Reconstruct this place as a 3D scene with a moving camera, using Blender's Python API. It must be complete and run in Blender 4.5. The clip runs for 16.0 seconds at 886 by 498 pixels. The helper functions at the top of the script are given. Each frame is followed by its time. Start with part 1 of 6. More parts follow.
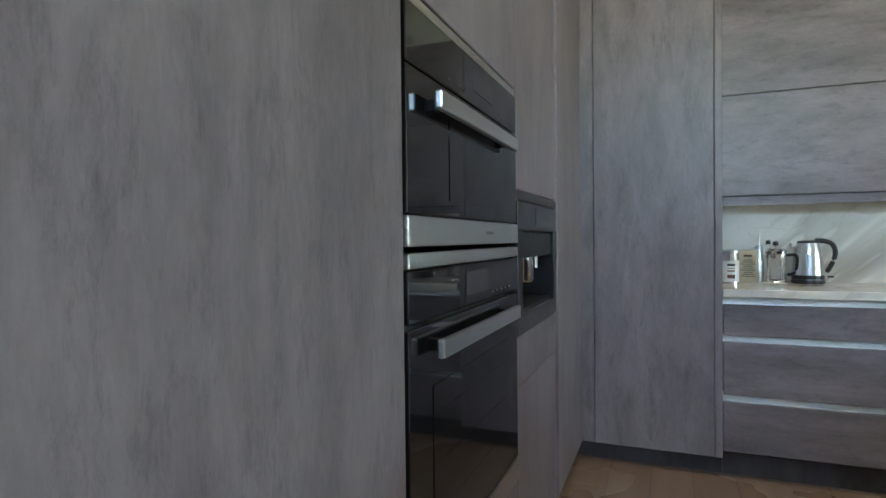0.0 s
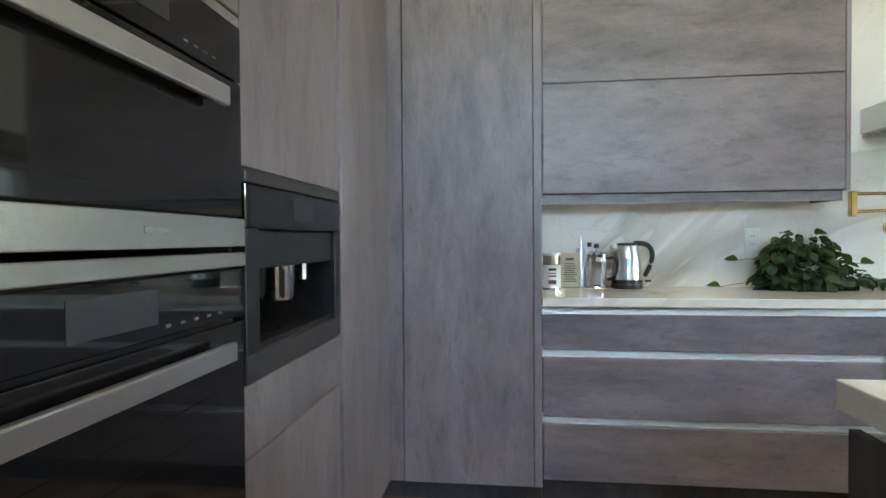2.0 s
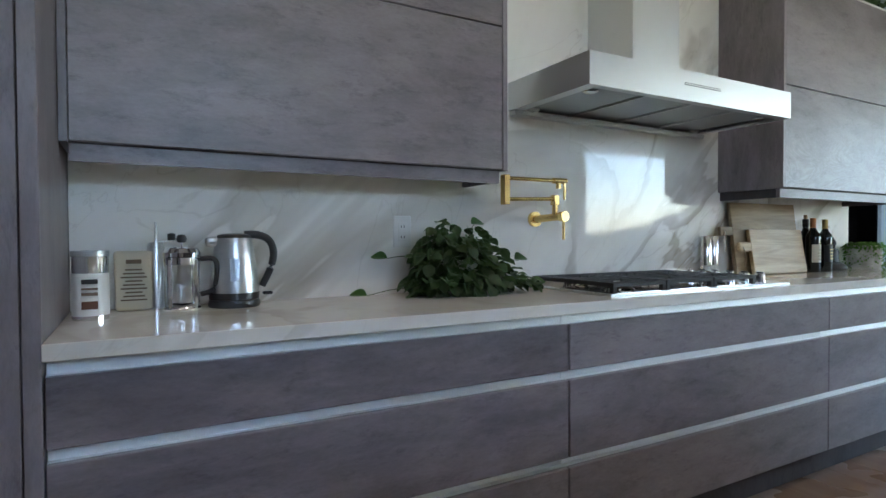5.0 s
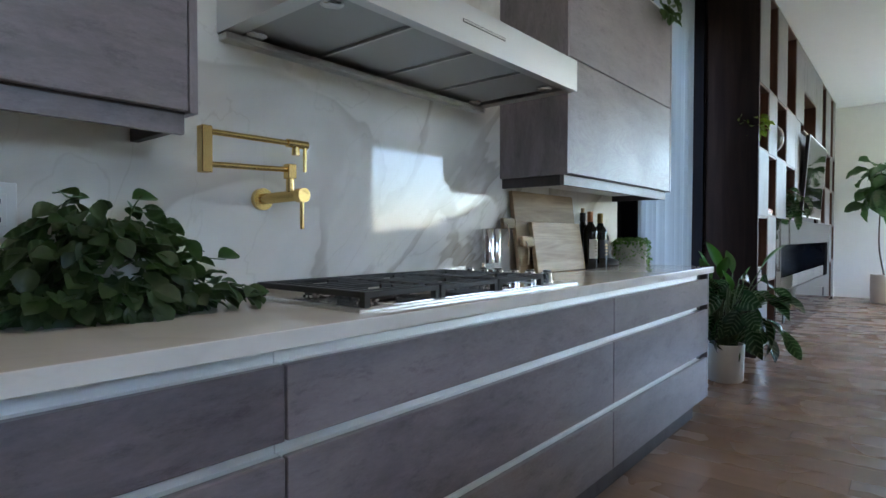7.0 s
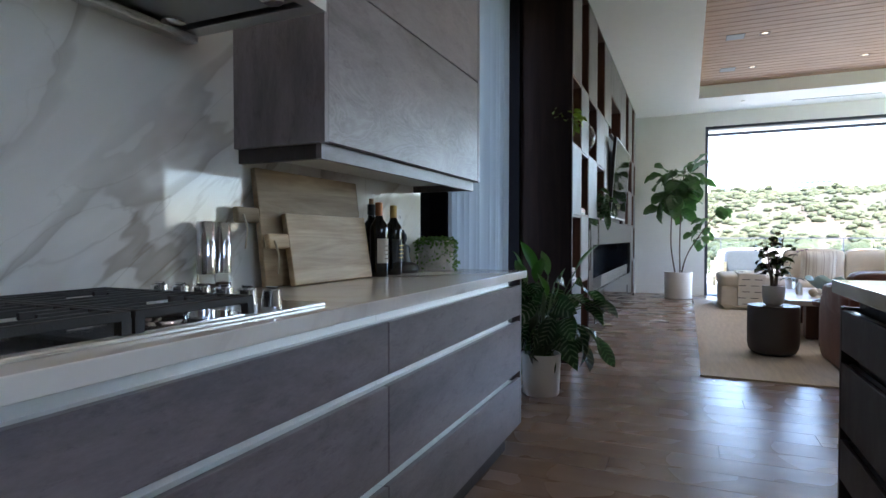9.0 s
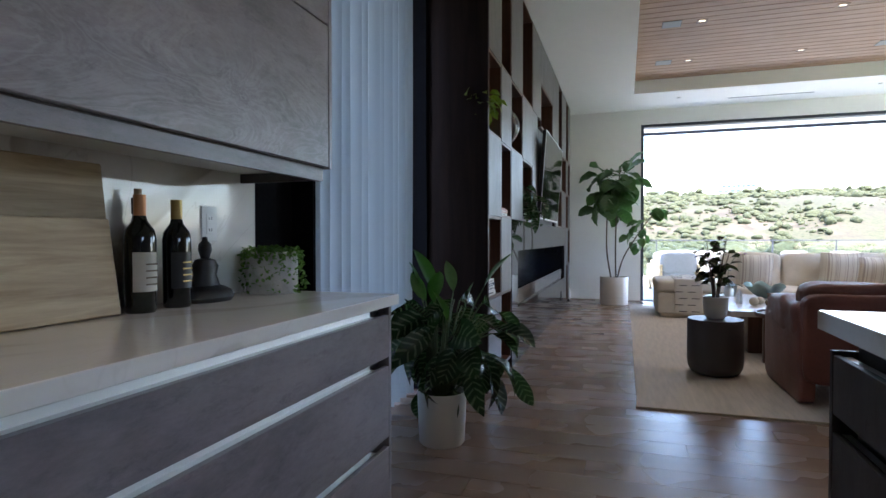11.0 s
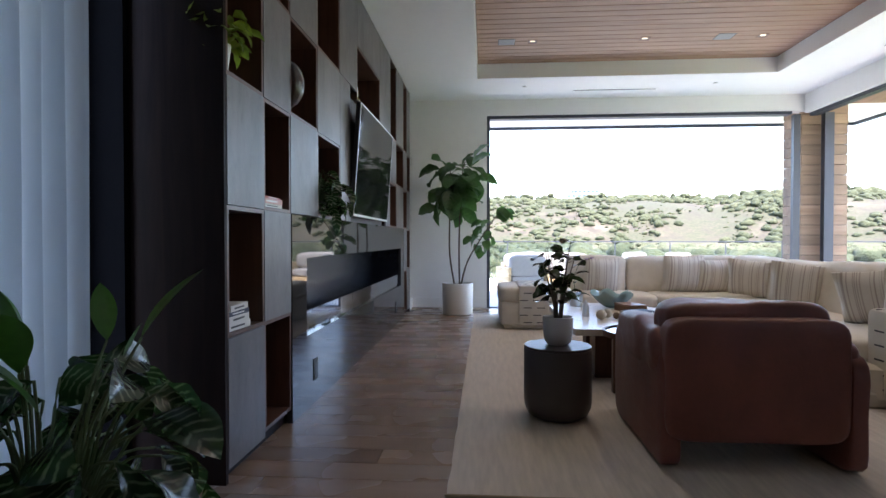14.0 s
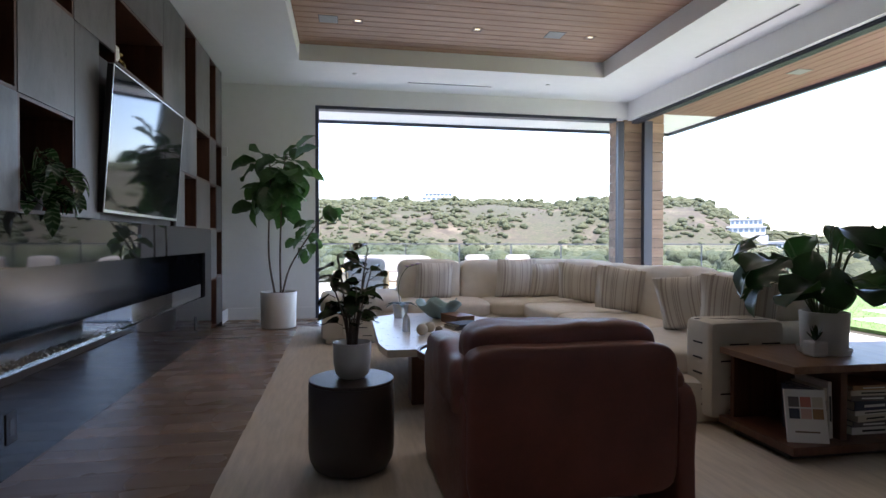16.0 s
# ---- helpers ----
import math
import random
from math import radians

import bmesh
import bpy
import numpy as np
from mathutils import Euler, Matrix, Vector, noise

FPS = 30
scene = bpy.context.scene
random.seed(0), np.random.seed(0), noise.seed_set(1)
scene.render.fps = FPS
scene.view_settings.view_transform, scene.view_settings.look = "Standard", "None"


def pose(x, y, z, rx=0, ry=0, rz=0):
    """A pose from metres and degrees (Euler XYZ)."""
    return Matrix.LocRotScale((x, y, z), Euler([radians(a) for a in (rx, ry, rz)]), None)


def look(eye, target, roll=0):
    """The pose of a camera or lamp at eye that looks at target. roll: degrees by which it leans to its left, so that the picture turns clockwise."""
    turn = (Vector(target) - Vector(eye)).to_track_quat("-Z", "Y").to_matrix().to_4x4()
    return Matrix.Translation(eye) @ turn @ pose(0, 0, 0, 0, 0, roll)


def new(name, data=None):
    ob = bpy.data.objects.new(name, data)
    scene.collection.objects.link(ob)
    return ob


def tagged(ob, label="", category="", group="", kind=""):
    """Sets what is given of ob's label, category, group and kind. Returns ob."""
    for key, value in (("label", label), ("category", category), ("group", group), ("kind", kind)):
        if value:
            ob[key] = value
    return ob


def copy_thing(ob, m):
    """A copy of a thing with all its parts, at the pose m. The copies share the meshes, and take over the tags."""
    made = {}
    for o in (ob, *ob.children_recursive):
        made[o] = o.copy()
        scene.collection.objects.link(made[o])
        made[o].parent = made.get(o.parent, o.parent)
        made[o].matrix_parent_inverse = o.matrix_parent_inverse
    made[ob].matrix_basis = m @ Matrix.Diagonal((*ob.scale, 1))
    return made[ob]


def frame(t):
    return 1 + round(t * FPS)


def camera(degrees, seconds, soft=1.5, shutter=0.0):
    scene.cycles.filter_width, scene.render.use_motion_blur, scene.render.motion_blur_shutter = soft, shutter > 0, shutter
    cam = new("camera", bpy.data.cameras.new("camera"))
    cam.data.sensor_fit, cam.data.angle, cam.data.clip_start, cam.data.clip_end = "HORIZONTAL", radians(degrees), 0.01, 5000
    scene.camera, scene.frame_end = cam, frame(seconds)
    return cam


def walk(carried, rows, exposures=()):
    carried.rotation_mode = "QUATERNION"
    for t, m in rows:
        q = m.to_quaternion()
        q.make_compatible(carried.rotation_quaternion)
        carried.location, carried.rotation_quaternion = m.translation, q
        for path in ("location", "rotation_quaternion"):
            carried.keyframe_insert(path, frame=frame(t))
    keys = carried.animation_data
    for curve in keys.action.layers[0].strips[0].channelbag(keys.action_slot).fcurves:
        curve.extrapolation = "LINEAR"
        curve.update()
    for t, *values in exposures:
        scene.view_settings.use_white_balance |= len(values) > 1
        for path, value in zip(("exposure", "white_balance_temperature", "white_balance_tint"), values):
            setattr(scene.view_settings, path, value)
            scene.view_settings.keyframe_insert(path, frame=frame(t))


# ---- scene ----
cam = camera(76.8, 16.0)
PATH = [
    (0, (0.388, 0.202, 1.164), (-0.356, 2.058, 1.131), -0.6),
    (1, (0.486, 0.474, 1.172), (-0.066, 2.396, 1.132), -0.3),
    (1.5, (0.514, 0.622, 1.16), (0.076, 2.573, 1.127), -0.2),
    (2, (0.509, 0.777, 1.163), (0.264, 2.762, 1.129), -0.4),
    (2.5, (0.552, 0.938, 1.164), (0.511, 2.938, 1.13), -0.3),
    (3, (0.609, 1.11, 1.15), (0.77, 3.103, 1.116), -0.3),
    (5.5, (0.911, 1.941, 1.121), (2.063, 3.575, 1.079), -0.2),
    (6, (1.067, 2.065, 1.115), (2.379, 3.574, 1.071), -0.2),
    (6.5, (1.23, 2.162, 1.108), (2.658, 3.562, 1.065), -0.2),
    (7, (1.401, 2.246, 1.093), (2.931, 3.533, 1.049), -0.0),
    (7.5, (1.58, 2.323, 1.105), (3.224, 3.461, 1.059), 0.1),
    (8, (1.764, 2.367, 1.086), (3.506, 3.349, 1.046), 0.0),
    (8.5, (1.995, 2.389, 1.073), (3.796, 3.259, 1.034), -0.0),
    (9, (2.217, 2.407, 1.081), (4.05, 3.208, 1.041), -0.0),
    (11.5, (3.389, 2.372, 1.114), (5.301, 2.955, 1.076), -0.1),
    (12, (3.652, 2.36, 1.106), (5.576, 2.904, 1.066), -0.1),
    (12.5, (3.895, 2.335, 1.108), (5.838, 2.810, 1.074), 0.1),
    (13, (4.123, 2.288, 1.116), (6.089, 2.657, 1.077), 0.1),
    (13.5, (4.37, 2.214, 1.128), (6.354, 2.464, 1.093), 0.1),
    (14, (4.581, 2.133, 1.125), (6.575, 2.284, 1.092), -0.0),
    (14.5, (4.79, 2.065, 1.111), (6.789, 2.12, 1.078), 0.0),
    (15, (4.985, 1.978, 1.136), (6.984, 1.905, 1.104), 0.2),
    (15.5, (5.17, 1.877, 1.127), (7.156, 1.642, 1.099), 0.2),
    (16, (5.329, 1.723, 1.143), (7.296, 1.367, 1.116), 0.1),
]
EXPOSURES = [(0.0, 4.9, 6500, 3), (1.0, 5.1, 6550, 4), (2.0, 5.25, 6700, 5), (3.0, 5.05, 6450, 8), (5.5, 4.28, 6200, 11), (7.5, 4.15, 6150, 13), (9.0, 3.72, 6150, 15), (11.5, 3.45, 6250, 17), (13.0, 3.35, 6400, 18), (14.0, 3.25, 6300, 19), (15.0, 3.2, 6300, 19), (16.0, 2.65, 6250, 20)]
walk(cam, [(t, look(eye, target, roll)) for t, eye, target, roll in PATH], EXPOSURES)

# ---- world and large lights ----
world = bpy.data.worlds.new("sky")
scene.world = world
world.use_nodes = True
wn = world.node_tree.nodes
sky = wn.new("ShaderNodeTexSky")
sky.sky_type, sky.sun_disc = "NISHITA", False
sky.dust_density, sky.air_density = 1.0, 1.0
sky.sun_elevation, sky.sun_rotation = radians(62), radians(253)
world.node_tree.links.new(sky.outputs[0], wn["Background"].inputs[0])
wn["Background"].inputs[1].default_value = 0.15
sun = new("sun", bpy.data.lights.new("sun", "SUN"))
sun.data.energy, sun.data.angle, sun.data.color = 2.8, radians(0.5), (1, 0.95, 0.88)
sun.matrix_world = look((-20, -6, 40), (0, 0, 0))


def spot(x, y, z, watts, color=(1.0, 0.88, 0.72)):
    """The beam of one recessed ceiling downlight."""
    ob = new("downlight_beam", bpy.data.lights.new("downlight_beam", "SPOT"))
    ob.data.energy, ob.data.color, ob.data.spot_size, ob.data.spot_blend, ob.data.shadow_soft_size = watts, color, radians(140), 0.7, 0.04
    ob.location = (x, y, z)


KITCHEN_SPOTS = [(x, y) for x in (0.55, 1.75, 2.95, 4.15) for y in (0.2, 2.35)]
for x, y in KITCHEN_SPOTS:
    spot(x, y, 3.405, 0.9)
LIVING_SPOTS = [(x, y) for x in (11.72, 10.22, 8.72) for y in (1.545, 0.165, -1.24)]
for x, y in LIVING_SPOTS:
    spot(x, y, 3.605, 2.4)


# ---- materials ----
def material(name, rough=0.5, metal=0.0):
    m = bpy.data.materials.new(name)
    m.use_nodes = True
    b = m.node_tree.nodes["Principled BSDF"]
    b.inputs["Roughness"].default_value, b.inputs["Metallic"].default_value = rough, metal
    return m, m.node_tree.nodes, m.node_tree.links, b


def coords(n, l, scale=(1, 1, 1), rot=(0, 0, 0)):
    tc, mp = n.new("ShaderNodeTexCoord"), n.new("ShaderNodeMapping")
    mp.inputs["Scale"].default_value, mp.inputs["Rotation"].default_value = scale, rot
    l.new(tc.outputs["Object"], mp.inputs[0])
    return mp.outputs[0]


def ntex(n, l, vec, scale, detail=4, rough=0.55, distort=0.0):
    t = n.new("ShaderNodeTexNoise")
    t.inputs["Scale"].default_value, t.inputs["Detail"].default_value = scale, detail
    t.inputs["Roughness"].default_value, t.inputs["Distortion"].default_value = rough, distort
    l.new(vec, t.inputs["Vector"])
    return t.outputs["Fac"]


def ramp(n, l, fac, *stops):
    r = n.new("ShaderNodeValToRGB")
    while len(r.color_ramp.elements) < len(stops):
        r.color_ramp.elements.new(0.5)
    for e, (p, c) in zip(r.color_ramp.elements, stops):
        e.position, e.color = p, (*c, 1) if len(c) == 3 else c
    l.new(fac, r.inputs[0])
    return r.outputs[0]


def mix(n, l, fac, a, b, mode="MIX"):
    m = n.new("ShaderNodeMix")
    m.data_type, m.blend_type = "RGBA", mode
    for sock, v in ((m.inputs[0], fac), (m.inputs[6], a), (m.inputs[7], b)):
        if isinstance(v, (int, float)):
            sock.default_value = v
        elif isinstance(v, tuple):
            sock.default_value = (*v, 1)
        else:
            l.new(v, sock)
    return m.outputs[2]


def bump(n, l, b, height, strength, dist=0.01):
    k = n.new("ShaderNodeBump")
    k.inputs["Strength"].default_value, k.inputs["Distance"].default_value = strength, dist
    l.new(height, k.inputs["Height"])
    l.new(k.outputs[0], b.inputs["Normal"])


def plain(name, color, rough=0.5, metal=0.0, scale=12.0, vary=0.08, bumps=0.05, stretch=(1, 1, 1)):
    """A surface of one colour with fine and broad unevenness."""
    m, n, l, b = material(name, rough, metal)
    v = coords(n, l, stretch)
    fine, broad = ntex(n, l, v, scale * 6, 3), ntex(n, l, v, scale * 0.4, 3)
    dark, lite = tuple(c * (1 - vary) for c in color), tuple(min(1, c * (1 + vary)) for c in color)
    c1 = ramp(n, l, broad, (0.3, dark), (0.7, lite))
    l.new(mix(n, l, 0.25, c1, ramp(n, l, fine, (0.3, dark), (0.7, lite))), b.inputs["Base Color"])
    l.new(ramp(n, l, fine, (0.2, (rough * 0.85,) * 3), (0.8, (min(1, rough * 1.15),) * 3)), b.inputs["Roughness"])
    if bumps:
        bump(n, l, b, fine, bumps, 0.004)
    return m


def concrete(name, stretch, base=(0.222, 0.193, 0.203), rough=0.38):
    """Cloudy cement-look laminate with a drawn grain."""
    m, n, l, b = material(name, rough)
    v = coords(n, l, stretch)
    info = n.new("ShaderNodeObjectInfo")
    off = n.new("ShaderNodeVectorMath")
    off.operation = "ADD"
    l.new(v, off.inputs[0])
    mul = n.new("ShaderNodeMath")
    mul.operation, mul.inputs[1].default_value = "MULTIPLY", 37.0
    l.new(info.outputs["Random"], mul.inputs[0])
    l.new(mul.outputs[0], off.inputs[1])
    v = off.outputs[0]
    cloud = ntex(n, l, v, 1.1, 8, 0.62, 0.6)
    streak = ntex(n, l, v, 4.2, 8, 0.7, 0.3)
    fine = ntex(n, l, v, 45, 4, 0.75)
    d, h = tuple(c * 0.48 for c in base), tuple(c * 1.40 for c in base)
    c = mix(n, l, 0.45, ramp(n, l, cloud, (0.36, d), (0.50, base), (0.64, h)), ramp(n, l, streak, (0.33, d), (0.52, base), (0.66, h)))
    c = mix(n, l, 0.15, c, ramp(n, l, fine, (0.32, d), (0.68, h)))
    patch = ramp(n, l, ntex(n, l, v, 8.0, 6, 0.85, 0.2), (0.53, (1, 1, 1)), (0.69, (0.68, 0.66, 0.69)))
    c = mix(n, l, 1.0, c, patch, "MULTIPLY")
    l.new(c, b.inputs["Base Color"])
    l.new(ramp(n, l, streak, (0.3, (rough * 0.8,) * 3), (0.7, (rough * 1.2,) * 3)), b.inputs["Roughness"])
    bump(n, l, b, mix(n, l, 0.3, streak, fine), 0.3, 0.004)
    return m


def glare_swirled(name):
    """Cement-look laminate with pale swirls of window glare painted into its lower part."""
    m = concrete(name, (0.9, 2.6, 2.6))
    n, l = m.node_tree.nodes, m.node_tree.links
    b = n["Principled BSDF"]
    base = b.inputs["Base Color"].links[0].from_socket
    v = coords(n, l, (1.0, 1.0, 2.6), (0.0, 0.25, 0.0))
    wave = ntex(n, l, v, 2.6, 6, 0.55, 1.6)
    fold = n.new("ShaderNodeMath")
    fold.operation, fold.inputs[1].default_value = "PINGPONG", 0.045
    l.new(wave, fold.inputs[0])
    lines = ramp(n, l, fold.outputs[0], (0.0, (1, 1, 1)), (0.018, (0.45,) * 3), (0.042, (0, 0, 0)))
    sep = n.new("ShaderNodeSeparateXYZ")
    l.new(coords(n, l), sep.inputs[0])
    edge = n.new("ShaderNodeMath")
    edge.operation, edge.inputs[1].default_value = "MULTIPLY_ADD", 0.6
    l.new(wave, edge.inputs[0])
    l.new(sep.outputs[2], edge.inputs[2])
    low = ramp(n, l, edge.outputs[0], (0.0, (1, 1, 1)), (1.0, (0, 0, 0)))
    rng = n.new("ShaderNodeMapRange")
    rng.inputs[1].default_value, rng.inputs[2].default_value = 1.72, 2.06
    l.new(edge.outputs[0], rng.inputs[0])
    l.new(rng.outputs[0], low.node.inputs[0])
    f = mix(n, l, 1.0, mix(n, l, 1.0, lines, low, "MULTIPLY"), (0.2,) * 3, "MULTIPLY")
    l.new(mix(n, l, f, base, (0.56, 0.54, 0.53)), b.inputs["Base Color"])
    return m


def marble(name, amount=1.0):
    """White stone with broad warm-grey veins that climb at a slant."""
    m, n, l, b = material(name, 0.05)
    first = coords(n, l, (1, 1, 1), (0.0, 0.87, 0.25))
    mp = n.new("ShaderNodeMapping")
    mp.inputs["Scale"].default_value = (0.55, 1.0, 1.25)
    l.new(first, mp.inputs[0])
    v = mp.outputs[0]
    warp = ntex(n, l, v, 1.1, 6, 0.6, 1.2)
    broad = ntex(n, l, v, 0.95, 4, 0.5, 0.9)
    thin = ntex(n, l, v, 1.9, 5, 0.5, 1.4)
    mask = ramp(n, l, ntex(n, l, v, 0.9, 2), (0.36, (0.25,) * 3), (0.54, (1, 1, 1)))
    vb = ramp(n, l, broad, (0.435, (0, 0, 0)), (0.462, (0.55,) * 3), (0.495, (0.85,) * 3), (0.503, (0.25,) * 3), (0.55, (0, 0, 0)))
    vt = ramp(n, l, thin, (0.490, (0, 0, 0)), (0.497, (0.3,) * 3), (0.504, (0, 0, 0)))
    both = mix(n, l, 1.0, mix(n, l, 1.0, vb, vt, "ADD"), mask, "MULTIPLY")
    both = mix(n, l, 1.0, both, (amount,) * 3, "MULTIPLY")
    white = ramp(n, l, warp, (0.3, (0.76, 0.735, 0.675)), (0.6, (0.84, 0.82, 0.77)))
    l.new(mix(n, l, both, white, (0.38, 0.335, 0.275)), b.inputs["Base Color"])
    return m


def wood(name, dark, lite, rough=0.4, scale=1.0, axis=0, bumps=0.08, ring=True, worn=True):
    """Wood with its grain along one axis; every piece differs."""
    m, n, l, b = material(name, rough)
    st = [9.0 * scale] * 3
    st[axis] = 0.7 * scale
    v = coords(n, l, tuple(st))
    info = n.new("ShaderNodeObjectInfo")
    mul = n.new("ShaderNodeMath")
    mul.operation, mul.inputs[1].default_value = "MULTIPLY", 50.0
    l.new(info.outputs["Random"], mul.inputs[0])
    off = n.new("ShaderNodeVectorMath")
    off.operation = "ADD"
    l.new(v, off.inputs[0])
    l.new(mul.outputs[0], off.inputs[1])
    v = off.outputs[0]
    grain, fine = ntex(n, l, v, 1.5, 6, 0.6, 1.0 if ring else 0.2), ntex(n, l, v, 9, 4, 0.7)
    c = ramp(n, l, grain, (0.3, dark), (0.68, lite))
    c = mix(n, l, 0.18 if worn else 0.04, c, ramp(n, l, fine, (0.3, dark), (0.7, lite)))
    shade = ramp(n, l, info.outputs["Random"], (0.0, (0.78, 0.78, 0.78)), (1.0, (1.15, 1.12, 1.1)))
    l.new(mix(n, l, 1.0, c, shade, "MULTIPLY"), b.inputs["Base Color"])
    if worn:
        l.new(ramp(n, l, fine, (0.2, (rough * 0.8,) * 3), (0.8, (min(1, rough * 1.25),) * 3)), b.inputs["Roughness"])
        bump(n, l, b, fine, bumps, 0.004)
    else:
        broad = ntex(n, l, coords(n, l), 1.3, 3)
        l.new(ramp(n, l, broad, (0.3, (rough * 0.92,) * 3), (0.7, (rough * 1.1,) * 3)), b.inputs["Roughness"])
    return m


def brushed(name, color, rough=0.28, stretch=(3, 300, 300)):
    m, n, l, b = material(name, rough, 1.0)
    v = coords(n, l, stretch)
    f = ntex(n, l, v, 6, 3, 0.6)
    l.new(ramp(n, l, f, (0.3, tuple(c * 0.95 for c in color)), (0.7, color)), b.inputs["Base Color"])
    l.new(ramp(n, l, f, (0.2, (rough * 0.9,) * 3), (0.8, (rough * 1.1,) * 3)), b.inputs["Roughness"])
    return m


def glass(name, tint=(1, 1, 1), rough=0.0):
    m, n, l, b = material(name, rough)
    b.inputs["Base Color"].default_value = (*tint, 1)
    b.inputs["Transmission Weight"].default_value = 1.0
    b.inputs["IOR"].default_value = 1.45
    return m


def emitter(name, color, strength):
    m, n, l, b = material(name)
    b.inputs["Emission Color"].default_value, b.inputs["Emission Strength"].default_value = (*color, 1), strength
    return m


LAM_V = concrete("cement_laminate_upright", (2.6, 2.6, 0.75))
LAM_H = concrete("cement_laminate_level", (0.9, 2.6, 2.6))
LAM_S = glare_swirled("glare_swirl_laminate")
LAM_D = concrete("dark_cement_laminate", (3, 3, 1), (0.075, 0.066, 0.066), 0.5)
MARBLE = marble("veined_marble")
MTOP = marble("faintly_veined_marble", 0.4)
WALL = plain("white_wall_paint", (0.80, 0.79, 0.76), 0.75, vary=0.02, bumps=0.06, scale=20)
CEIL = plain("white_ceiling_paint", (0.85, 0.85, 0.83), 0.8, vary=0.015, bumps=0.04, scale=20)
# near-black with almost no sheen: darkness of an unlit gap put into the colour
VOID = plain("unlit_gap_black", (0.004, 0.004, 0.005), 0.8, vary=0.1)
BLACK = plain("black_powder_coat", (0.012, 0.012, 0.013), 0.4, vary=0.1)
DGLASS = plain("black_oven_glass", (0.006, 0.006, 0.007), 0.04, vary=0.05, bumps=0.0)
STEEL = brushed("brushed_steel", (0.62, 0.62, 0.61))
HOODM = brushed("satin_hood_steel", (0.68, 0.68, 0.67), 0.36)
CHROME = brushed("polished_steel", (0.75, 0.75, 0.76), 0.1, (3, 3, 3))
CHAN = brushed("satin_channel_aluminium", (0.84, 0.84, 0.82), 0.5)
ALU = brushed("pale_aluminium", (0.70, 0.70, 0.69), 0.3)
BRASS = brushed("brushed_brass", (0.78, 0.56, 0.22), 0.25, (3, 3, 30))
OAK = wood("smoked_oak_floor", (0.235, 0.163, 0.120), (0.290, 0.208, 0.158), 0.27, 0.6, 1, 0.0, False, False)
TWOOD = wood("ceiling_wood", (0.27, 0.155, 0.10), (0.42, 0.26, 0.17), 0.5, 1.0, 1)
SHELF = concrete("cement_look_panel", (2.6, 2.6, 0.9), (0.132, 0.121, 0.12), 0.45)
DWOOD = wood("dark_stained_wood", (0.009, 0.006, 0.0055), (0.021, 0.013, 0.011), 0.5, 1.0, 2)
RWOOD = wood("reddish_brown_wood", (0.055, 0.022, 0.013), (0.13, 0.055, 0.03), 0.4, 1.0, 2)
WOOD = wood("oiled_walnut", (0.14, 0.07, 0.035), (0.27, 0.15, 0.08), 0.4, 1.0, 0)
BOARD = wood("pale_cutting_board", (0.27, 0.17, 0.075), (0.60, 0.46, 0.265), 0.5, 1.6, 0)
BOARD2 = wood("weathered_cutting_board", (0.19, 0.13, 0.065), (0.46, 0.355, 0.215), 0.6, 1.6, 0)
STONE = plain("polished_grey_stone", (0.024, 0.023, 0.024), 0.03, vary=0.25, bumps=0.0, scale=5)
WHITE = plain("white_ceramic", (0.72, 0.71, 0.68), 0.4, vary=0.03)
RUG = plain("cream_woven_rug", (0.57, 0.505, 0.415), 0.95, scale=25, vary=0.14, bumps=0.5, stretch=(0.4, 3, 1))
SOFA = plain("cream_linen", (0.68, 0.635, 0.555), 0.95, scale=30, vary=0.06, bumps=0.35)
LEATHER = plain("worn_cognac_leather", (0.160, 0.047, 0.029), 0.5, scale=8, vary=0.28, bumps=0.25)
TRAV = plain("cream_travertine", (0.62, 0.56, 0.47), 0.3, scale=5, vary=0.12)
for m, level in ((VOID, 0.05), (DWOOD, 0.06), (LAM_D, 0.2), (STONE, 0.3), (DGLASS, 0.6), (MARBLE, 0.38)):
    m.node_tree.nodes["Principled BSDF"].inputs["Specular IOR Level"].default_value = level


# ---- building helpers ----
def bm_box(bm, x0, y0, z0, x1, y1, z1, bevel=0.0, seg=1):
    r = bmesh.ops.create_cube(bm, size=1.0)
    m = Matrix.LocRotScale(((x0 + x1) / 2, (y0 + y1) / 2, (z0 + z1) / 2), None, (x1 - x0, y1 - y0, z1 - z0))
    bmesh.ops.transform(bm, matrix=m, verts=r["verts"])
    if bevel:
        es = list({e for v in r["verts"] for e in v.link_edges})
        bmesh.ops.bevel(bm, geom=es, offset=bevel, segments=seg, profile=0.5, affect="EDGES")
    return bm


def box(x0, y0, z0, x1, y1, z1, bevel=0.0, seg=1):
    return bm_box(bmesh.new(), x0, y0, z0, x1, y1, z1, bevel, seg)


def lathe(profile, segs=32, cx=0.0, cy=0.0, bm=None):
    """Turns (radius, height) pairs about an upright axis."""
    bm = bm or bmesh.new()
    rings = []
    for r, z in profile:
        if r < 1e-5:
            rings.append([bm.verts.new((cx, cy, z))])
        else:
            rings.append([bm.verts.new((cx + r * math.cos(2 * math.pi * k / segs), cy + r * math.sin(2 * math.pi * k / segs), z)) for k in range(segs)])
    for a, b in zip(rings, rings[1:]):
        for k in range(segs):
            q = [a[k % len(a)], a[(k + 1) % len(a)], b[(k + 1) % len(b)], b[k % len(b)]]
            q = list(dict.fromkeys(q))
            if len(q) > 2:
                try:
                    bm.faces.new(q)
                except ValueError:
                    pass
    return bm


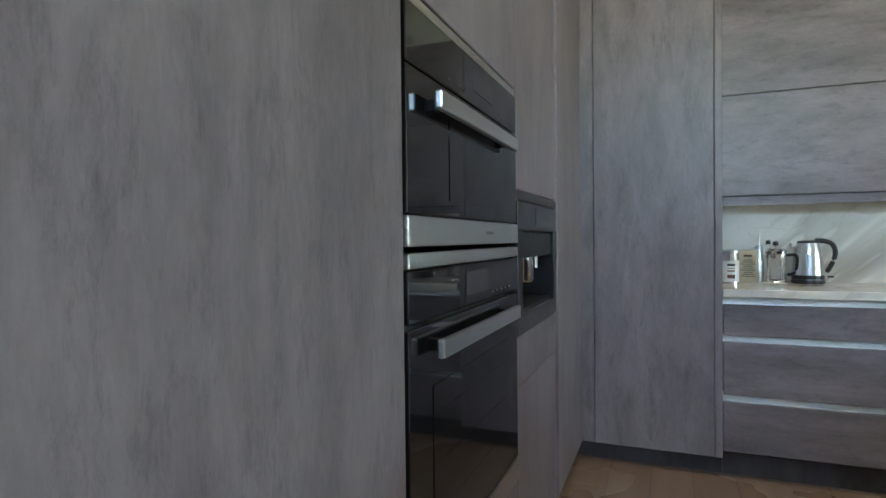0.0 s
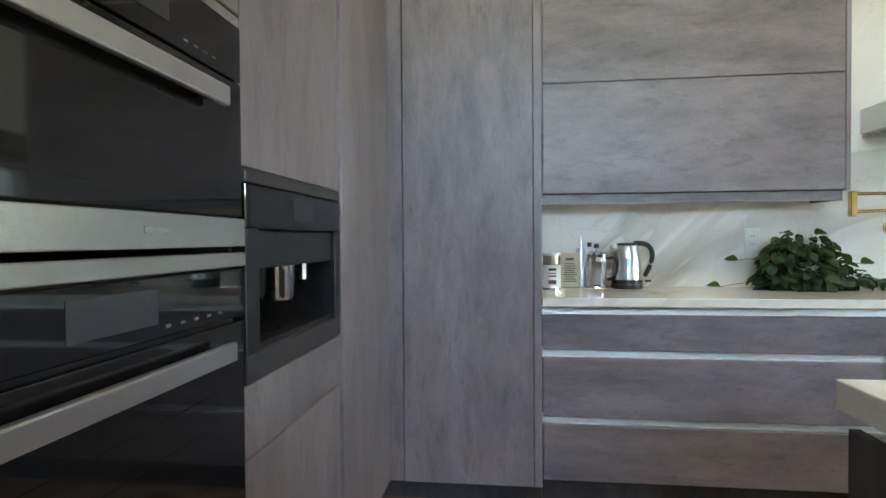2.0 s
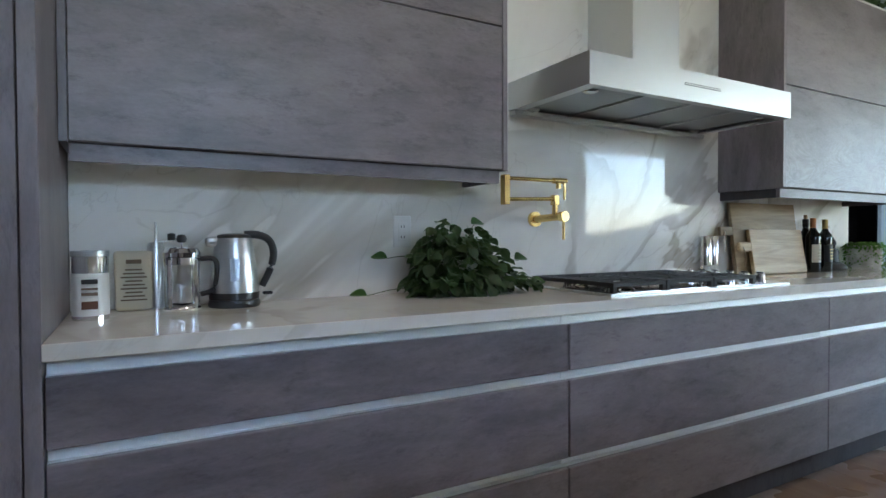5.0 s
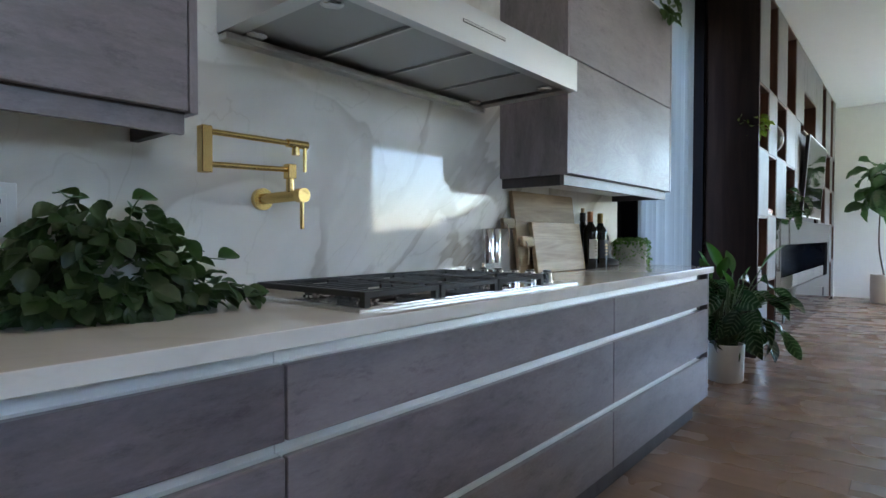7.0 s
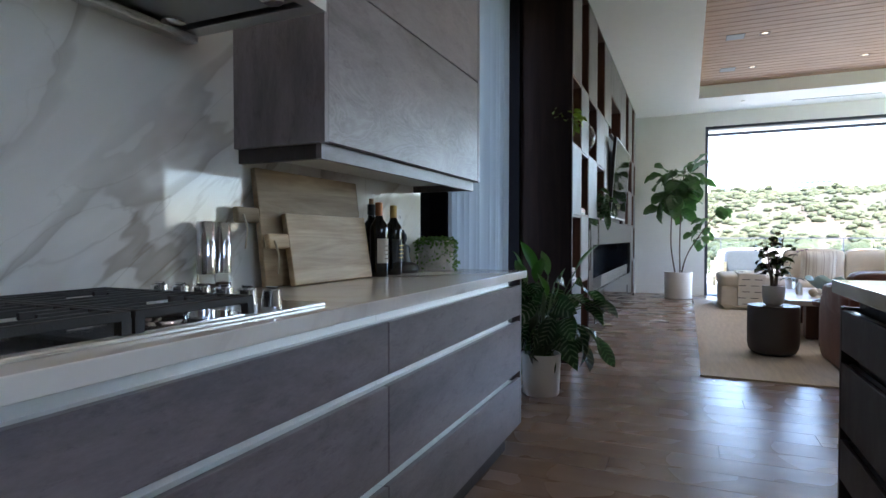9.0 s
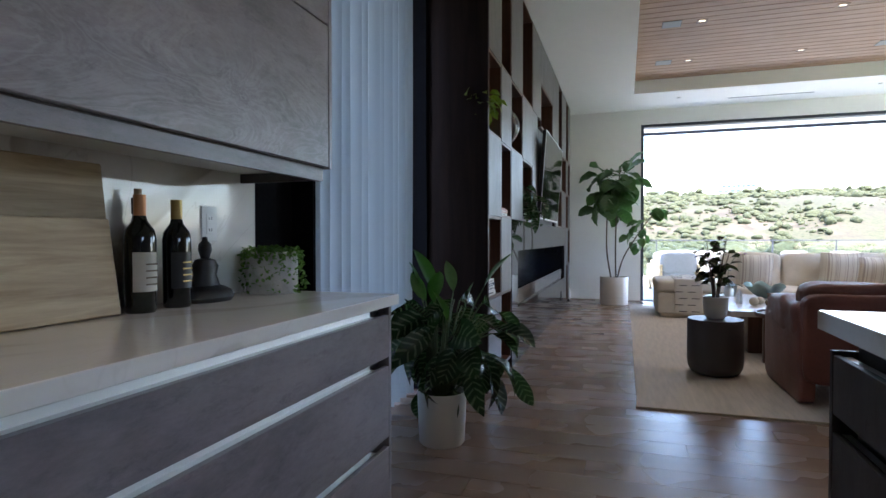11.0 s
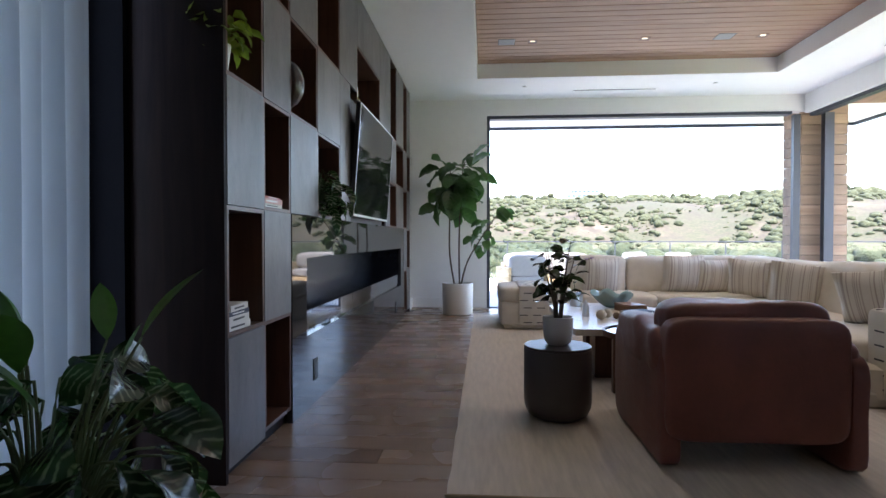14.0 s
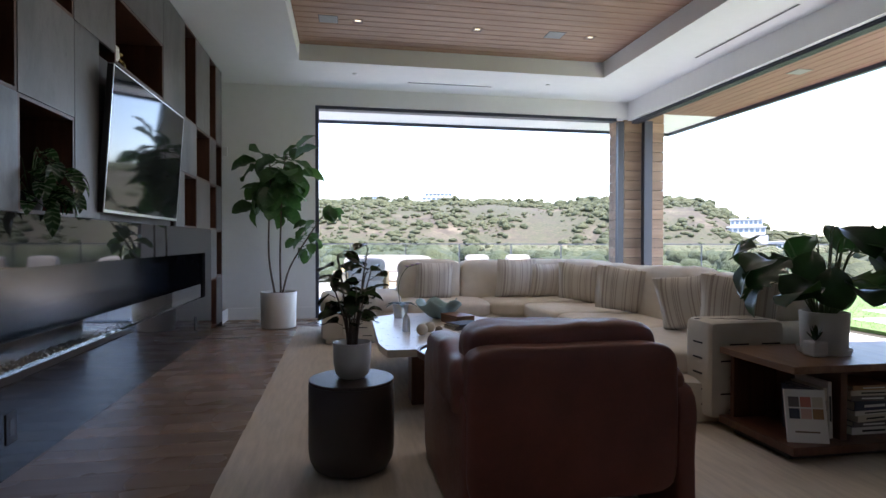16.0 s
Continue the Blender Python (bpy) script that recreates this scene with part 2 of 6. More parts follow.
def tube(bm, pts, r0, r1=None, segs=8):
    """A round bar along points, tapering from r0 to r1."""
    r1 = r0 if r1 is None else r1
    pts = [Vector(p) for p in pts]
    if len(pts) > 2:
        fine, q = [], [pts[0], *pts, pts[-1]]
        for i in range(1, len(q) - 2):
            for k in range(4):
                u = k / 4
                fine.append(0.5 * (2 * q[i] + (q[i + 1] - q[i - 1]) * u + (2 * q[i - 1] - 5 * q[i] + 4 * q[i + 1] - q[i + 2]) * u * u + (3 * q[i] - q[i - 1] - 3 * q[i + 1] + q[i + 2]) * u ** 3))
        pts = fine + [pts[-1]]
    rings = []
    for i, p in enumerate(pts):
        d = (pts[min(i + 1, len(pts) - 1)] - pts[max(i - 1, 0)]).normalized()
        u = d.cross(Vector((0, 0, 1)) if abs(d.z) < 0.95 else Vector((1, 0, 0))).normalized()
        w = d.cross(u)
        r = r0 + (r1 - r0) * i / max(1, len(pts) - 1)
        rings.append([bm.verts.new(p + r * (math.cos(2 * math.pi * k / segs) * u + math.sin(2 * math.pi * k / segs) * w)) for k in range(segs)])
    for a, b in zip(rings, rings[1:]):
        for k in range(segs):
            bm.faces.new((a[k], a[(k + 1) % segs], b[(k + 1) % segs], b[k]))
    bm.faces.new(rings[0][::-1])
    bm.faces.new(rings[-1])
    return bm


def mesh_of(name, bm, mat, smooth=False):
    bmesh.ops.recalc_face_normals(bm, faces=bm.faces)
    me = bpy.data.meshes.new(name)
    bm.to_mesh(me)
    bm.free()
    me.materials.append(mat)
    if smooth:
        me.shade_smooth()
        me.set_sharp_from_angle(angle=radians(40))
    return me


def thing(name, label, category, group="", at=(0, 0, 0), rz=0.0):
    ob = new(name)
    ob.matrix_world = pose(*at, 0, 0, rz)
    return tagged(ob, label, category, group)


def part(name, bm, mat, parent, label="", smooth=False):
    """One mesh object under a thing; the bmesh is in the thing's own space."""
    ob = new(name, mesh_of(name, bm, mat, smooth))
    ob.parent = parent
    return tagged(ob, label)


def structure(name, bm, mat, label, smooth=False):
    return tagged(new(name, mesh_of(name, bm, mat, smooth)), label, name.split("_")[0], kind="structure")


def single(name, bm, mat, label, category, smooth=False, group=""):
    return tagged(new(name, mesh_of(name, bm, mat, smooth)), label, category, group)


# ---- the shell ----
OVX, BACK, EASTX, SOUTHY, CEILZ = -0.04, 3.80, 13.82, -2.88, 3.42
structure("wall_north", box(-0.7, 3.812, 0, 4.97, 4.3, 3.8), WALL, "white wall behind the kitchen run")
structure("wall_west", box(-1.2, -3.1, 0, -0.7, 4.3, 3.8), WALL, "white end wall of the kitchen")
bm = bmesh.new()
for x0, x1, z0, z1 in ((-0.7, 0.4, 0, 3.8), (2.3, 8.85, 0, 3.8), (8.85, 13.82, 3.12, 3.8), (0.4, 2.3, 0, 2.2), (0.4, 2.3, 3.15, 3.8)):
    bm_box(bm, x0, SOUTHY - 0.2, z0, x1, SOUTHY, z1)
structure("wall_south", bm, WALL, "white wall with a wide opening to the terrace")
bm = bmesh.new()
for y0, y1, z0 in ((2.11, 4.3, 0), (-3.08, 2.11, 3.16)):
    bm_box(bm, EASTX, y0, z0, EASTX + 0.2, y1, 3.8)
structure("wall_east", bm, WALL, "white wall with a wide opening to the view")
# walls beside the curtain, blackened to stand in for unlit space
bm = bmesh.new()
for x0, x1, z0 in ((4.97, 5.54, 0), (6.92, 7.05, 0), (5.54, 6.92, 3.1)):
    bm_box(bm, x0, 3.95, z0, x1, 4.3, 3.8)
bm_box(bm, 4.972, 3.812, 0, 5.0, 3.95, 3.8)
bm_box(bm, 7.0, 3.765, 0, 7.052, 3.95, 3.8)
# return added to cover the bright window edge left of the curtain
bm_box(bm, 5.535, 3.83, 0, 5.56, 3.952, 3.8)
structure("wall_alcove", bm, VOID, "wall round the curtained window, coloured black as an unlit gap")
structure("wall_shelves", box(7.054, 3.78, 0, 13.82, 4.3, 3.8), WALL, "white wall behind the shelving")
TX0, TX1, TY0, TY1, TZ = 7.4, 12.60, -1.86, 2.25, 3.62
bm = bmesh.new()
for a in ((-0.7, SOUTHY, TX0, 3.95), (TX1, SOUTHY, 13.82, 3.95), (TX0, SOUTHY, TX1, TY0), (TX0, TY1, TX1, 3.95)):
    bm_box(bm, a[0], a[1], CEILZ, a[2], a[3], CEILZ + 0.5)
bm_box(bm, TX0 - 0.05, TY0 - 0.05, TZ + 0.03, TX1 + 0.05, TY1 + 0.05, TZ + 0.06)
structure("ceiling", bm, CEIL, "white plaster ceiling with a recessed tray")
bm = bmesh.new()
x = TX1 - 0.02
while x > TX0 + 0.05:
    bm_box(bm, x - 0.136, TY0 + 0.03, TZ, x, TY1 - 0.01, TZ + 0.024, 0.004)
    x -= 0.146
structure("ceiling_boards", bm, TWOOD, "boarded wooden ceiling in the recessed tray")
bm = bmesh.new()
bm_box(bm, 13.3, 3.34, 0.002, 13.805, 3.36, 0.17)
bm_box(bm, 13.80, 2.13, 0.002, 13.82, 3.77, 0.17)
structure("baseboard", bm, WALL, "white skirting board on the end wall")


def slot(name, x0, y0, x1, y1):
    ob = thing(name, "narrow dark slot diffuser in the white ceiling", "air vent")
    part("frame", box(x0, y0, CEILZ - 0.004, x1, y1, CEILZ + 0.004), CEIL, ob)
    w, d = x1 - x0, y1 - y0
    part("slot", box(x0 + 0.008, y0 + 0.008, CEILZ - 0.006, x1 - 0.008, y1 - 0.008, CEILZ - 0.003), BLACK, ob)


slot("air_vent", 13.30, -0.45, 13.345, 0.80)
slot("air_vent", 10.0, -2.60, 11.6, -2.555)
GLOW = emitter("warm_lamp_glow", (1, 0.74, 0.42), 0.5)
GREY = plain("grey_speaker_mesh", (0.30, 0.30, 0.30), 0.8, scale=60)
light = thing("downlight", "small square recessed downlight, switched on", "ceiling light", "ceiling downlights", (11.72, 1.545, TZ))
bm = bmesh.new()
for a in ((-0.06, -0.06, 0.06, -0.042), (-0.06, 0.042, 0.06, 0.06), (-0.06, -0.042, -0.042, 0.042), (0.042, -0.042, 0.06, 0.042)):
    bm_box(bm, a[0], a[1], -0.006, a[2], a[3], 0.0)
part("trim", bm, WOOD, light)
part("recess", box(-0.042, -0.042, -0.0012, 0.042, 0.042, 0.0), GREY, light)
part("lens", box(-0.042, -0.03, -0.002, 0.010, 0.03, 0.0), GLOW, light, "warm glowing lens")
for x, y in KITCHEN_SPOTS:
    copy_thing(light, pose(x, y, CEILZ))
for x, y in LIVING_SPOTS[1:]:
    copy_thing(light, pose(x, y, TZ))
spk = thing("ceiling_speaker", "flat grey square speaker grille in the boards", "speaker", "ceiling speakers", (11.72, 1.87, TZ))
part("grille", box(-0.1, -0.1, -0.005, 0.1, 0.1, 0.0, 0.002), GREY, spk)
part("rim", box(-0.106, -0.106, -0.003, 0.106, 0.106, 0.0), BLACK, spk)
for x, y in ((11.72, -0.79), (10.22, 1.87), (10.22, -0.79)):
    copy_thing(spk, pose(x, y, TZ))
sprinkler = thing("ceiling_sensor", "small round white sensor on the ceiling", "sensor", "ceiling sensors", (13.05, 1.55, CEILZ))
part("disc", lathe([(0, -0.012), (0.03, -0.012), (0.035, 0.0)], 20), WHITE, sprinkler, smooth=True)
copy_thing(spk, pose(11.53, -3.99, 3.304))
copy_thing(sprinkler, pose(13.07, -1.22, CEILZ))

# windows: frames and tracks
STEELBLUE = plain("dark_blue_window_frame", (0.036, 0.042, 0.060), 0.4, vary=0.05)
win = tagged(new("window_1"), "wide opening with dark metal frame, doors slid away", "window", kind="structure")
part("head_track", box(13.84, -2.7, 3.11, 14.0, 2.11, 3.159), STEELBLUE, win)
part("jamb", box(13.84, 2.06, 0.0, 13.98, 2.109, 3.11), STEELBLUE, win)
part("post", box(13.84, -2.83, 0.0, 13.92, -2.73, 3.11), STEELBLUE, win)
part("sill", box(13.83, -2.7, -0.01, 14.0, 2.11, 0.012), STEELBLUE, win)
win = tagged(new("window_2"), "wide side opening with dark metal track, doors slid away", "window", kind="structure")
part("head_casing", box(8.86, -3.075, 3.10, 13.8, -2.94, 3.119), STEELBLUE, win)
for y in (-2.958, -2.99, -3.022, -3.054):
    part("head_track", box(8.86, y - 0.009, 3.072, 13.8, y + 0.009, 3.0995, 0.001), STEELBLUE, win)
part("post", box(13.72, -3.27, 0.0, 13.82, -3.13, 3.11), STEELBLUE, win)
part("jamb", box(8.855, -3.06, 0.0, 8.92, -2.9, 3.06), STEELBLUE, win)
part("sill", box(8.86, -3.06, -0.01, 13.8, -2.9, 0.012), STEELBLUE, win)
# invented opening, out of view, that lets extra sky light into the kitchen
win = tagged(new("window_4"), "unseen high window added in the kitchen's rear wall for daylight", "window", kind="structure")
part("window_frame", box(1.32, -3.04, 2.2, 1.38, -2.94, 3.15), STEELBLUE, win)
part("sill", box(0.4, -3.06, 2.2, 2.3, -2.9, 2.22), STEELBLUE, win)
win = tagged(new("window_3"), "tall window behind the sheer curtain", "window", kind="structure")
part("window_frame", box(6.16, 4.05, 0, 6.2, 4.1, 3.1), BLACK, win)
part("sill", box(5.545, 4.0, -0.01, 6.915, 4.28, 0.015), BLACK, win)

# ---- kitchen: tall wall with ovens ----
PL = 0.10


def front(parent, name, x0, y0, z0, x1, y1, z1, mat, label=""):
    return part(name, box(x0, y0, z0, x1, y1, z1, 0.0018), mat, parent, label)


tall = thing("tall_cabinet", "tall grey cement-look cabinet panel beside the ovens", "cabinet")
part("carcass", box(-0.68, -1.6, PL, OVX - 0.02, 1.084, 3.41), LAM_V, tall)
front(tall, "door", OVX - 0.02, -0.4, PL, OVX, 1.084, 3.41, LAM_V)
front(tall, "door", OVX - 0.02, -1.6, PL, OVX, -0.404, 3.41, LAM_V)
part("plinth", box(-0.66, -1.6, 0.0, OVX - 0.07, 1.084, PL), LAM_D, tall)

ovc = thing("oven_cabinet", "tall grey cement-look cabinet round built-in ovens", "cabinet")
bm = box(-0.68, 1.087, PL, -0.6, 1.862, 3.41)
bm_box(bm, -0.60, 1.087, PL, OVX - 0.022, 1.09, 3.41)
bm_box(bm, -0.60, 1.848, PL, OVX - 0.022, 1.862, 3.41)
part("carcass", bm, LAM_D, ovc)
front(ovc, "door", OVX - 0.02, 1.087, 1.62, OVX, 1.862, 3.41, LAM_V)
front(ovc, "drawer_front", OVX - 0.02, 1.087, PL, OVX, 1.862, 0.425, LAM_V)
part("plinth", box(-0.66, 1.087, 0.0, OVX - 0.07, 1.862, PL), LAM_D, ovc)

AVX = OVX - 0.014
PRINT = plain("pale_print", (0.10, 0.10, 0.10), 0.5)
DIMG = plain("grey_display", (0.04, 0.04, 0.043), 0.12, vary=0.05, bumps=0)
INNER = plain("dark_oven_window", (0.009, 0.008, 0.008), 0.05, vary=0.05, bumps=0)


def handle(parent, y0, y1, z, out=0.05):
    bm = box(AVX + out - 0.012, y0, z - 0.018, AVX + out + 0.004, y1, z + 0.018, 0.004, 2)
    h = part("handle", bm, ALU, parent, "pale flat bar handle")
    for y in (y0 + 0.05, y1 - 0.05):
        part("stud", box(AVX + 0.018, y - 0.008, z - 0.012, AVX + out - 0.012, y + 0.008, z + 0.012, 0.002), BLACK, h)


ov = thing("speed_oven", "black glass compact oven with steel base band", "oven")
part("body", box(-0.58, 1.10, 1.152, AVX - 0.002, 1.84, 1.61), BLACK, ov)
part("door_glass", box(AVX, 1.092, 1.212, AVX + 0.018, 1.858, 1.478, 0.002), DGLASS, ov, "glossy black glass door")
part("control_panel", box(AVX, 1.092, 1.482, AVX + 0.018, 1.858, 1.592, 0.002), DGLASS, ov, "black glass control panel")
part("top_trim", box(AVX, 1.090, 1.594, AVX + 0.014, 1.860, 1.614, 0.001), STEEL, ov)
part("base_band", box(AVX, 1.089, 1.152, AVX + 0.022, 1.862, 1.208, 0.002), STEEL, ov, "brushed steel band")
part("viewing_window", box(AVX + 0.016, 1.30, 1.245, AVX + 0.0195, 1.79, 1.415), INNER, ov)
part("display", box(AVX + 0.016, 1.46, 1.515, AVX + 0.0192, 1.62, 1.56), DIMG, ov)
part("badge", box(AVX + 0.02, 1.545, 1.176, AVX + 0.0232, 1.60, 1.184), GREY, ov)
for k in range(4):
    part("touch_mark", box(AVX + 0.016, 1.30 + k * 0.03, 1.500, AVX + 0.0192, 1.312 + k * 0.03, 1.504), PRINT, ov)
    part("touch_mark", box(AVX + 0.016, 1.66 + k * 0.03, 1.500, AVX + 0.0192, 1.672 + k * 0.03, 1.504), PRINT, ov)
handle(ov, 1.175, 1.75, 1.428)

ov = thing("wall_oven", "large black glass oven with a pale bar handle", "oven")
part("body", box(-0.58, 1.10, 0.43, AVX - 0.002, 1.84, 1.14), BLACK, ov)
part("top_band", box(AVX, 1.089, 1.112, AVX + 0.022, 1.862, 1.140, 0.002), STEEL, ov, "brushed steel band")
part("control_panel", box(AVX, 1.092, 1.012, AVX + 0.018, 1.858, 1.108, 0.002), DGLASS, ov, "black glass control panel")
part("door_glass", box(AVX, 1.092, 0.505, AVX + 0.018, 1.858, 1.000, 0.002), DGLASS, ov, "glossy black glass door")
part("viewing_window", box(AVX + 0.016, 1.20, 0.56, AVX + 0.0195, 1.76, 0.88), INNER, ov)
part("bottom_band", box(AVX, 1.089, 0.432, AVX + 0.02, 1.862, 0.500, 0.002), STEEL, ov, "brushed steel band")
part("display", box(AVX + 0.016, 1.40, 1.035, AVX + 0.0192, 1.58, 1.09), DIMG, ov)
for k in range(5):
    part("touch_mark", box(AVX + 0.016, 1.60 + k * 0.04, 1.026, AVX + 0.0192, 1.612 + k * 0.04, 1.031), PRINT, ov)
handle(ov, 1.175, 1.765, 0.957)
for z in (0.62, 0.72, 0.82):
    part("rack_line", box(AVX + 0.018, 1.24, z, AVX + 0.0202, 1.72, z + 0.002), INNER, ov)

cfc = thing("coffee_cabinet", "tall grey cement-look cabinet round a coffee machine", "cabinet")
bm = box(-0.68, 1.866, PL, -0.5, 3.176, 3.41)
bm_box(bm, -0.5, 2.51, PL, OVX - 0.022, 3.176, 3.41)
part("carcass", bm, LAM_D, cfc)
front(cfc, "door", OVX - 0.02, 1.866, 1.318, OVX, 2.502, 3.41, LAM_V)
front(cfc, "door", OVX - 0.02, 1.866, PL, OVX, 2.502, 0.702, LAM_V)
front(cfc, "drawer_front", OVX - 0.02, 1.866, 0.706, OVX, 2.502, 0.860, LAM_V)
front(cfc, "filler_panel", OVX - 0.02, 2.5035, PL, OVX + 0.012, 3.176, 3.41, LAM_V)
part("plinth", box(-0.66, 1.866, 0.0, OVX - 0.07, 3.25, PL), LAM_D, cfc)

cm = thing("coffee_machine", "built-in dark grey coffee machine with steel spouts", "coffee machine")
CMG = plain("dark_bronze_metal", (0.075, 0.068, 0.068), 0.35, 0.6, vary=0.05)
bm = box(-0.45, 1.88, 0.87, -0.30, 2.49, 1.31)
part("body", bm, BLACK, cm)
bm = box(AVX, 1.868, 1.285, AVX + 0.02, 2.500, 1.315, 0.002)
part("top_trim", bm, CMG, cm)
part("control_panel", box(AVX, 1.868, 1.190, AVX + 0.02, 2.500, 1.283, 0.002), DGLASS, cm)
part("display", box(AVX + 0.018, 2.12, 1.212, AVX + 0.0212, 2.26, 1.268), DIMG, cm)
part("bottom_trim", box(AVX, 1.868, 0.863, AVX + 0.02, 2.500, 0.922, 0.002), CMG, cm)
part("side_cheek", box(-0.30, 1.868, 0.922, AVX + 0.02, 1.93, 1.19, 0.002), BLACK, cm)
part("side_cheek", box(-0.30, 2.45, 0.922, AVX + 0.02, 2.500, 1.19, 0.002), BLACK, cm)
part("brew_head", box(-0.30, 1.93, 1.10, AVX + 0.008, 2.45, 1.188, 0.004), plain("blue_black_plastic", (0.014, 0.015, 0.018), 0.4), cm)
part("drip_tray", box(-0.30, 1.93, 0.922, AVX + 0.004, 2.45, 0.935), BLACK, cm)
bm = lathe([(0, 1.012), (0.038, 1.012), (0.043, 1.022), (0.043, 1.13), (0, 1.13)], 28, AVX - 0.04, 2.155)
part("spout", bm, CHROME, cm, "bright steel coffee spout", True)
part("milk_pipe", lathe([(0, 1.055), (0.011, 1.055), (0.011, 1.12), (0, 1.12)], 16, AVX - 0.02, 2.285), CHROME, cm, "", True)
for y in (2.10, 2.14):
    part("tray_glint", box(AVX - 0.05, y, 0.9352, AVX - 0.03, y + 0.025, 0.938), CHROME, cm)

# ---- kitchen: back run ----
tall = thing("larder_cabinet", "tall grey cement-look corner cabinet", "cabinet")
part("carcass", box(-0.02, 3.202, PL, 0.632, 3.79, 3.41), LAM_D, tall)
front(tall, "filler_panel", OVX, 3.183, PL, 0.034, 3.203, 3.41, LAM_V)
front(tall, "door", 0.038, 3.18, PL, 0.598, 3.20, 3.41, LAM_V)
front(tall, "side_panel", 0.601, 3.178, PL, 0.634, 3.79, 3.41, LAM_V)
part("plinth", box(-0.1, 3.25, 0.0, 0.634, 3.79, PL), LAM_D, tall)


def drawer_unit(x0, x1, last=False):
    u = thing("drawer_unit", "grey cement-look drawer unit with aluminium grip channels", "drawer unit", "kitchen drawer units")
    part("carcass", box(x0, 3.25, 0.135, x1 - (0.021 if last else 0), 3.79, 0.878), LAM_D, u)
    cx = x1 - (0.09 if last else 0)
    for z0, z1 in ((0.692, 0.842), (0.406, 0.660), (0.135, 0.372)):
        front(u, "drawer_front", x0 + 0.002, 3.18, z0, x1 - (0.022 if last else 0.002), 3.20, z1, LAM_H)
    for z0, z1 in ((0.838, 0.878), (0.655, 0.698), (0.367, 0.412)):
        bm = bmesh.new()
        bm_box(bm, x0, 3.222, z0, cx, 3.226, z1)
        bm_box(bm, x0, 3.2005, z0, cx, 3.226, z0 + 0.003)
        part("grip_channel", bm, CHAN, u, "pale aluminium grip channel")
        if last:
            part("channel_end", box(cx, 3.222, z0, x1 - 0.022, 3.226, z1), BLACK, u)
    if last:
        part("end_panel", box(x1 - 0.02, 3.18, 0.135, x1, 3.79, 0.878, 0.001), LAM_V, u)
    part("plinth", box(x0, 3.25, 0.0, x1 - (0.05 if last else 0), 3.78, 0.134), LAM_D, u)


drawer_unit(0.636, 2.034)
drawer_unit(2.036, 3.601)
drawer_unit(3.603, 4.985, True)
single("worktop", box(0.636, 3.155, 0.8785, 5.0, 3.799, 0.915, 0.002, 2), MTOP, "white veined marble worktop on the drawers", "worktop")
structure("splashback", box(0.636, 3.745, 0.915, 4.97, 3.812, 3.41), MARBLE, "white veined marble splashback")


def upper(x0, x1, yf, zb, split, top, name_label, low=LAM_H):
    u = thing("wall_cabinet", name_label, "cabinet", "kitchen wall cabinets")
    part("carcass", box(x0 + 0.02, yf + 0.022, zb, x1 - 0.02, 3.798, top), LAM_D, u)
    front(u, "lower_door", x0 + 0.022, yf, zb + 0.004, x1 - 0.022, yf + 0.02, split - 0.002, low)
    front(u, "upper_door", x0 + 0.022, yf, split + 0.002, x1 - 0.022, yf + 0.02, top, LAM_H)
    for a, b in ((x0, x0 + 0.02), (x1 - 0.02, x1)):
        part("side_panel", box(a, yf - 0.002, zb, b, 3.798, top, 0.001), LAM_V, u)
    part("light_rail", box(x0 + 0.02, yf + 0.025, zb - 0.045, x1 - 0.02, yf + 0.045, zb), LAM_H, u)
    part("side_rail", box(x1 - 0.06, yf + 0.045, zb - 0.045, x1 - 0.04, 3.798, zb), LAM_D, u)
    if x0 > 3:
        part("side_rail", box(x0 + 0.02, yf + 0.045, zb - 0.045, x0 + 0.04, 3.798, zb), LAM_D, u)
    part("underside", box(x0 + 0.04, yf + 0.045, zb - 0.012, x1 - 0.06, 3.798, zb - 0.001), WHITE, u)
    part("top_edge", box(x0, yf, top, x1, 3.798, top + 0.012, 0.002), WHITE, u)


upper(0.636, 2.030, 3.515, 1.375, 1.908, 2.42, "grey cement-look wall cabinet with two lift doors")
upper(3.60, 4.945, 3.395, 1.366, 1.876, 2.42, "grey cement-look wall cabinet beside the cooker hood", LAM_S)

# cooker hood
hood = thing("cooker_hood", "brushed stainless steel cooker hood over the hob", "cooker hood")
bm = bmesh.new()
HX0, HX1, HY0, HZ0, HZ1 = 2.20, 3.425, 3.262, 1.662, 1.780
for a in ((HX0, HY0, HZ0, HX1, HY0 + 0.004, HZ1), (HX0, HY0 + 0.004, HZ0, HX0 + 0.004, 3.798, HZ1), (HX1 - 0.004, HY0 + 0.004, HZ0, HX1, 3.798, HZ1), (HX0 + 0.004, HY0 + 0.004, HZ1 - 0.004, HX1 - 0.004, 3.798, HZ1), (HX0 + 0.004, 3.75, HZ0, HX1 - 0.004, 3.798, HZ0 + 0.03), (HX0 + 0.004, HY0 + 0.004, HZ0, HX1 - 0.004, HY0 + 0.035, HZ0 + 0.004), (HX0 + 0.004, HY0 + 0.035, HZ0, HX0 + 0.05, 3.75, HZ0 + 0.004), (HX1 - 0.05, HY0 + 0.035, HZ0, HX1 - 0.004, 3.75, HZ0 + 0.004)):
    bm_box(bm, *a)
part("canopy", bm, HOODM, hood)
bm = box(2.65, 3.48, HZ1, 2.945, 3.798, 3.41, 0.002)
part("chimney", bm, HOODM, hood)
part("rear_channel", box(HX0 + 0.004, 3.70, HZ0 - 0.022, HX1 - 0.004, 3.744, HZ0 - 0.001, 0.003), STEEL, hood, "steel rear collecting channel")
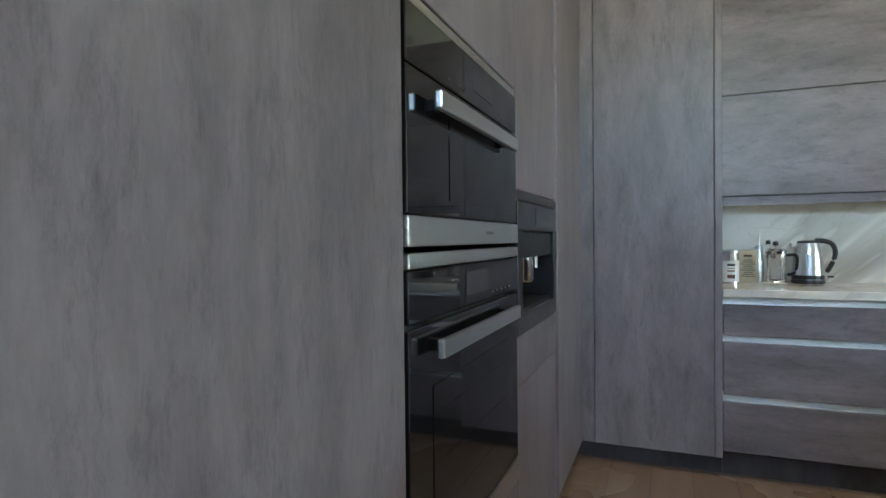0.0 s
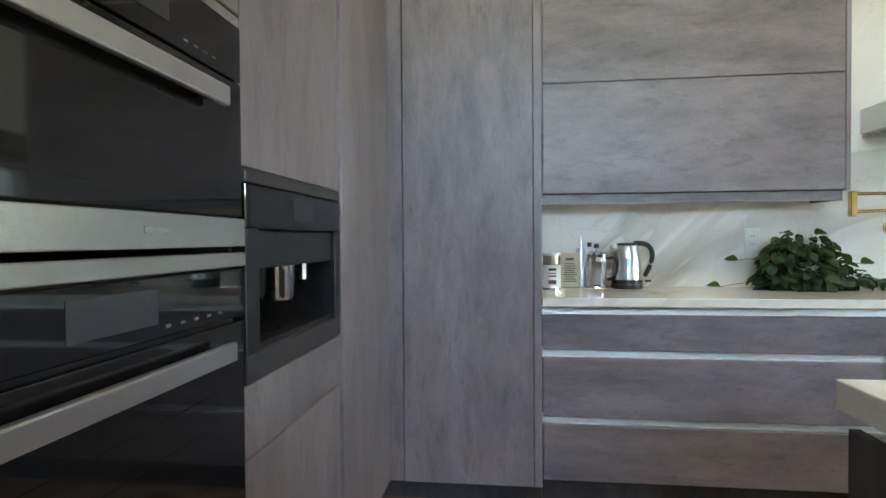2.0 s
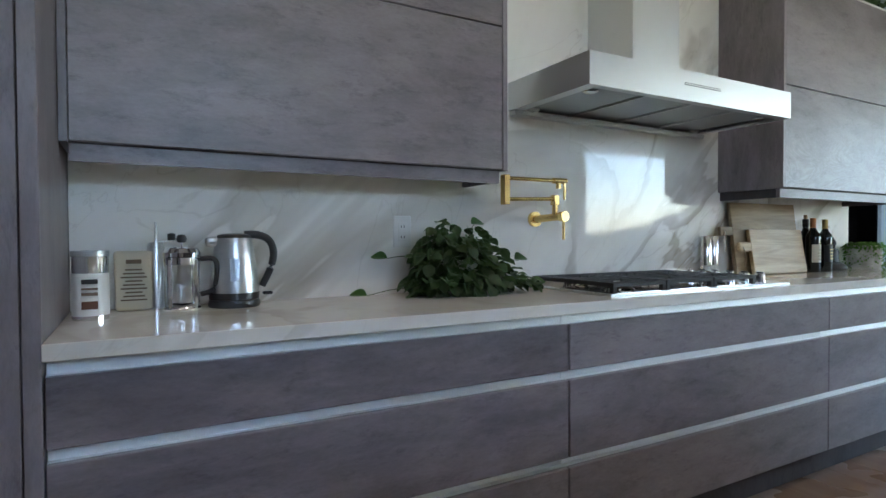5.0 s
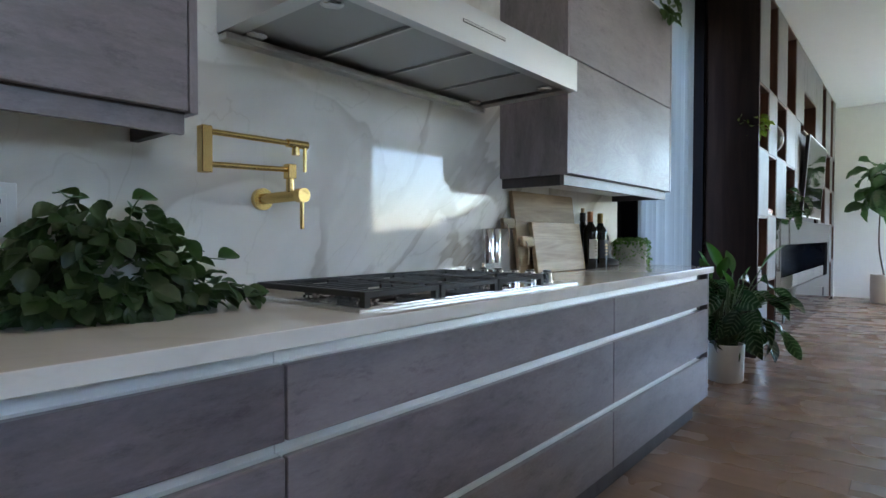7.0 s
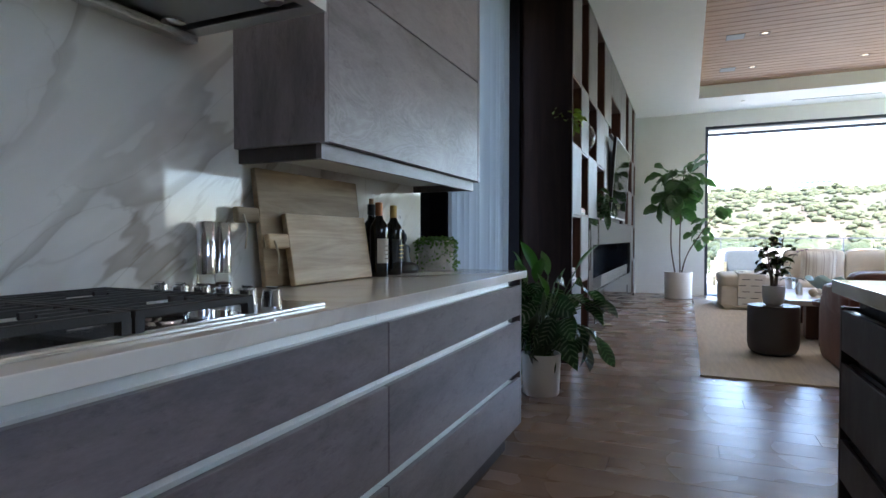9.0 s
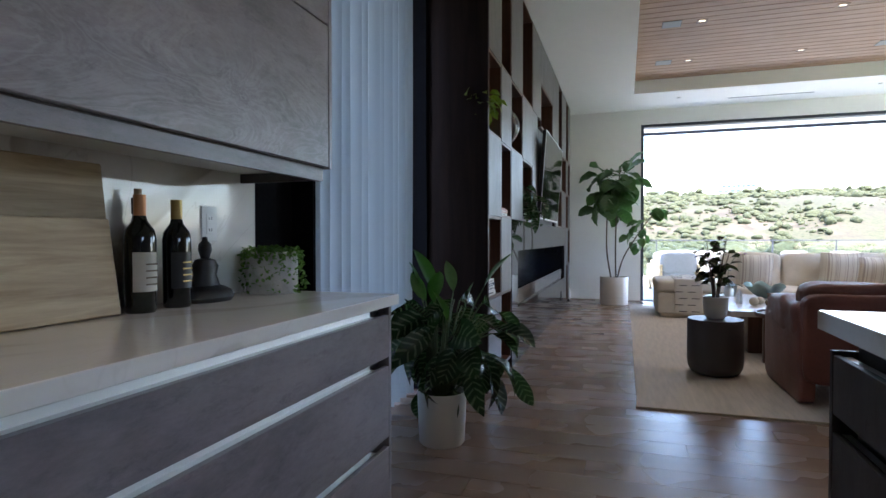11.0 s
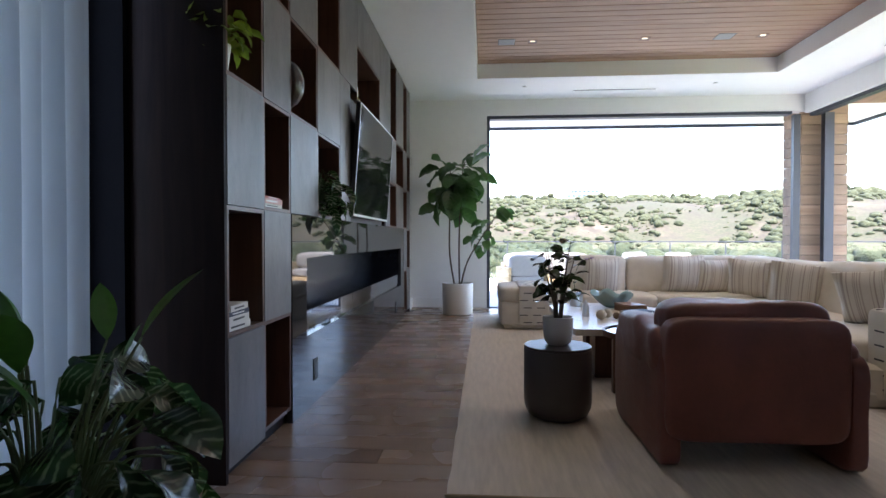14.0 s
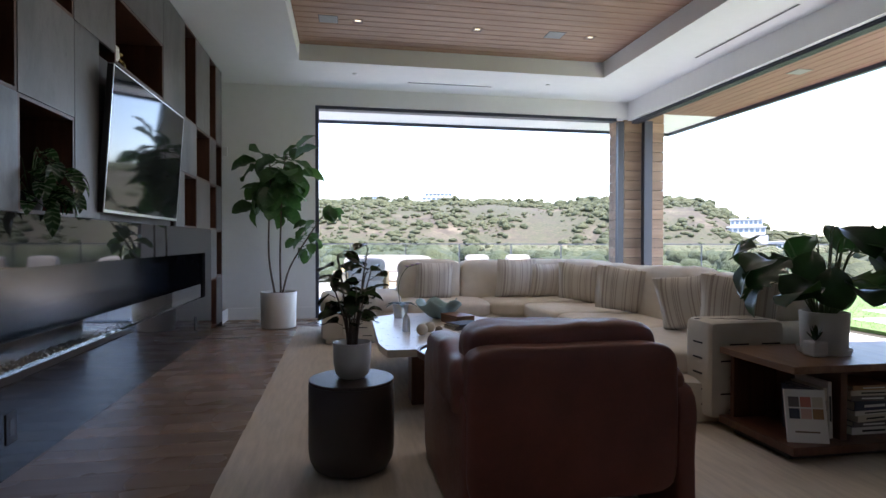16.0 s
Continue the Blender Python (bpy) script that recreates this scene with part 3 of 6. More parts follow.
MESHF = brushed("filter_steel", (0.42, 0.42, 0.42), 0.45, (40, 40, 40))
for k in range(4):
    x = HX0 + 0.055 + k * 0.28
    part("grease_filter", box(x, HY0 + 0.045, HZ0 + 0.012, x + 0.272, 3.74, HZ0 + 0.02, 0.003), MESHF, hood, "fine mesh grease filter")
    if k < 3:
        part("filter_bar", box(x + 0.2725, HY0 + 0.04, HZ0 + 0.004, x + 0.2795, 3.745, HZ0 + 0.016), STEEL, hood)
for x in (HX0 + 0.09, HX1 - 0.1):
    for y in (HY0 + 0.09, 3.69):
        part("lamp", lathe([(0, HZ0 - 0.001), (0.022, HZ0 - 0.001), (0.03, HZ0 + 0.004), (0.03, HZ0 + 0.02)], 20, x, y), CHROME, hood, "", True)
part("control_strip", box(2.70, HY0 - 0.0012, 1.722, 2.92, HY0, 1.732), BLACK, hood)
part("control_strip", box(2.702, HY0 - 0.002, 1.724, 2.918, HY0 - 0.0005, 1.730), STEEL, hood)

# gas hob
IRON = plain("black_cast_iron", (0.018, 0.018, 0.019), 0.55, vary=0.15, bumps=0.2, scale=40)
hob = thing("gas_hob", "steel gas hob with black cast-iron grates", "hob")
part("tray", box(2.263, 3.222, 0.915, 3.36, 3.72, 0.923, 0.002), STEEL, hob)
part("well", box(2.285, 3.242, 0.923, 3.13, 3.70, 0.9245), CHROME, hob)
for bx, by, br in ((2.43, 3.35, 0.05), (2.43, 3.59, 0.04), (2.71, 3.47, 0.065), (2.99, 3.35, 0.045), (2.99, 3.59, 0.05)):
    b = part("burner", lathe([(0, 0.9445), (br * 0.8, 0.9445), (br * 0.85, 0.938), (br, 0.936), (br * 1.1, 0.9246), (0, 0.9246)], 24, bx, by), IRON, hob, "", True)
    part("burner_ring", lathe([(br * 1.12, 0.9246), (br * 1.12, 0.932), (br * 1.2, 0.932), (br * 1.25, 0.9246)], 24, bx, by), CHROME, b, "", True)
for k in range(3):
    gx0, gx1, gy0, gy1, gz = 2.292 + k * 0.281, 2.567 + k * 0.281, 3.238, 3.700, 0.962
    g = bmesh.new()
    for a in ((gx0, gy0, gx1, gy0 + 0.013), (gx0, gy1 - 0.013, gx1, gy1), (gx0, gy0 + 0.013, gx0 + 0.013, gy1 - 0.013), (gx1 - 0.013, gy0 + 0.013, gx1, gy1 - 0.013)):
        bm_box(g, a[0], a[1], gz - 0.016, a[2], a[3], gz, 0.002)
    for a in ((gx0, gy0), (gx1 - 0.018, gy0), (gx0, gy1 - 0.018), (gx1 - 0.018, gy1 - 0.018)):
        bm_box(g, a[0], a[1], 0.923, a[0] + 0.018, a[1] + 0.018, gz - 0.012)
    for j in range(1, 10):
        y = gy0 + j * 0.0462
        gap = j in (2, 3, 7, 8)
        mid = (gx0 + gx1) / 2
        if gap:
            bm_box(g, gx0 + 0.012, y - 0.004, gz - 0.012, mid - 0.045, y + 0.004, gz, 0.001)
            bm_box(g, mid + 0.045, y - 0.004, gz - 0.012, gx1 - 0.012, y + 0.004, gz, 0.001)
        else:
            bm_box(g, gx0 + 0.012, y - 0.004, gz - 0.012, gx1 - 0.012, y + 0.004, gz, 0.001)
    part("grate", g, IRON, hob, "black cast-iron grate")
for k in range(6):
    y = 3.29 + k * 0.073
    kn = part("knob", lathe([(0, 0.923), (0.024, 0.923), (0.0225, 0.938), (0.021, 0.96), (0.018, 0.963), (0, 0.963)], 24, 3.245, y), CHROME, hob, "steel control knob", True)
    part("grip", box(3.242, y - 0.017, 0.963, 3.248, y + 0.017, 0.969, 0.002), CHROME, kn)

# brass pot filler tap on the splashback
tap = thing("pot_filler_tap", "folded brushed brass pot filler on the splashback", "tap", "", (0, -0.055, 0))
part("wall_plate", tube(bmesh.new(), [(2.335, 3.80, 1.205), (2.335, 3.785, 1.205)], 0.033, 0.033, 24), BRASS, tap, "", True)
part("valve_body", tube(bmesh.new(), [(2.335, 3.785, 1.205), (2.375, 3.665, 1.213), (2.378, 3.655, 1.213)], 0.016, 0.016, 20), BRASS, tap, "", True)
part("valve_cap", tube(bmesh.new(), [(2.378, 3.672, 1.213), (2.379, 3.645, 1.213)], 0.021, 0.021, 24), BRASS, tap, "", True)
part("lever", tube(bmesh.new(), [(2.375, 3.652, 1.20), (2.375, 3.652, 1.115)], 0.006, 0.006, 12), BRASS, tap, "", True)
part("riser", tube(bmesh.new(), [(2.365, 3.695, 1.21), (2.365, 3.695, 1.30)], 0.012, 0.012, 16), BRASS, tap, "", True)
part("swivel", box(2.351, 3.681, 1.262, 2.379, 3.709, 1.304, 0.002), BRASS, tap)
part("lower_arm", tube(bmesh.new(), [(2.36, 3.695, 1.288), (2.115, 3.695, 1.280)], 0.008, 0.008, 14), BRASS, tap, "", True)
part("elbow", box(2.095, 3.68, 1.258, 2.123, 3.71, 1.378, 0.002), BRASS, tap)
part("upper_arm", tube(bmesh.new(), [(2.115, 3.695, 1.365), (2.40, 3.695, 1.365)], 0.008, 0.008, 14), BRASS, tap, "", True)
part("arm_end", tube(bmesh.new(), [(2.355, 3.695, 1.365), (2.425, 3.695, 1.365)], 0.0125, 0.0125, 16), BRASS, tap, "", True)
part("spout", tube(bmesh.new(), [(2.385, 3.695, 1.355), (2.385, 3.695, 1.332)], 0.011, 0.012, 16), BRASS, tap, "", True)
part("spout_lever", tube(bmesh.new(), [(2.415, 3.692, 1.36), (2.415, 3.692, 1.285)], 0.0055, 0.0055, 12), BRASS, tap, "", True)


def socket(x, z):
    s = thing("wall_socket", "white double power socket on the splashback", "socket", "wall sockets", (x, 3.745, z))
    part("plate", box(-0.037, -0.006, -0.06, 0.037, 0, 0.06, 0.002), WHITE, s)
    part("insert", box(-0.018, -0.0085, -0.035, 0.018, -0.006, 0.035, 0.001), WHITE, s)
    for dz in (-0.02, 0.02):
        for dx in (-0.006, 0.006):
            part("slot", box(dx - 0.0012, -0.0092, dz - 0.006, dx + 0.0012, -0.0084, dz + 0.004), BLACK, s)


socket(1.70, 1.15)
socket(4.715, 1.165)

# kettle and coffee things
CLEAR = glass("clear_glass")
PLAST = plain("black_plastic", (0.015, 0.015, 0.016), 0.35)
kt = thing("electric_kettle", "stainless steel electric kettle with black handle", "kettle", "", (1.075, 3.64, 0.915))
part("base", lathe([(0, 0), (0.075, 0), (0.078, 0.008), (0.074, 0.022), (0, 0.022)], 32), PLAST, kt, "black power base", True)
part("foot_ring", lathe([(0.0, 0.024), (0.074, 0.024), (0.075, 0.045), (0.0, 0.045)], 32), PLAST, kt, "", True)
part("body", lathe([(0.074, 0.045), (0.073, 0.07), (0.066, 0.13), (0.055, 0.20), (0.052, 0.212), (0.0, 0.215)], 36), STEEL, kt, "brushed steel body", True)
part("lid", lathe([(0.053, 0.212), (0.048, 0.222), (0.03, 0.226), (0, 0.227)], 32), PLAST, kt, "black lid", True)
bm = bmesh.new()
bm_box(bm, -0.082, -0.018, 0.185, -0.045, 0.018, 0.216, 0.008, 2)
part("spout", bm, STEEL, kt, "", True)
part("handle", tube(bmesh.new(), [(0.03, -0.005, 0.222), (0.07, -0.008, 0.222), (0.105, -0.01, 0.205), (0.118, -0.012, 0.165), (0.108, -0.012, 0.115), (0.082, -0.008, 0.06)], 0.013, 0.011, 12), PLAST, kt, "black curved handle", True)
part("switch", box(0.085, -0.014, 0.032, 0.115, 0.006, 0.042, 0.003), PLAST, kt)
part("water_gauge", box(-0.022, -0.071, 0.08, 0.006, -0.0585, 0.15, 0.004, 2), glass("frosted_gauge", (0.6, 0.65, 0.7), 0.3), kt)

fp = thing("french_press", "glass and chrome french press with black knob", "coffee maker", "", (0.925, 3.62, 0.915))
part("beaker", lathe([(0, 0.012), (0.046, 0.012), (0.048, 0.02), (0.048, 0.155), (0.046, 0.155), (0.046, 0.022), (0, 0.016)], 32), CLEAR, fp, "clear glass beaker", True)
bm = lathe([(0, 0.004), (0.052, 0.0), (0.054, 0.006), (0.05, 0.012), (0, 0.012)], 32)
part("foot", bm, CHROME, fp, "", True)
for k in range(4):
    a = math.pi / 4 + k * math.pi / 2
    part("stay", box(0.049 * math.cos(a) - 0.005, 0.049 * math.sin(a) - 0.005, 0.008, 0.049 * math.cos(a) + 0.005, 0.049 * math.sin(a) + 0.005, 0.15, 0.001), CHROME, fp)
part("band", lathe([(0.0485, 0.135), (0.0505, 0.135), (0.0505, 0.155), (0.0485, 0.155)], 32), CHROME, fp, "", True)
part("lid", lathe([(0, 0.157), (0.052, 0.157), (0.053, 0.17), (0.044, 0.182), (0.012, 0.188), (0, 0.188)], 32), CHROME, fp, "polished domed lid", True)
part("plunger_rod", tube(bmesh.new(), [(0, 0, 0.18), (0, 0, 0.21)], 0.003), CHROME, fp)
part("knob", lathe([(0, 0.198), (0.012, 0.2), (0.015, 0.21), (0.01, 0.222), (0, 0.224)], 20), PLAST, fp, "black round knob", True)
part("handle", tube(bmesh.new(), [(0.05, -0.01, 0.15), (0.085, -0.02, 0.15), (0.095, -0.022, 0.12), (0.085, -0.02, 0.06), (0.05, -0.01, 0.045)], 0.008, 0.008, 10), PLAST, fp, "black loop handle", True)
gr = thing("coffee_grinder", "small chrome hand grinder with black crank knob", "grinder", "", (0.86, 3.71, 0.915))
part("body", lathe([(0, 0), (0.024, 0), (0.024, 0.19), (0.02, 0.2), (0, 0.2)], 24), STEEL, gr, "", True)
part("crank", box(-0.005, -0.006, 0.2, 0.05, 0.006, 0.206), STEEL, gr)
part("shaft", tube(bmesh.new(), [(0, 0, 0.195), (0, 0, 0.262)], 0.004), STEEL, gr)
part("crank_knob", lathe([(0, 0.206), (0.011, 0.206), (0.012, 0.226), (0, 0.23)], 16, 0.043, 0), PLAST, gr, "black knob", True)

CREAMP = plain("cream_paper", (0.62, 0.56, 0.42), 0.8, vary=0.05)
INK = plain("brown_ink", (0.16, 0.12, 0.08), 0.8)
bag = thing("coffee_bag", "cream paper coffee bag with small print", "bag", "", (0.80, 3.69, 0.915))
bm = box(-0.048, -0.03, 0, 0.048, 0.03, 0.175, 0.01, 2)
for v in bm.verts:
    k = max(0, (v.co.z - 0.05) / 0.125)
    v.co.y *= 1 - 0.9 * k
    v.co.x *= 1 + 0.08 * k
part("bag_body", bm, CREAMP, bag, "", True)
for k in range(9):
    z = 0.03 + k * 0.011
    w = 0.034 - 0.006 * (k % 3)
    part("print_line", box(-w, -0.0335 + z * 0.12, z, w, -0.0305 + z * 0.16, z + 0.004), INK, bag)
part("print_mark", box(-0.02, -0.0215, 0.138, 0.02, -0.0185, 0.15), INK, bag)
tin = thing("coffee_tin", "steel topped canister with a white printed label", "canister", "", (0.70, 3.53, 0.915))
part("body", lathe([(0, 0), (0.042, 0), (0.042, 0.165), (0, 0.165)], 32), CHROME, tin, "", True)
part("label", lathe([(0.0426, 0.012), (0.0428, 0.012), (0.0428, 0.122), (0.0426, 0.122)], 32), WHITE, tin, "white paper label", True)
part("lid", lathe([(0, 0.165), (0.044, 0.165), (0.044, 0.18), (0, 0.182)], 32), STEEL, tin, "", True)
for k, (z, h) in enumerate(((0.03, 0.02), (0.065, 0.008), (0.08, 0.005), (0.095, 0.012))):
    part("label_mark", box(-0.018, -0.0445, z, 0.018, -0.0385, z + h), (RWOOD, INK, INK, BLACK)[k], tin)


# ---- plants ----
def leaf_mesh(name, length, width, bend, mat, nx=8, ny=4, tip=1.6, wave=0.0, lobes=0, full=0.8):
    """A leaf along +x from its stalk, folded along its rib and bowed down by bend radians."""
    bm = bmesh.new()
    rows = []
    for i in range(nx + 1):
        u = i / nx
        w = width / 2 * max(0.02, math.sin(math.pi * u ** (1 / tip)) ** full)
        if lobes:
            w *= 1 - 0.45 * (math.sin(u * math.pi * lobes) ** 2 if 0.25 < u < 0.9 else 0)
        a = bend * u
        x = length * (math.sin(a) / bend if abs(bend) > 1e-3 else u)
        z = -length * ((1 - math.cos(a)) / bend if abs(bend) > 1e-3 else 0)
        row = []
        for j in range(-ny // 2, ny // 2 + 1):
            v = 2 * j / ny
            row.append(bm.verts.new((x, w * v, z + abs(v) * w * 0.35 + wave * w * math.sin(u * 14 + v * 2) * abs(v))))
        rows.append(row)
    for a, b in zip(rows, rows[1:]):
        for k in range(len(a) - 1):
            bm.faces.new((a[k], b[k], b[k + 1], a[k + 1]))
    return mesh_of(name, bm, mat, True)


def leafmat(name, dark, lite, vein=None, stripes=0.0, rough=0.35, strong=0.45):
    m, n, l, b = material(name, rough)
    v = coords(n, l)
    info = n.new("ShaderNodeObjectInfo")
    c = ramp(n, l, info.outputs["Random"], (0.0, dark), (1.0, lite))
    c = mix(n, l, 0.35, c, ramp(n, l, ntex(n, l, v, 30, 3), (0.3, dark), (0.7, lite)))
    if vein:
        sep = n.new("ShaderNodeSeparateXYZ")
        l.new(v, sep.inputs[0])
        ab = n.new("ShaderNodeMath")
        ab.operation = "ABSOLUTE"
        l.new(sep.outputs[1], ab.inputs[0])
        d = n.new("ShaderNodeMath")
        d.operation, d.inputs[1].default_value = "MULTIPLY", 0.75
        l.new(ab.outputs[0], d.inputs[0])
        s = n.new("ShaderNodeMath")
        s.operation = "SUBTRACT"
        l.new(sep.outputs[0], s.inputs[0])
        l.new(d.outputs[0], s.inputs[1])
        k = n.new("ShaderNodeMath")
        k.operation, k.inputs[1].default_value = "MULTIPLY", stripes
        wob = n.new("ShaderNodeMath")
        wob.operation, wob.inputs[1].default_value = "MULTIPLY_ADD", 0.022
        l.new(ntex(n, l, v, 22, 2), wob.inputs[0])
        l.new(s.outputs[0], wob.inputs[2])
        l.new(wob.outputs[0], k.inputs[0])
        w = n.new("ShaderNodeMath")
        w.operation = "SINE"
        l.new(k.outputs[0], w.inputs[0])
        st = ramp(n, l, w.outputs[0], (0.3, (0, 0, 0)), (0.95, (1, 1, 1)))
        rim = ramp(n, l, ab.outputs[0], (0.0, (0.15,) * 3), (0.006, (1, 1, 1)), (0.042, (1, 1, 1)), (0.058, (0.1,) * 3))
        st = mix(n, l, 1.0, mix(n, l, 1.0, st, rim, "MULTIPLY"), (strong,) * 3, "MULTIPLY")
        c = mix(n, l, st, c, vein)
    l.new(c, b.inputs["Base Color"])
    tl = n.new("ShaderNodeBsdfTranslucent")
    l.new(mix(n, l, 1.0, c, (1.5, 1.9, 0.9), "MULTIPLY"), tl.inputs[0])
    ms = n.new("ShaderNodeMixShader")
    ms.inputs[0].default_value = 0.35
    l.new(b.outputs[0], ms.inputs[1])
    l.new(tl.outputs[0], ms.inputs[2])
    l.new(ms.outputs[0], n["Material Output"].inputs[0])
    return m


SOIL = plain("dark_soil", (0.03, 0.022, 0.016), 0.95, scale=60, vary=0.4, bumps=0.8)
STEM = plain("green_stem", (0.07, 0.11, 0.04), 0.6)
BARK = plain("grey_bark", (0.10, 0.075, 0.055), 0.85, scale=40, vary=0.3, bumps=0.5)
L_CAL = leafmat("striped_leaf", (0.010, 0.026, 0.013), (0.022, 0.052, 0.022), (0.24, 0.29, 0.22), 200.0, 0.25, 0.42)
L_FRESH = leafmat("fresh_green_leaf", (0.022, 0.062, 0.014), (0.055, 0.12, 0.028), None, 0, 0.35)
L_FIG = leafmat("fig_leaf", (0.030, 0.068, 0.028), (0.075, 0.135, 0.058), (0.10, 0.16, 0.08), 120.0, 0.4, 0.3)
L_RUB = leafmat("dark_round_leaf", (0.010, 0.018, 0.010), (0.03, 0.035, 0.022), None, 0, 0.25)
L_POTH = leafmat("trailing_leaf", (0.028, 0.056, 0.022), (0.088, 0.14, 0.056), (0.13, 0.19, 0.11), 260.0, 0.4, 0.4)
L_MON = leafmat("split_leaf", (0.008, 0.02, 0.010), (0.02, 0.045, 0.018), None, 0, 0.3)
L_IVY = leafmat("small_ivy_leaf", (0.06, 0.13, 0.03), (0.14, 0.25, 0.06), None, 0, 0.45)
L_YEL = leafmat("yellow_green_leaf", (0.10, 0.15, 0.03), (0.26, 0.30, 0.06), None, 0, 0.4)


def aim(at, yaw, pitch, roll=0.0, s=1.0):
    """The pose of a leaf at a point: yaw about z, pitch up from the level."""
    return Matrix.Translation(at) @ Matrix.Rotation(yaw, 4, "Z") @ Matrix.Rotation(-pitch, 4, "Y") @ Matrix.Rotation(roll, 4, "X") @ Matrix.Scale(s, 4)


def leaf_on(parent, me, m, name="leaf"):
    ob = new(name, me)
    ob.parent = parent
    ob.matrix_basis = m
    return ob


def pot(parent, r_top, r_bot, h, mat, soil=True, rim=0.012):
    p = part("pot", lathe([(0, 0), (r_bot * 0.92, 0), (r_bot, 0.012), (r_top, h - 0.004), (r_top - 0.003, h), (r_top - rim, h), (r_top - rim, h - 0.03), (0, h - 0.03)], 40), mat, parent, "", True)
    if soil:
        part("soil", lathe([(r_top - rim - 0.0005, h - 0.0295), (r_top * 0.5, h - 0.022), (0, h - 0.018)], 24), SOIL, parent, "", True)
    return p


def joined(leaf_me, poses, mat, name="foliage", round_off=True):
    """Many small leaves as one mesh."""
    n = len(leaf_me.vertices)
    co = np.empty(n * 3)
    leaf_me.vertices.foreach_get("co", co)
    co = np.c_[co.reshape(-1, 3), np.ones(n)]
    polys = [tuple(p.vertices) for p in leaf_me.polygons]
    vs, fs = [], []
    for k, m in enumerate(poses):
        vs += (co @ np.array(m).T)[:, :3].tolist()
        fs += [tuple(i + k * n for i in p) for p in polys]
    me = bpy.data.meshes.new(name)
    me.from_pydata(vs, [], fs)
    me.materials.append(mat)
    if round_off:
        me.shade_smooth()
    return me


def foliage(parent, leaf_me, poses, mat, label=""):
    ob = new("foliage", joined(leaf_me, poses, mat))
    ob.parent = parent
    return tagged(ob, label)


rnd = random.Random(7)
# large striped plant in a white pot
pl = thing("potted_striped_plant", "large striped-leaf plant in a white pot on the floor", "plant", "", (6.03, 3.33, 0.0))
pot(pl, 0.135, 0.125, 0.285, WHITE)
me1 = leaf_mesh("leaf", 0.27, 0.165, 0.9, L_CAL, 12, 6, 0.9, 0.07)
me2 = leaf_mesh("leaf", 0.25, 0.095, 0.3, L_FRESH, 10, 4, 1.0)
me3 = leaf_mesh("leaf", 0.33, 0.115, 1.3, L_CAL, 12, 6, 0.95, 0.08)
stems = bmesh.new()
for k in range(60):
    yaw = k * 2.4 + rnd.uniform(-0.5, 0.5)
    tier = k / 59
    up = tier > 0.88
    reach = rnd.uniform(0.08, 0.27) if up else rnd.uniform(0.12, 0.33) * (1.0 - 0.2 * tier)
    top = 0.36 + 0.45 * tier ** 0.8 + rnd.uniform(-0.10, 0.08)
    if math.cos(yaw) * reach < -0.24:
        reach *= 0.6
    p0 = Vector((0.05 * math.cos(yaw), 0.05 * math.sin(yaw), 0.26))
    p2 = Vector((reach * math.cos(yaw), reach * math.sin(yaw) * (0.7 if math.sin(yaw) > 0 else 1), top))
    p2 += Vector((0.08 * (1 - tier) + 0.02, -0.05 * (1 - tier), 0))
    p1 = (p0 + p2) / 2 + Vector((0, 0, 0.10))
    tube(stems, [p0, p1, p2], 0.006, 0.004, 6)
    pitch = rnd.uniform(0.95, 1.4) if up else 0.9 * tier - 0.75 + rnd.uniform(-0.45, 0.4)
    leaf_on(pl, me2 if up else (me1 if rnd.random() < 0.6 else me3), aim(p2, yaw + rnd.uniform(-1.1, 1.1), pitch, rnd.uniform(-1.1, 1.1), rnd.uniform(0.65, 1.1)))
leaf_on(pl, leaf_mesh("leaf", 0.42, 0.07, -0.15, L_CAL, 10, 4, 1.2), aim((-0.08, 0.0, 0.66), math.pi * 0.97, 0.35))
part("stem", stems, STEM, pl, "", True)

# trailing bush on the worktop
pl = thing("trailing_plant", "bushy trailing plant in a small pot on the worktop", "plant", "", (1.86, 3.60, 0.915))
pot(pl, 0.085, 0.07, 0.13, WHITE)
small = leaf_mesh("leaf", 0.050, 0.040, 0.5, L_POTH, 6, 4, 1.0)
ps = []
for k in range(820):
    a, e = rnd.uniform(0, 2 * math.pi), math.asin(rnd.uniform(-0.1, 1))
    r = rnd.uniform(0.5, 1.0) * (1 + 0.18 * noise.noise((3 * math.cos(a), 3 * math.sin(a), 2.5 * e)))
    x, y, z = 0.20 * r * math.cos(a) * math.cos(e), 0.13 * r * math.sin(a) * math.cos(e), 0.03 + 0.235 * r * math.sin(e) + 0.02 * math.sin(5 * a)
    if z < 0.02 or rnd.random() < 0.12:
        z = rnd.uniform(0.012, 0.06)
    ps.append(aim((x, y, z), a + rnd.uniform(-0.7, 0.7), rnd.uniform(-1.1, 0.3), rnd.uniform(-0.8, 0.8), rnd.uniform(0.7, 1.35)))
for k in range(60):
    u = k / 59
    ps.append(aim((0.17 + 0.14 * u + rnd.uniform(-0.02, 0.02), -0.06 + rnd.uniform(-0.05, 0.07), 0.015 + 0.07 * (1 - u) * rnd.random() + 0.012), rnd.uniform(-1.5, 1.5), rnd.uniform(-0.5, 0.5), rnd.uniform(-0.6, 0.6), rnd.uniform(0.7, 1.2)))
foliage(pl, small, ps, L_POTH, "dense variegated green leaves")
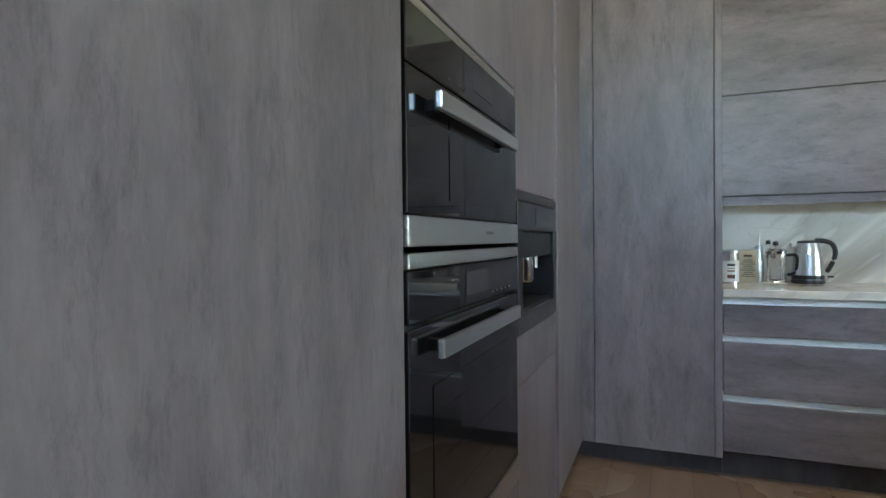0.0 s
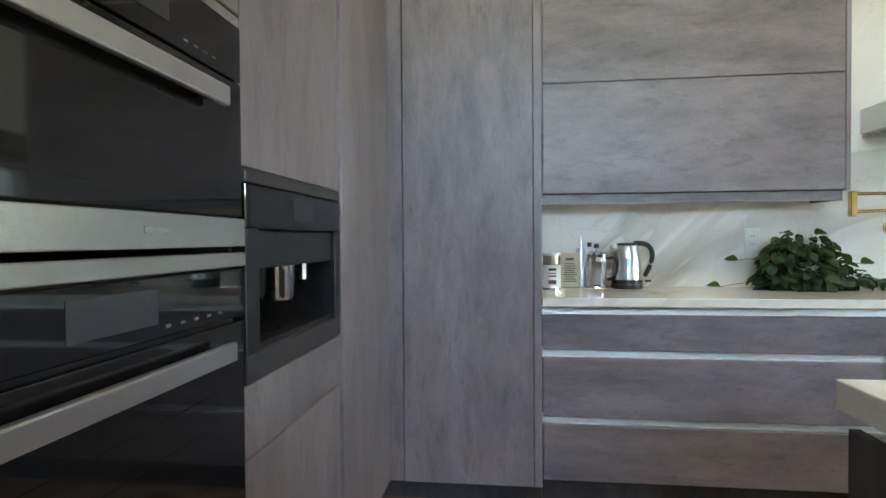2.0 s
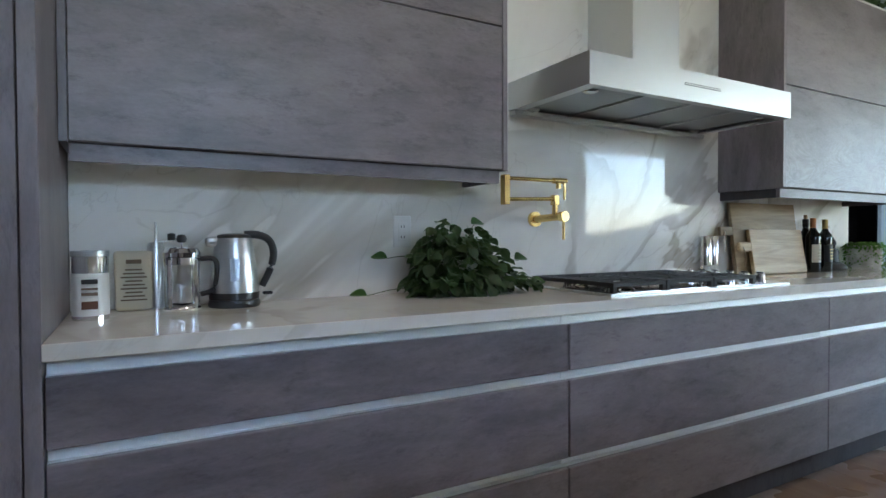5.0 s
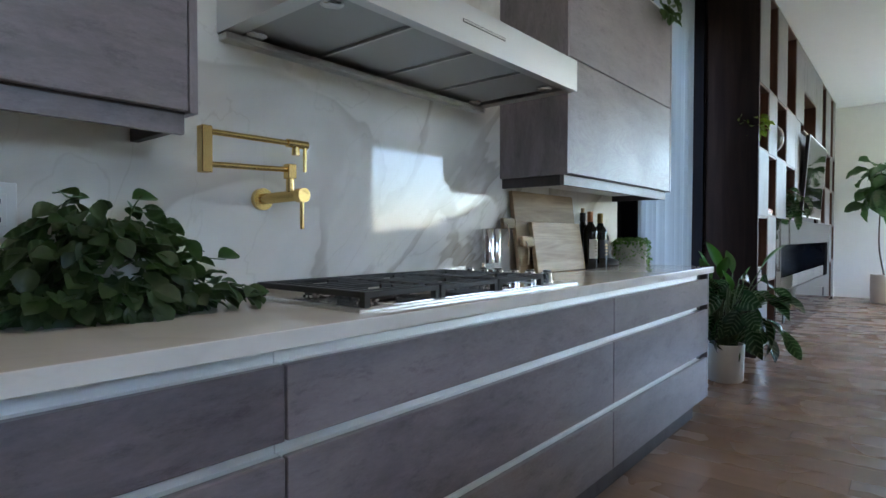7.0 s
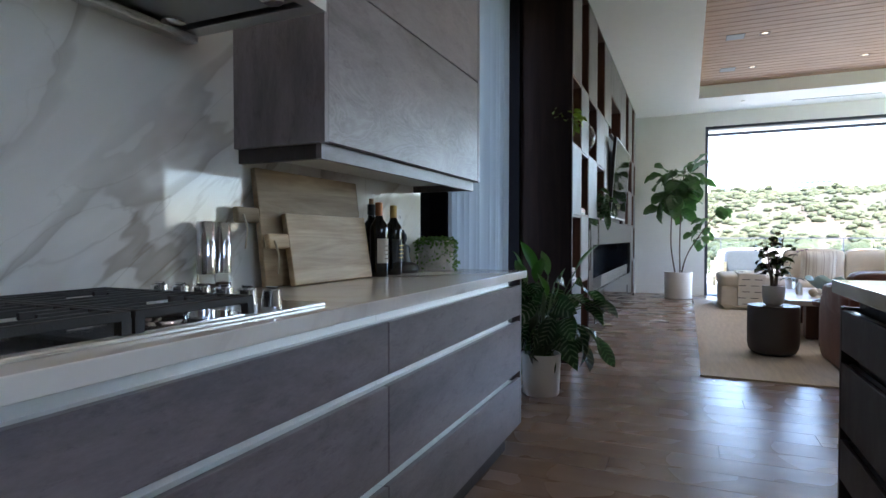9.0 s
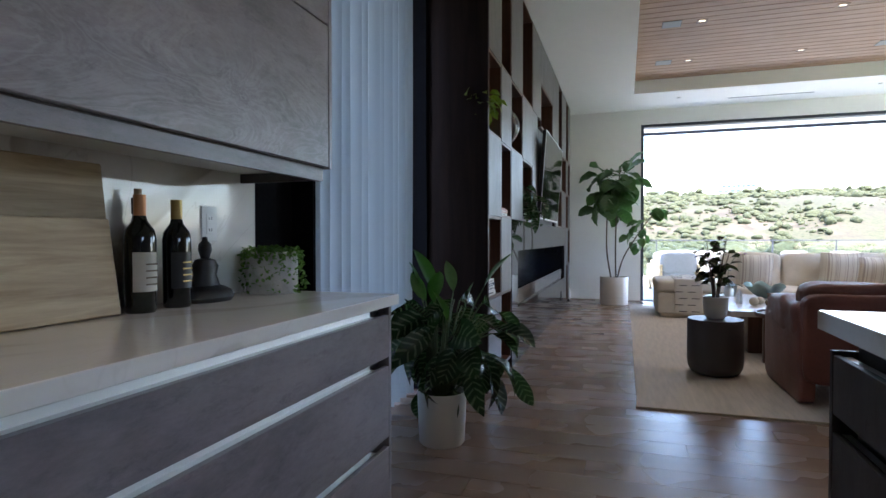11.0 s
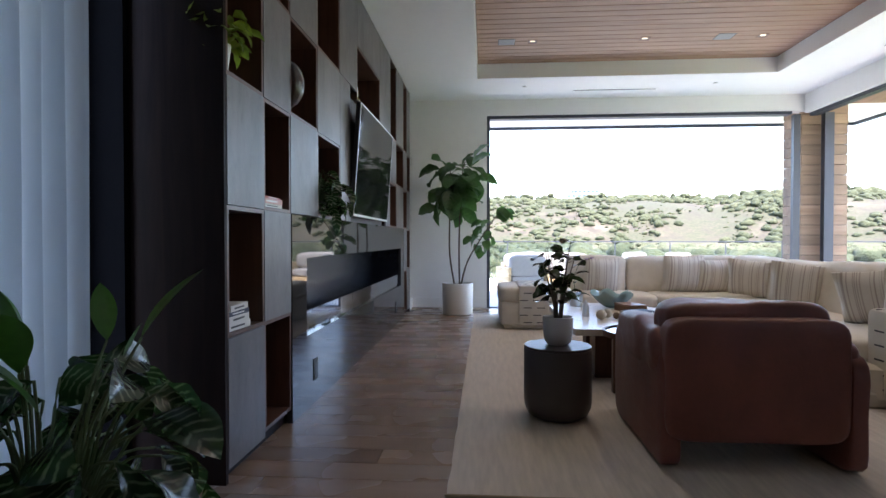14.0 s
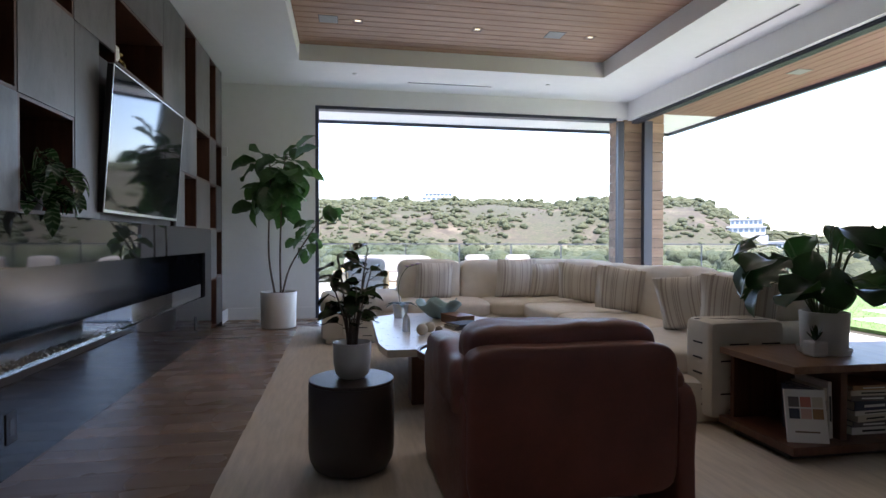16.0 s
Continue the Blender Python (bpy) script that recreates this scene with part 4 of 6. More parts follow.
for a, b in (((-0.12, 0.05, 0.12), (-0.24, 0.10, 0.135)), ((0.04, 0, 0.18), (0.07, -0.02, 0.27)), ((0.1, 0, 0.1), (0.27, -0.02, 0.12)), ((-0.12, 0.0, 0.02), (-0.36, 0.0, 0.012))):
    part("stem", tube(bmesh.new(), [a, (Vector(a) + Vector(b)) / 2 + Vector((0, 0, 0.015)), b], 0.002, 0.0015, 6), STEM, pl, "", True)
big = leaf_mesh("leaf", 0.06, 0.05, 0.3, L_FRESH, 6, 4, 1.0)
for p, yw in (((0.05, -0.02, 0.262), 0.2), ((0.25, -0.02, 0.125), 0.1), ((0.30, -0.05, 0.03), -0.5), ((0.06, 0, 0.235), 1.0), ((-0.24, 0.10, 0.135), 3.0), ((-0.36, 0.0, 0.012), 3.1)):
    leaf_on(pl, big, aim(p, yw, 0.2, 0.6, 1.1))

# cutting boards, mills, bottles, figure, ivy pot
TIE = plain("linen_cord", (0.5, 0.42, 0.3), 0.9)


def cutting_board(x0, w, h, y, lean, mat, label, handle_z, z0=0.915, th=0.022):
    ob = tagged(new("cutting_board"), label, "cutting board", "cutting boards")
    ob.matrix_world = Matrix.Translation((x0, y, z0)) @ Matrix.Rotation(lean, 4, "X")
    part("plank", box(0, -th, 0, w, 0, h, 0.004, 2), mat, ob)
    bm = box(-0.10, -th, handle_z - 0.025, 0.001, 0, handle_z + 0.025, 0.006, 2)
    part("handle", bm, mat, ob)
    part("cord", tube(bmesh.new(), [(-0.075, -th - 0.001, handle_z), (-0.07, -th - 0.006, handle_z - 0.05), (-0.085, -th - 0.004, handle_z - 0.11)], 0.004, 0.003, 6), TIE, ob, "", True)
    return ob


cutting_board(3.665, 0.615, 0.40, 3.692, -0.12, BOARD2, "large weathered wooden board leaning on the splashback", 0.24)
cutting_board(3.745, 0.505, 0.25, 3.64, -0.16, BOARD, "pale wooden board with a handle, leaning", 0.155)


def mill(x, y, h, label):
    ob = thing("spice_mill", label, "mill", "spice mills", (x, y, 0.915))
    part("glass_base", lathe([(0, 0), (0.024, 0), (0.026, 0.01), (0.026, 0.06), (0, 0.06)], 24), CLEAR, ob, "clear glass base", True)
    part("contents", lathe([(0, 0.005), (0.02, 0.005), (0.02, 0.03), (0, 0.034)], 20), INK, ob, "", True)
    part("steel_top", lathe([(0, 0.06), (0.0265, 0.06), (0.0265, h), (0.024, h + 0.004), (0, h + 0.004)], 32), CHROME, ob, "tall polished steel sleeve", True)


mill(3.44, 3.70, 0.21, "tall steel spice mill with glass base")
mill(3.512, 3.71, 0.21, "tall steel spice mill with glass base")
BOT = plain("black_green_bottle_glass", (0.006, 0.008, 0.007), 0.06, vary=0.1, bumps=0)
COPPER = plain("copper_foil", (0.42, 0.18, 0.08), 0.35, 0.7)
GOLD = plain("gold_foil", (0.42, 0.29, 0.10), 0.35, 0.7)
CORK = plain("cork", (0.35, 0.22, 0.12), 0.85)
PAPER = plain("aged_label_paper", (0.55, 0.50, 0.40), 0.8, vary=0.1)


def bottle(x, y, cap, label_mat, label, s=1.0, cork=False):
    ob = thing("wine_bottle", label, "bottle", "wine bottles", (x, y, 0.915))
    prof = [(0, 0), (0.034, 0), (0.037, 0.006), (0.038, 0.19), (0.034, 0.212), (0.018, 0.235), (0.0145, 0.25), (0.0140, 0.30), (0, 0.30)]
    part("glass", lathe([(r * s, z * s) for r, z in prof], 36), BOT, ob, "dark glass", True)
    if cork:
        part("neck_ring", lathe([(0.0146 * s, 0.255 * s), (0.0165 * s, 0.258 * s), (0.0165 * s, 0.30 * s), (0.0, 0.302 * s)], 24), BLACK, ob, "", True)
        part("cork", lathe([(0, 0.30 * s), (0.010, 0.301 * s), (0.0105, 0.325 * s), (0, 0.325 * s)], 20), CORK, ob, "cork stopper", True)
    else:
        part("capsule", lathe([(0.0148 * s, 0.248 * s), (0.0152 * s, 0.25 * s), (0.0152 * s, 0.302 * s), (0, 0.304 * s)], 24), cap, ob, "foil capsule", True)
    if label_mat:
        bm = bmesh.new()
        segs = 20
        a0, a1 = math.radians(200), math.radians(330)
        r = 0.0384 * s
        lo, hi = [], []
        for k in range(segs + 1):
            a = a0 + (a1 - a0) * k / segs
            lo.append(bm.verts.new((r * math.cos(a), r * math.sin(a), 0.055 * s)))
            hi.append(bm.verts.new((r * math.cos(a), r * math.sin(a), 0.155 * s)))
        for k in range(segs):
            bm.faces.new((lo[k], lo[k + 1], hi[k + 1], hi[k]))
        part("paper_label", bm, label_mat, ob, "printed paper label", True)
        for k in range(4):
            part("print_line", box(-0.018, -0.0392 * s, 0.075 + k * 0.018, 0.018, -0.0375 * s, 0.079 + k * 0.018), GOLD if label_mat is BLACK else INK, ob)
    return ob


bottle(4.315, 3.625, COPPER, PAPER, "dark wine bottle with copper foil and cream label", 1.05)
bottle(4.385, 3.705, COPPER, None, "dark wine bottle closed with a cork", 1.05, True)
bottle(4.445, 3.625, GOLD, BLACK, "dark wine bottle with gold foil and black and gold label", 1.03)
bm = lathe([(0, 0), (0.062, 0), (0.068, 0.012), (0.062, 0.03), (0.05, 0.038), (0.034, 0.045), (0.032, 0.075), (0.038, 0.10), (0.028, 0.118), (0.012, 0.122), (0.014, 0.13), (0.019, 0.145), (0.017, 0.162), (0.008, 0.172), (0.007, 0.182), (0, 0.184)], 28)
for v in bm.verts:
    if v.co.z < 0.05:
        v.co.x *= 1.35
    elif v.co.z < 0.12:
        v.co.x *= 1.15
        v.co.y *= 0.8
bmesh.ops.scale(bm, verts=bm.verts, vec=(1.12, 1.12, 1.12))
bmesh.ops.translate(bm, verts=bm.verts, vec=(4.60, 3.66, 0.915))
single("seated_statuette", bm, plain("matt_black_resin", (0.012, 0.012, 0.012), 0.5), "small matt black seated figure on the worktop", "statuette", True)
pl = thing("ivy_pot", "mottled stone pot with trailing small-leaved ivy", "plant", "", (4.90, 3.62, 0.915))
pot(pl, 0.094, 0.092, 0.152, plain("mottled_stone_pot", (0.45, 0.44, 0.40), 0.8, scale=30, vary=0.3, bumps=0.4))
tiny = leaf_mesh("leaf", 0.016, 0.011, 0.3, L_IVY, 3, 2, 1.0)
ps = []
for k in range(900):
    a = rnd.uniform(0, 2 * math.pi)
    drop = rnd.random() ** 1.6
    side = math.cos(a - 0.3)
    if rnd.random() > 0.42 + 0.55 * max(0, side):
        drop *= 0.12
    r = 0.098 + 0.055 * max(0, side) * drop + rnd.uniform(0, 0.012)
    z = max(0.008, 0.158 - 0.15 * drop)
    if drop < 0.06:
        r = rnd.uniform(0, 0.098)
        z = 0.152 + rnd.uniform(0, 0.016)
    ps.append(aim((r * math.cos(a), r * math.sin(a), z), rnd.uniform(0, 6.3), rnd.uniform(-1.2, 0.8), rnd.uniform(-1, 1), rnd.uniform(0.7, 1.3)))
foliage(pl, tiny, ps, L_IVY, "fine bright green trailing leaves")


def cabinet_top_plant(x, y, z, n, reach):
    pl = thing("trailing_plant", "trailing green plant on top of the wall cabinet", "plant", "cabinet-top plants", (x, y, z))
    pot(pl, 0.08, 0.07, 0.12, WHITE)
    ps = []
    for k in range(n):
        a = rnd.uniform(0, 6.3)
        r = rnd.uniform(0.02, reach)
        ps.append(aim((r * math.cos(a), max(-0.23, r * math.sin(a)), 0.05 + rnd.uniform(0, 0.16)), a, rnd.uniform(-1.0, 0.6), rnd.uniform(-0.6, 0.6), rnd.uniform(0.8, 1.6)))
    for k in range(n // 5):
        ps.append(aim((rnd.uniform(-0.12, 0.18), -0.25 + rnd.uniform(-0.04, 0.0), rnd.uniform(-0.07, 0.08)), rnd.uniform(-2.5, -0.6), rnd.uniform(-1.4, -0.4), 0, rnd.uniform(0.8, 1.6)))
    foliage(pl, small, ps, L_POTH)


cabinet_top_plant(4.70, 3.62, 2.432, 150, 0.24)
cabinet_top_plant(1.55, 3.70, 2.432, 110, 0.22)
cabinet_top_plant(3.85, 3.60, 2.432, 60, 0.15)

# ---- island ----
isl = thing("kitchen_island", "dark cement-look kitchen island with drawers", "kitchen island")
part("carcass", box(1.12, 0.66, PL, 4.94, 1.77, 0.855), LAM_D, isl)
part("end_panel", box(1.095, 0.64, 0.0, 1.115, 1.835, 0.825, 0.001), LAM_D, isl)
part("end_panel", box(4.945, 0.64, 0.0, 4.965, 1.83, 0.80, 0.001), LAM_D, isl)
for k in range(3):
    x0, x1 = 1.117 + k * 1.275, 1.117 + (k + 1) * 1.275 - 0.004
    for z0, z1 in ((0.625, 0.79), (0.31, 0.575), (PL, 0.262)):
        part("drawer_front", box(x0, 1.81, z0, x1, 1.83, z1, 0.0018), LAM_D, isl)
        part("grip_rail", box(x0, 1.785, z1 - 0.012, x1, 1.809, z1 - 0.004), ALU, isl, "pale aluminium grip rail")
part("plinth", box(1.2, 0.7, 0.0, 4.9, 1.74, PL), BLACK, isl)
single("island_worktop", box(1.084, 0.60, 0.855, 4.985, 1.856, 0.908, 0.003, 2), MTOP, "thick white marble worktop on the island", "worktop")

# ---- sheer curtain ----
m, n, l, b = material("sheer_linen", 0.9)
b.inputs["Base Color"].default_value = (0.49, 0.54, 0.57, 1)
tr = n.new("ShaderNodeBsdfTranslucent")
tr.inputs[0].default_value = (0.72, 0.78, 0.80, 1)
ms = n.new("ShaderNodeMixShader")
weave = ntex(n, l, coords(n, l, (60, 60, 3)), 6, 3)
l.new(ramp(n, l, weave, (0.3, (0.09, 0.09, 0.09)), (0.7, (0.13, 0.13, 0.13))), ms.inputs[0])
l.new(b.outputs[0], ms.inputs[1])
l.new(tr.outputs[0], ms.inputs[2])
l.new(ms.outputs[0], n["Material Output"].inputs[0])
SHEER = m
bm = bmesh.new()
cols = []
N = 264
for i in range(N + 1):
    u = i / N
    x = 5.57 + 1.28 * u
    p = u * 11 + 0.12 * math.sin(u * 9)
    a = 0.085 * abs(math.sin(math.pi * p)) ** 0.55 - 0.05 + 0.01 * math.sin(u * 31)
    cols.append([bm.verts.new((x + 0.003 * math.sin(k * 1.3 + u * 40), 3.85 + a * (0.75 + 0.25 * k / 8) - 0.01 * (k == 0), 0.015 + 3.39 * k / 8)) for k in range(9)])
for a, b2 in zip(cols, cols[1:]):
    for k in range(8):
        bm.faces.new((a[k], b2[k], b2[k + 1], a[k + 1]))
cur = thing("sheer_curtain", "white sheer floor-length curtain in soft folds", "curtain")
part("cloth", bm, SHEER, cur, "", True)
part("rail", box(5.48, 3.83, 3.40, 6.82, 3.87, 3.418), BLACK, cur)

# ---- shelving wall and fireplace ----
BY, BD = 3.31, 3.76
R = (0.09, 0.685, 1.285, 1.885, 2.48, 3.40)
book = thing("shelving_wall", "built-in shelving wall with grey doors and dark open cells", "shelving")
part("side_panel", box(7.035, BY + 0.003, 0.0, 7.06, BD, 3.41), DWOOD, book, "dark stained side panel")
part("back_panel", box(7.06, BD - 0.03, 0.0, 13.28, BD - 0.01, 3.41), DWOOD, book)
part("end_panel", box(13.26, BY + 0.003, 0.0, 13.28, BD, 3.41), DWOOD, book)
part("plinth", box(7.06, BY + 0.05, 0.0, 7.90, BD - 0.03, 0.09), DWOOD, book)
COLS = (7.06, 7.49, 7.90, 8.455, 9.06, 9.41)
# closed cells: x0, x1, z0, z1
closed = [
    (7.06, 7.49, 0.06, 0.67), (7.06, 7.49, R[2], R[3]), (7.06, 7.49, R[4], 3.40),
    (7.49, 7.90, R[1], R[2]), (7.49, 7.90, R[3], R[4]),
    (7.90, 8.455, R[2], R[3]), (7.90, 8.455, R[4], 3.40),
    (8.455, 9.06, R[3], R[4]),
    (9.06, 9.41, R[2], R[4]), (9.06, 9.68, R[4], 3.40),
    (9.68, 10.78, 2.915, 3.40), (10.78, 11.49, 2.415, 3.40),
    (11.94, 12.58, 2.415, 3.40), (12.93, 13.26, 2.415, 3.40),
    (11.14, 11.94, 1.85, 2.415), (12.58, 12.93, 1.85, 2.415),
    (11.14, 11.45, 1.285, 1.85), (11.94, 12.58, 1.285, 1.85), (12.93, 13.26, 1.285, 1.85),
    (12.61, 12.93, 0.68, 1.285), (12.93, 13.26, 0.06, 0.68),
]
opened = [
    (7.06, 7.49, 0.67, R[2]), (7.06, 7.49, R[3], R[4]),
    (7.49, 7.90, 0.09, R[1]), (7.49, 7.90, R[2], R[3]), (7.49, 7.90, R[4], 3.40),
    (7.90, 8.455, R[3], R[4]),
    (8.455, 9.06, R[2], R[3]), (8.455, 9.06, R[4], 3.40),
    (9.68, 10.78, 2.415, 2.915), (11.49, 11.94, 2.415, 3.40), (12.58, 12.93, 2.415, 3.40),
    (11.94, 12.58, 1.85, 2.415), (12.93, 13.26, 1.85, 2.415),
    (11.45, 11.94, 1.285, 1.85), (12.58, 12.93, 1.285, 1.85),
    (12.93, 13.26, 0.68, 1.285), (12.61, 12.93, 0.06, 0.68),
]
for x0, x1, z0, z1 in closed:
    part("door", box(x0 + 0.002, BY, z0 + 0.002, x1 - 0.002, BY + 0.02, z1 - 0.002, 0.0015), SHELF, book, "grey cement-look door")
    part("box", box(x0 + 0.004, BY + 0.021, z0 + 0.004, x1 - 0.004, BD - 0.031, z1 - 0.004), DWOOD, book)
for x0, x1, z0, z1 in opened:
    bm = bmesh.new()
    t = 0.02
    bm_box(bm, x0, BY + 0.004, z0, x0 + t, BD - 0.031, z1)
    bm_box(bm, x1 - t, BY + 0.004, z0, x1, BD - 0.031, z1)
    bm_box(bm, x0 + t, BY + 0.004, z0, x1 - t, BD - 0.031, z0 + t)
    bm_box(bm, x0 + t, BY + 0.004, z1 - t, x1 - t, BD - 0.031, z1)
    part("open_cell", bm, RWOOD, book, "dark reddish-brown lined open cell")
bm = box(9.41, BY + 0.05, 1.285, 11.14, BY + 0.07, 2.415)
part("tv_recess", bm, LAM_D, book)

fire = thing("fireplace", "long linear fireplace in polished grey stone", "fireplace")
FX0, FX1, OX0, OX1, OZ0, OZ1 = 7.905, 12.605, 8.18, 12.30, 0.49, 1.005
bm = bmesh.new()
for a in ((FX0, 0, OX0, 1.282), (OX1, 0, FX1, 1.282), (OX0, 0, OX1, OZ0), (OX0, OZ1, OX1, 1.282)):
    bm_box(bm, a[0], BY - 0.004, a[1] + 0.001, a[2], BY + 0.03, a[3])
part("stone_surround", bm, STONE, fire, "polished dark grey stone")
FIREB = plain("black_fire_lining", (0.010, 0.012, 0.018), 0.2, vary=0.1, bumps=0)
for a in ((OX0, 3.70, OZ0 - 0.05, OX1, 3.72, OZ1), (OX0, BY + 0.03, OZ0 - 0.07, OX1, 3.70, OZ0 - 0.05), (OX0, BY + 0.03, OZ1, OX1, 3.70, OZ1 + 0.02), (OX0 - 0.02, BY + 0.03, OZ0 - 0.05, OX0, 3.70, OZ1), (OX1, BY + 0.03, OZ0 - 0.05, OX1 + 0.02, 3.70, OZ1)):
    part("firebox_wall", box(*a), FIREB, fire, "glossy black firebox lining")
part("burner_trough", box(OX0, BY + 0.05, OZ0 - 0.049, OX1, BY + 0.20, OZ0 - 0.02), BLACK, fire)
bm = bmesh.new()
for k in range(420):
    p = Vector((rnd.uniform(OX0 + 0.02, OX1 - 0.02), rnd.uniform(BY + 0.06, BY + 0.19), OZ0 - 0.012 + rnd.uniform(0, 0.01)))
    r = bmesh.ops.create_icosphere(bm, subdivisions=1, radius=rnd.uniform(0.009, 0.017), matrix=Matrix.Translation(p))
pebbles = part("pebbles", bm, plain("black_glass_pebbles", (0.02, 0.02, 0.022), 0.12, vary=0.3), fire, "black glass pebbles")
for k in range(3):
    x0 = OX0 + 0.01 + k * (OX1 - OX0 - 0.02) / 3
    part("glass_screen", box(x0 + 0.004, BY + 0.022, OZ0, x0 + (OX1 - OX0 - 0.02) / 3 - 0.004, BY + 0.028, OZ0 + 0.155), CLEAR, fire, "low clear glass screen")
for x in (8.36, 11.85):
    s = thing("wall_socket", "dark socket plate in the stone", "socket", "fireplace sockets", (x, BY - 0.004, 0.235))
    part("plate", box(-0.045, -0.006, -0.075, 0.045, 0, 0.075, 0.002), BLACK, s)
    part("insert", box(-0.02, -0.008, -0.04, 0.02, -0.006, 0.04, 0.001), plain("dark_insert", (0.05, 0.05, 0.055), 0.3), s)

# television, tilted down on an arm
tv = tagged(new("television"), "large flat black television tilted forward on the wall", "television")
tv.matrix_world = Matrix.Translation((10.20, BY - 0.012, 1.335)) @ Matrix.Rotation(radians(4.2), 4, "X")
part("casing", box(-0.83, -0.02, 0.0, 0.83, 0.02, 0.985, 0.004, 2), BLACK, tv)
part("screen", box(-0.82, -0.0225, 0.022, 0.82, -0.0195, 0.976), plain("black_screen_glass", (0.010, 0.010, 0.012), 0.06, vary=0.02, bumps=0), tv, "dark reflecting screen")
for a in ((-0.83, -0.024, 0.976, 0.83, -0.019, 0.985), (-0.83, -0.024, 0.0, 0.83, -0.019, 0.02), (-0.83, -0.024, 0.02, -0.821, -0.019, 0.976), (0.821, -0.024, 0.02, 0.83, -0.019, 0.976)):
    part("bezel", box(*a), ALU, tv, "thin pale metal edge")
part("mount", box(-0.2, 0.02, 0.25, 0.2, 0.045, 0.6), BLACK, tv)

# shelf contents
BOOKC = [plain("book_cover", c, 0.7, vary=0.1) for c in ((0.62, 0.60, 0.56), (0.55, 0.50, 0.40), (0.5, 0.18, 0.14), (0.04, 0.05, 0.08), (0.12, 0.11, 0.11), (0.35, 0.20, 0.10), (0.60, 0.38, 0.33))]
PAGES = plain("book_pages", (0.62, 0.58, 0.50), 0.9, vary=0.1, stretch=(1, 1, 30))


def lying_book(x, y, z, w, d, h, mat, rz=0.0, spine="-y", label="closed book lying in a stack"):
    ob = thing("book", label, "book", "stacked books", (x, y, z), rz)
    bm = bmesh.new()
    bm_box(bm, -w / 2, -d / 2, 0, w / 2, d / 2, 0.003)
    bm_box(bm, -w / 2, -d / 2, h - 0.003, w / 2, d / 2, h)
    if spine == "-y":
        bm_box(bm, -w / 2, -d / 2, 0.003, w / 2, -d / 2 + 0.003, h - 0.003)
        part("print_line", box(-w * 0.3, -d / 2 - 0.0008, h * 0.35, w * 0.25, -d / 2 + 0.001, h * 0.62), BLACK if mat in BOOKC[:2] else WHITE, ob)
    else:
        bm_box(bm, -w / 2, -d / 2, 0.003, -w / 2 + 0.003, d / 2, h - 0.003)
        part("print_line", box(-w / 2 - 0.0008, -d * 0.3, h * 0.35, -w / 2 + 0.001, d * 0.25, h * 0.62), BLACK if mat in BOOKC[:2] else WHITE, ob)
    part("cover", bm, mat, ob)
    part("page_block", box(-w / 2 + 0.004, -d / 2 + 0.004, 0.0031, w / 2 - 0.004, d / 2 - 0.004, h - 0.0031), PAGES, ob)
    return h


z = 0.69
for w, h, c in ((0.30, 0.035, 0), (0.29, 0.035, 0), (0.28, 0.022, 3), (0.27, 0.03, 0)):
    z += lying_book(7.22, 3.46, z, w * 0.82, 0.26, h, BOOKC[c], rnd.uniform(-4, 4))
z = R[2] + 0.02
for w, h, c in ((0.28, 0.022, 0), (0.28, 0.03, 6), (0.25, 0.01, 2)):
    z += lying_book(7.66, 3.46, z, w, 0.26, h, BOOKC[c], rnd.uniform(-3, 3))
FROST = glass("frosted_grey_glass", (0.5, 0.5, 0.5), 0.35)
vz = thing("glass_vase", "grey frosted glass vase on the books", "vase", "", (7.60, 3.44, z))
part("vessel", lathe([(0, 0), (0.035, 0), (0.045, 0.06), (0.05, 0.16), (0.055, 0.23), (0.052, 0.23), (0.046, 0.16), (0.04, 0.06), (0, 0.006)], 28), FROST, vz, "", True)
gl = thing("glass_globe", "pale round glass globe in an open cell", "ornament", "", (7.99, 3.40, R[3] + 0.02))
part("stand", lathe([(0, 0), (0.05, 0), (0.05, 0.015), (0.02, 0.03), (0, 0.03)], 24), BRASS, gl, "", True)
part("globe", lathe([(0.16 * math.sin(math.pi * k / 20) * 0.88, 0.16 + 0.03 - 0.16 * math.cos(math.pi * k / 20)) for k in range(21)], 36), glass("pale_globe_glass", (0.9, 0.93, 0.92), 0.25), gl, "", True)
kn = thing("brass_ornament", "knotted brass ornament above the television", "ornament", "", (9.98, 3.40, 2.435))
bm = bmesh.new()
pts = [(0.06 * math.cos(t) + 0.02 * math.cos(3 * t), 0.03 * math.sin(2 * t), 0.075 + 0.06 * math.sin(t) + 0.015 * math.cos(2 * t)) for t in [2 * math.pi * k / 30 for k in range(31)]]
tube(bm, pts, 0.012, 0.012, 8)
part("knot", bm, BRASS, kn, "", True)
vs = thing("round_vase", "pale round vase above the television", "vase", "", (9.82, 3.42, 2.435))
part("vessel", lathe([(0, 0), (0.05, 0), (0.085, 0.06), (0.08, 0.13), (0.03, 0.18), (0.03, 0.2), (0.024, 0.2), (0, 0.17)], 28), WHITE, vs, "", True)

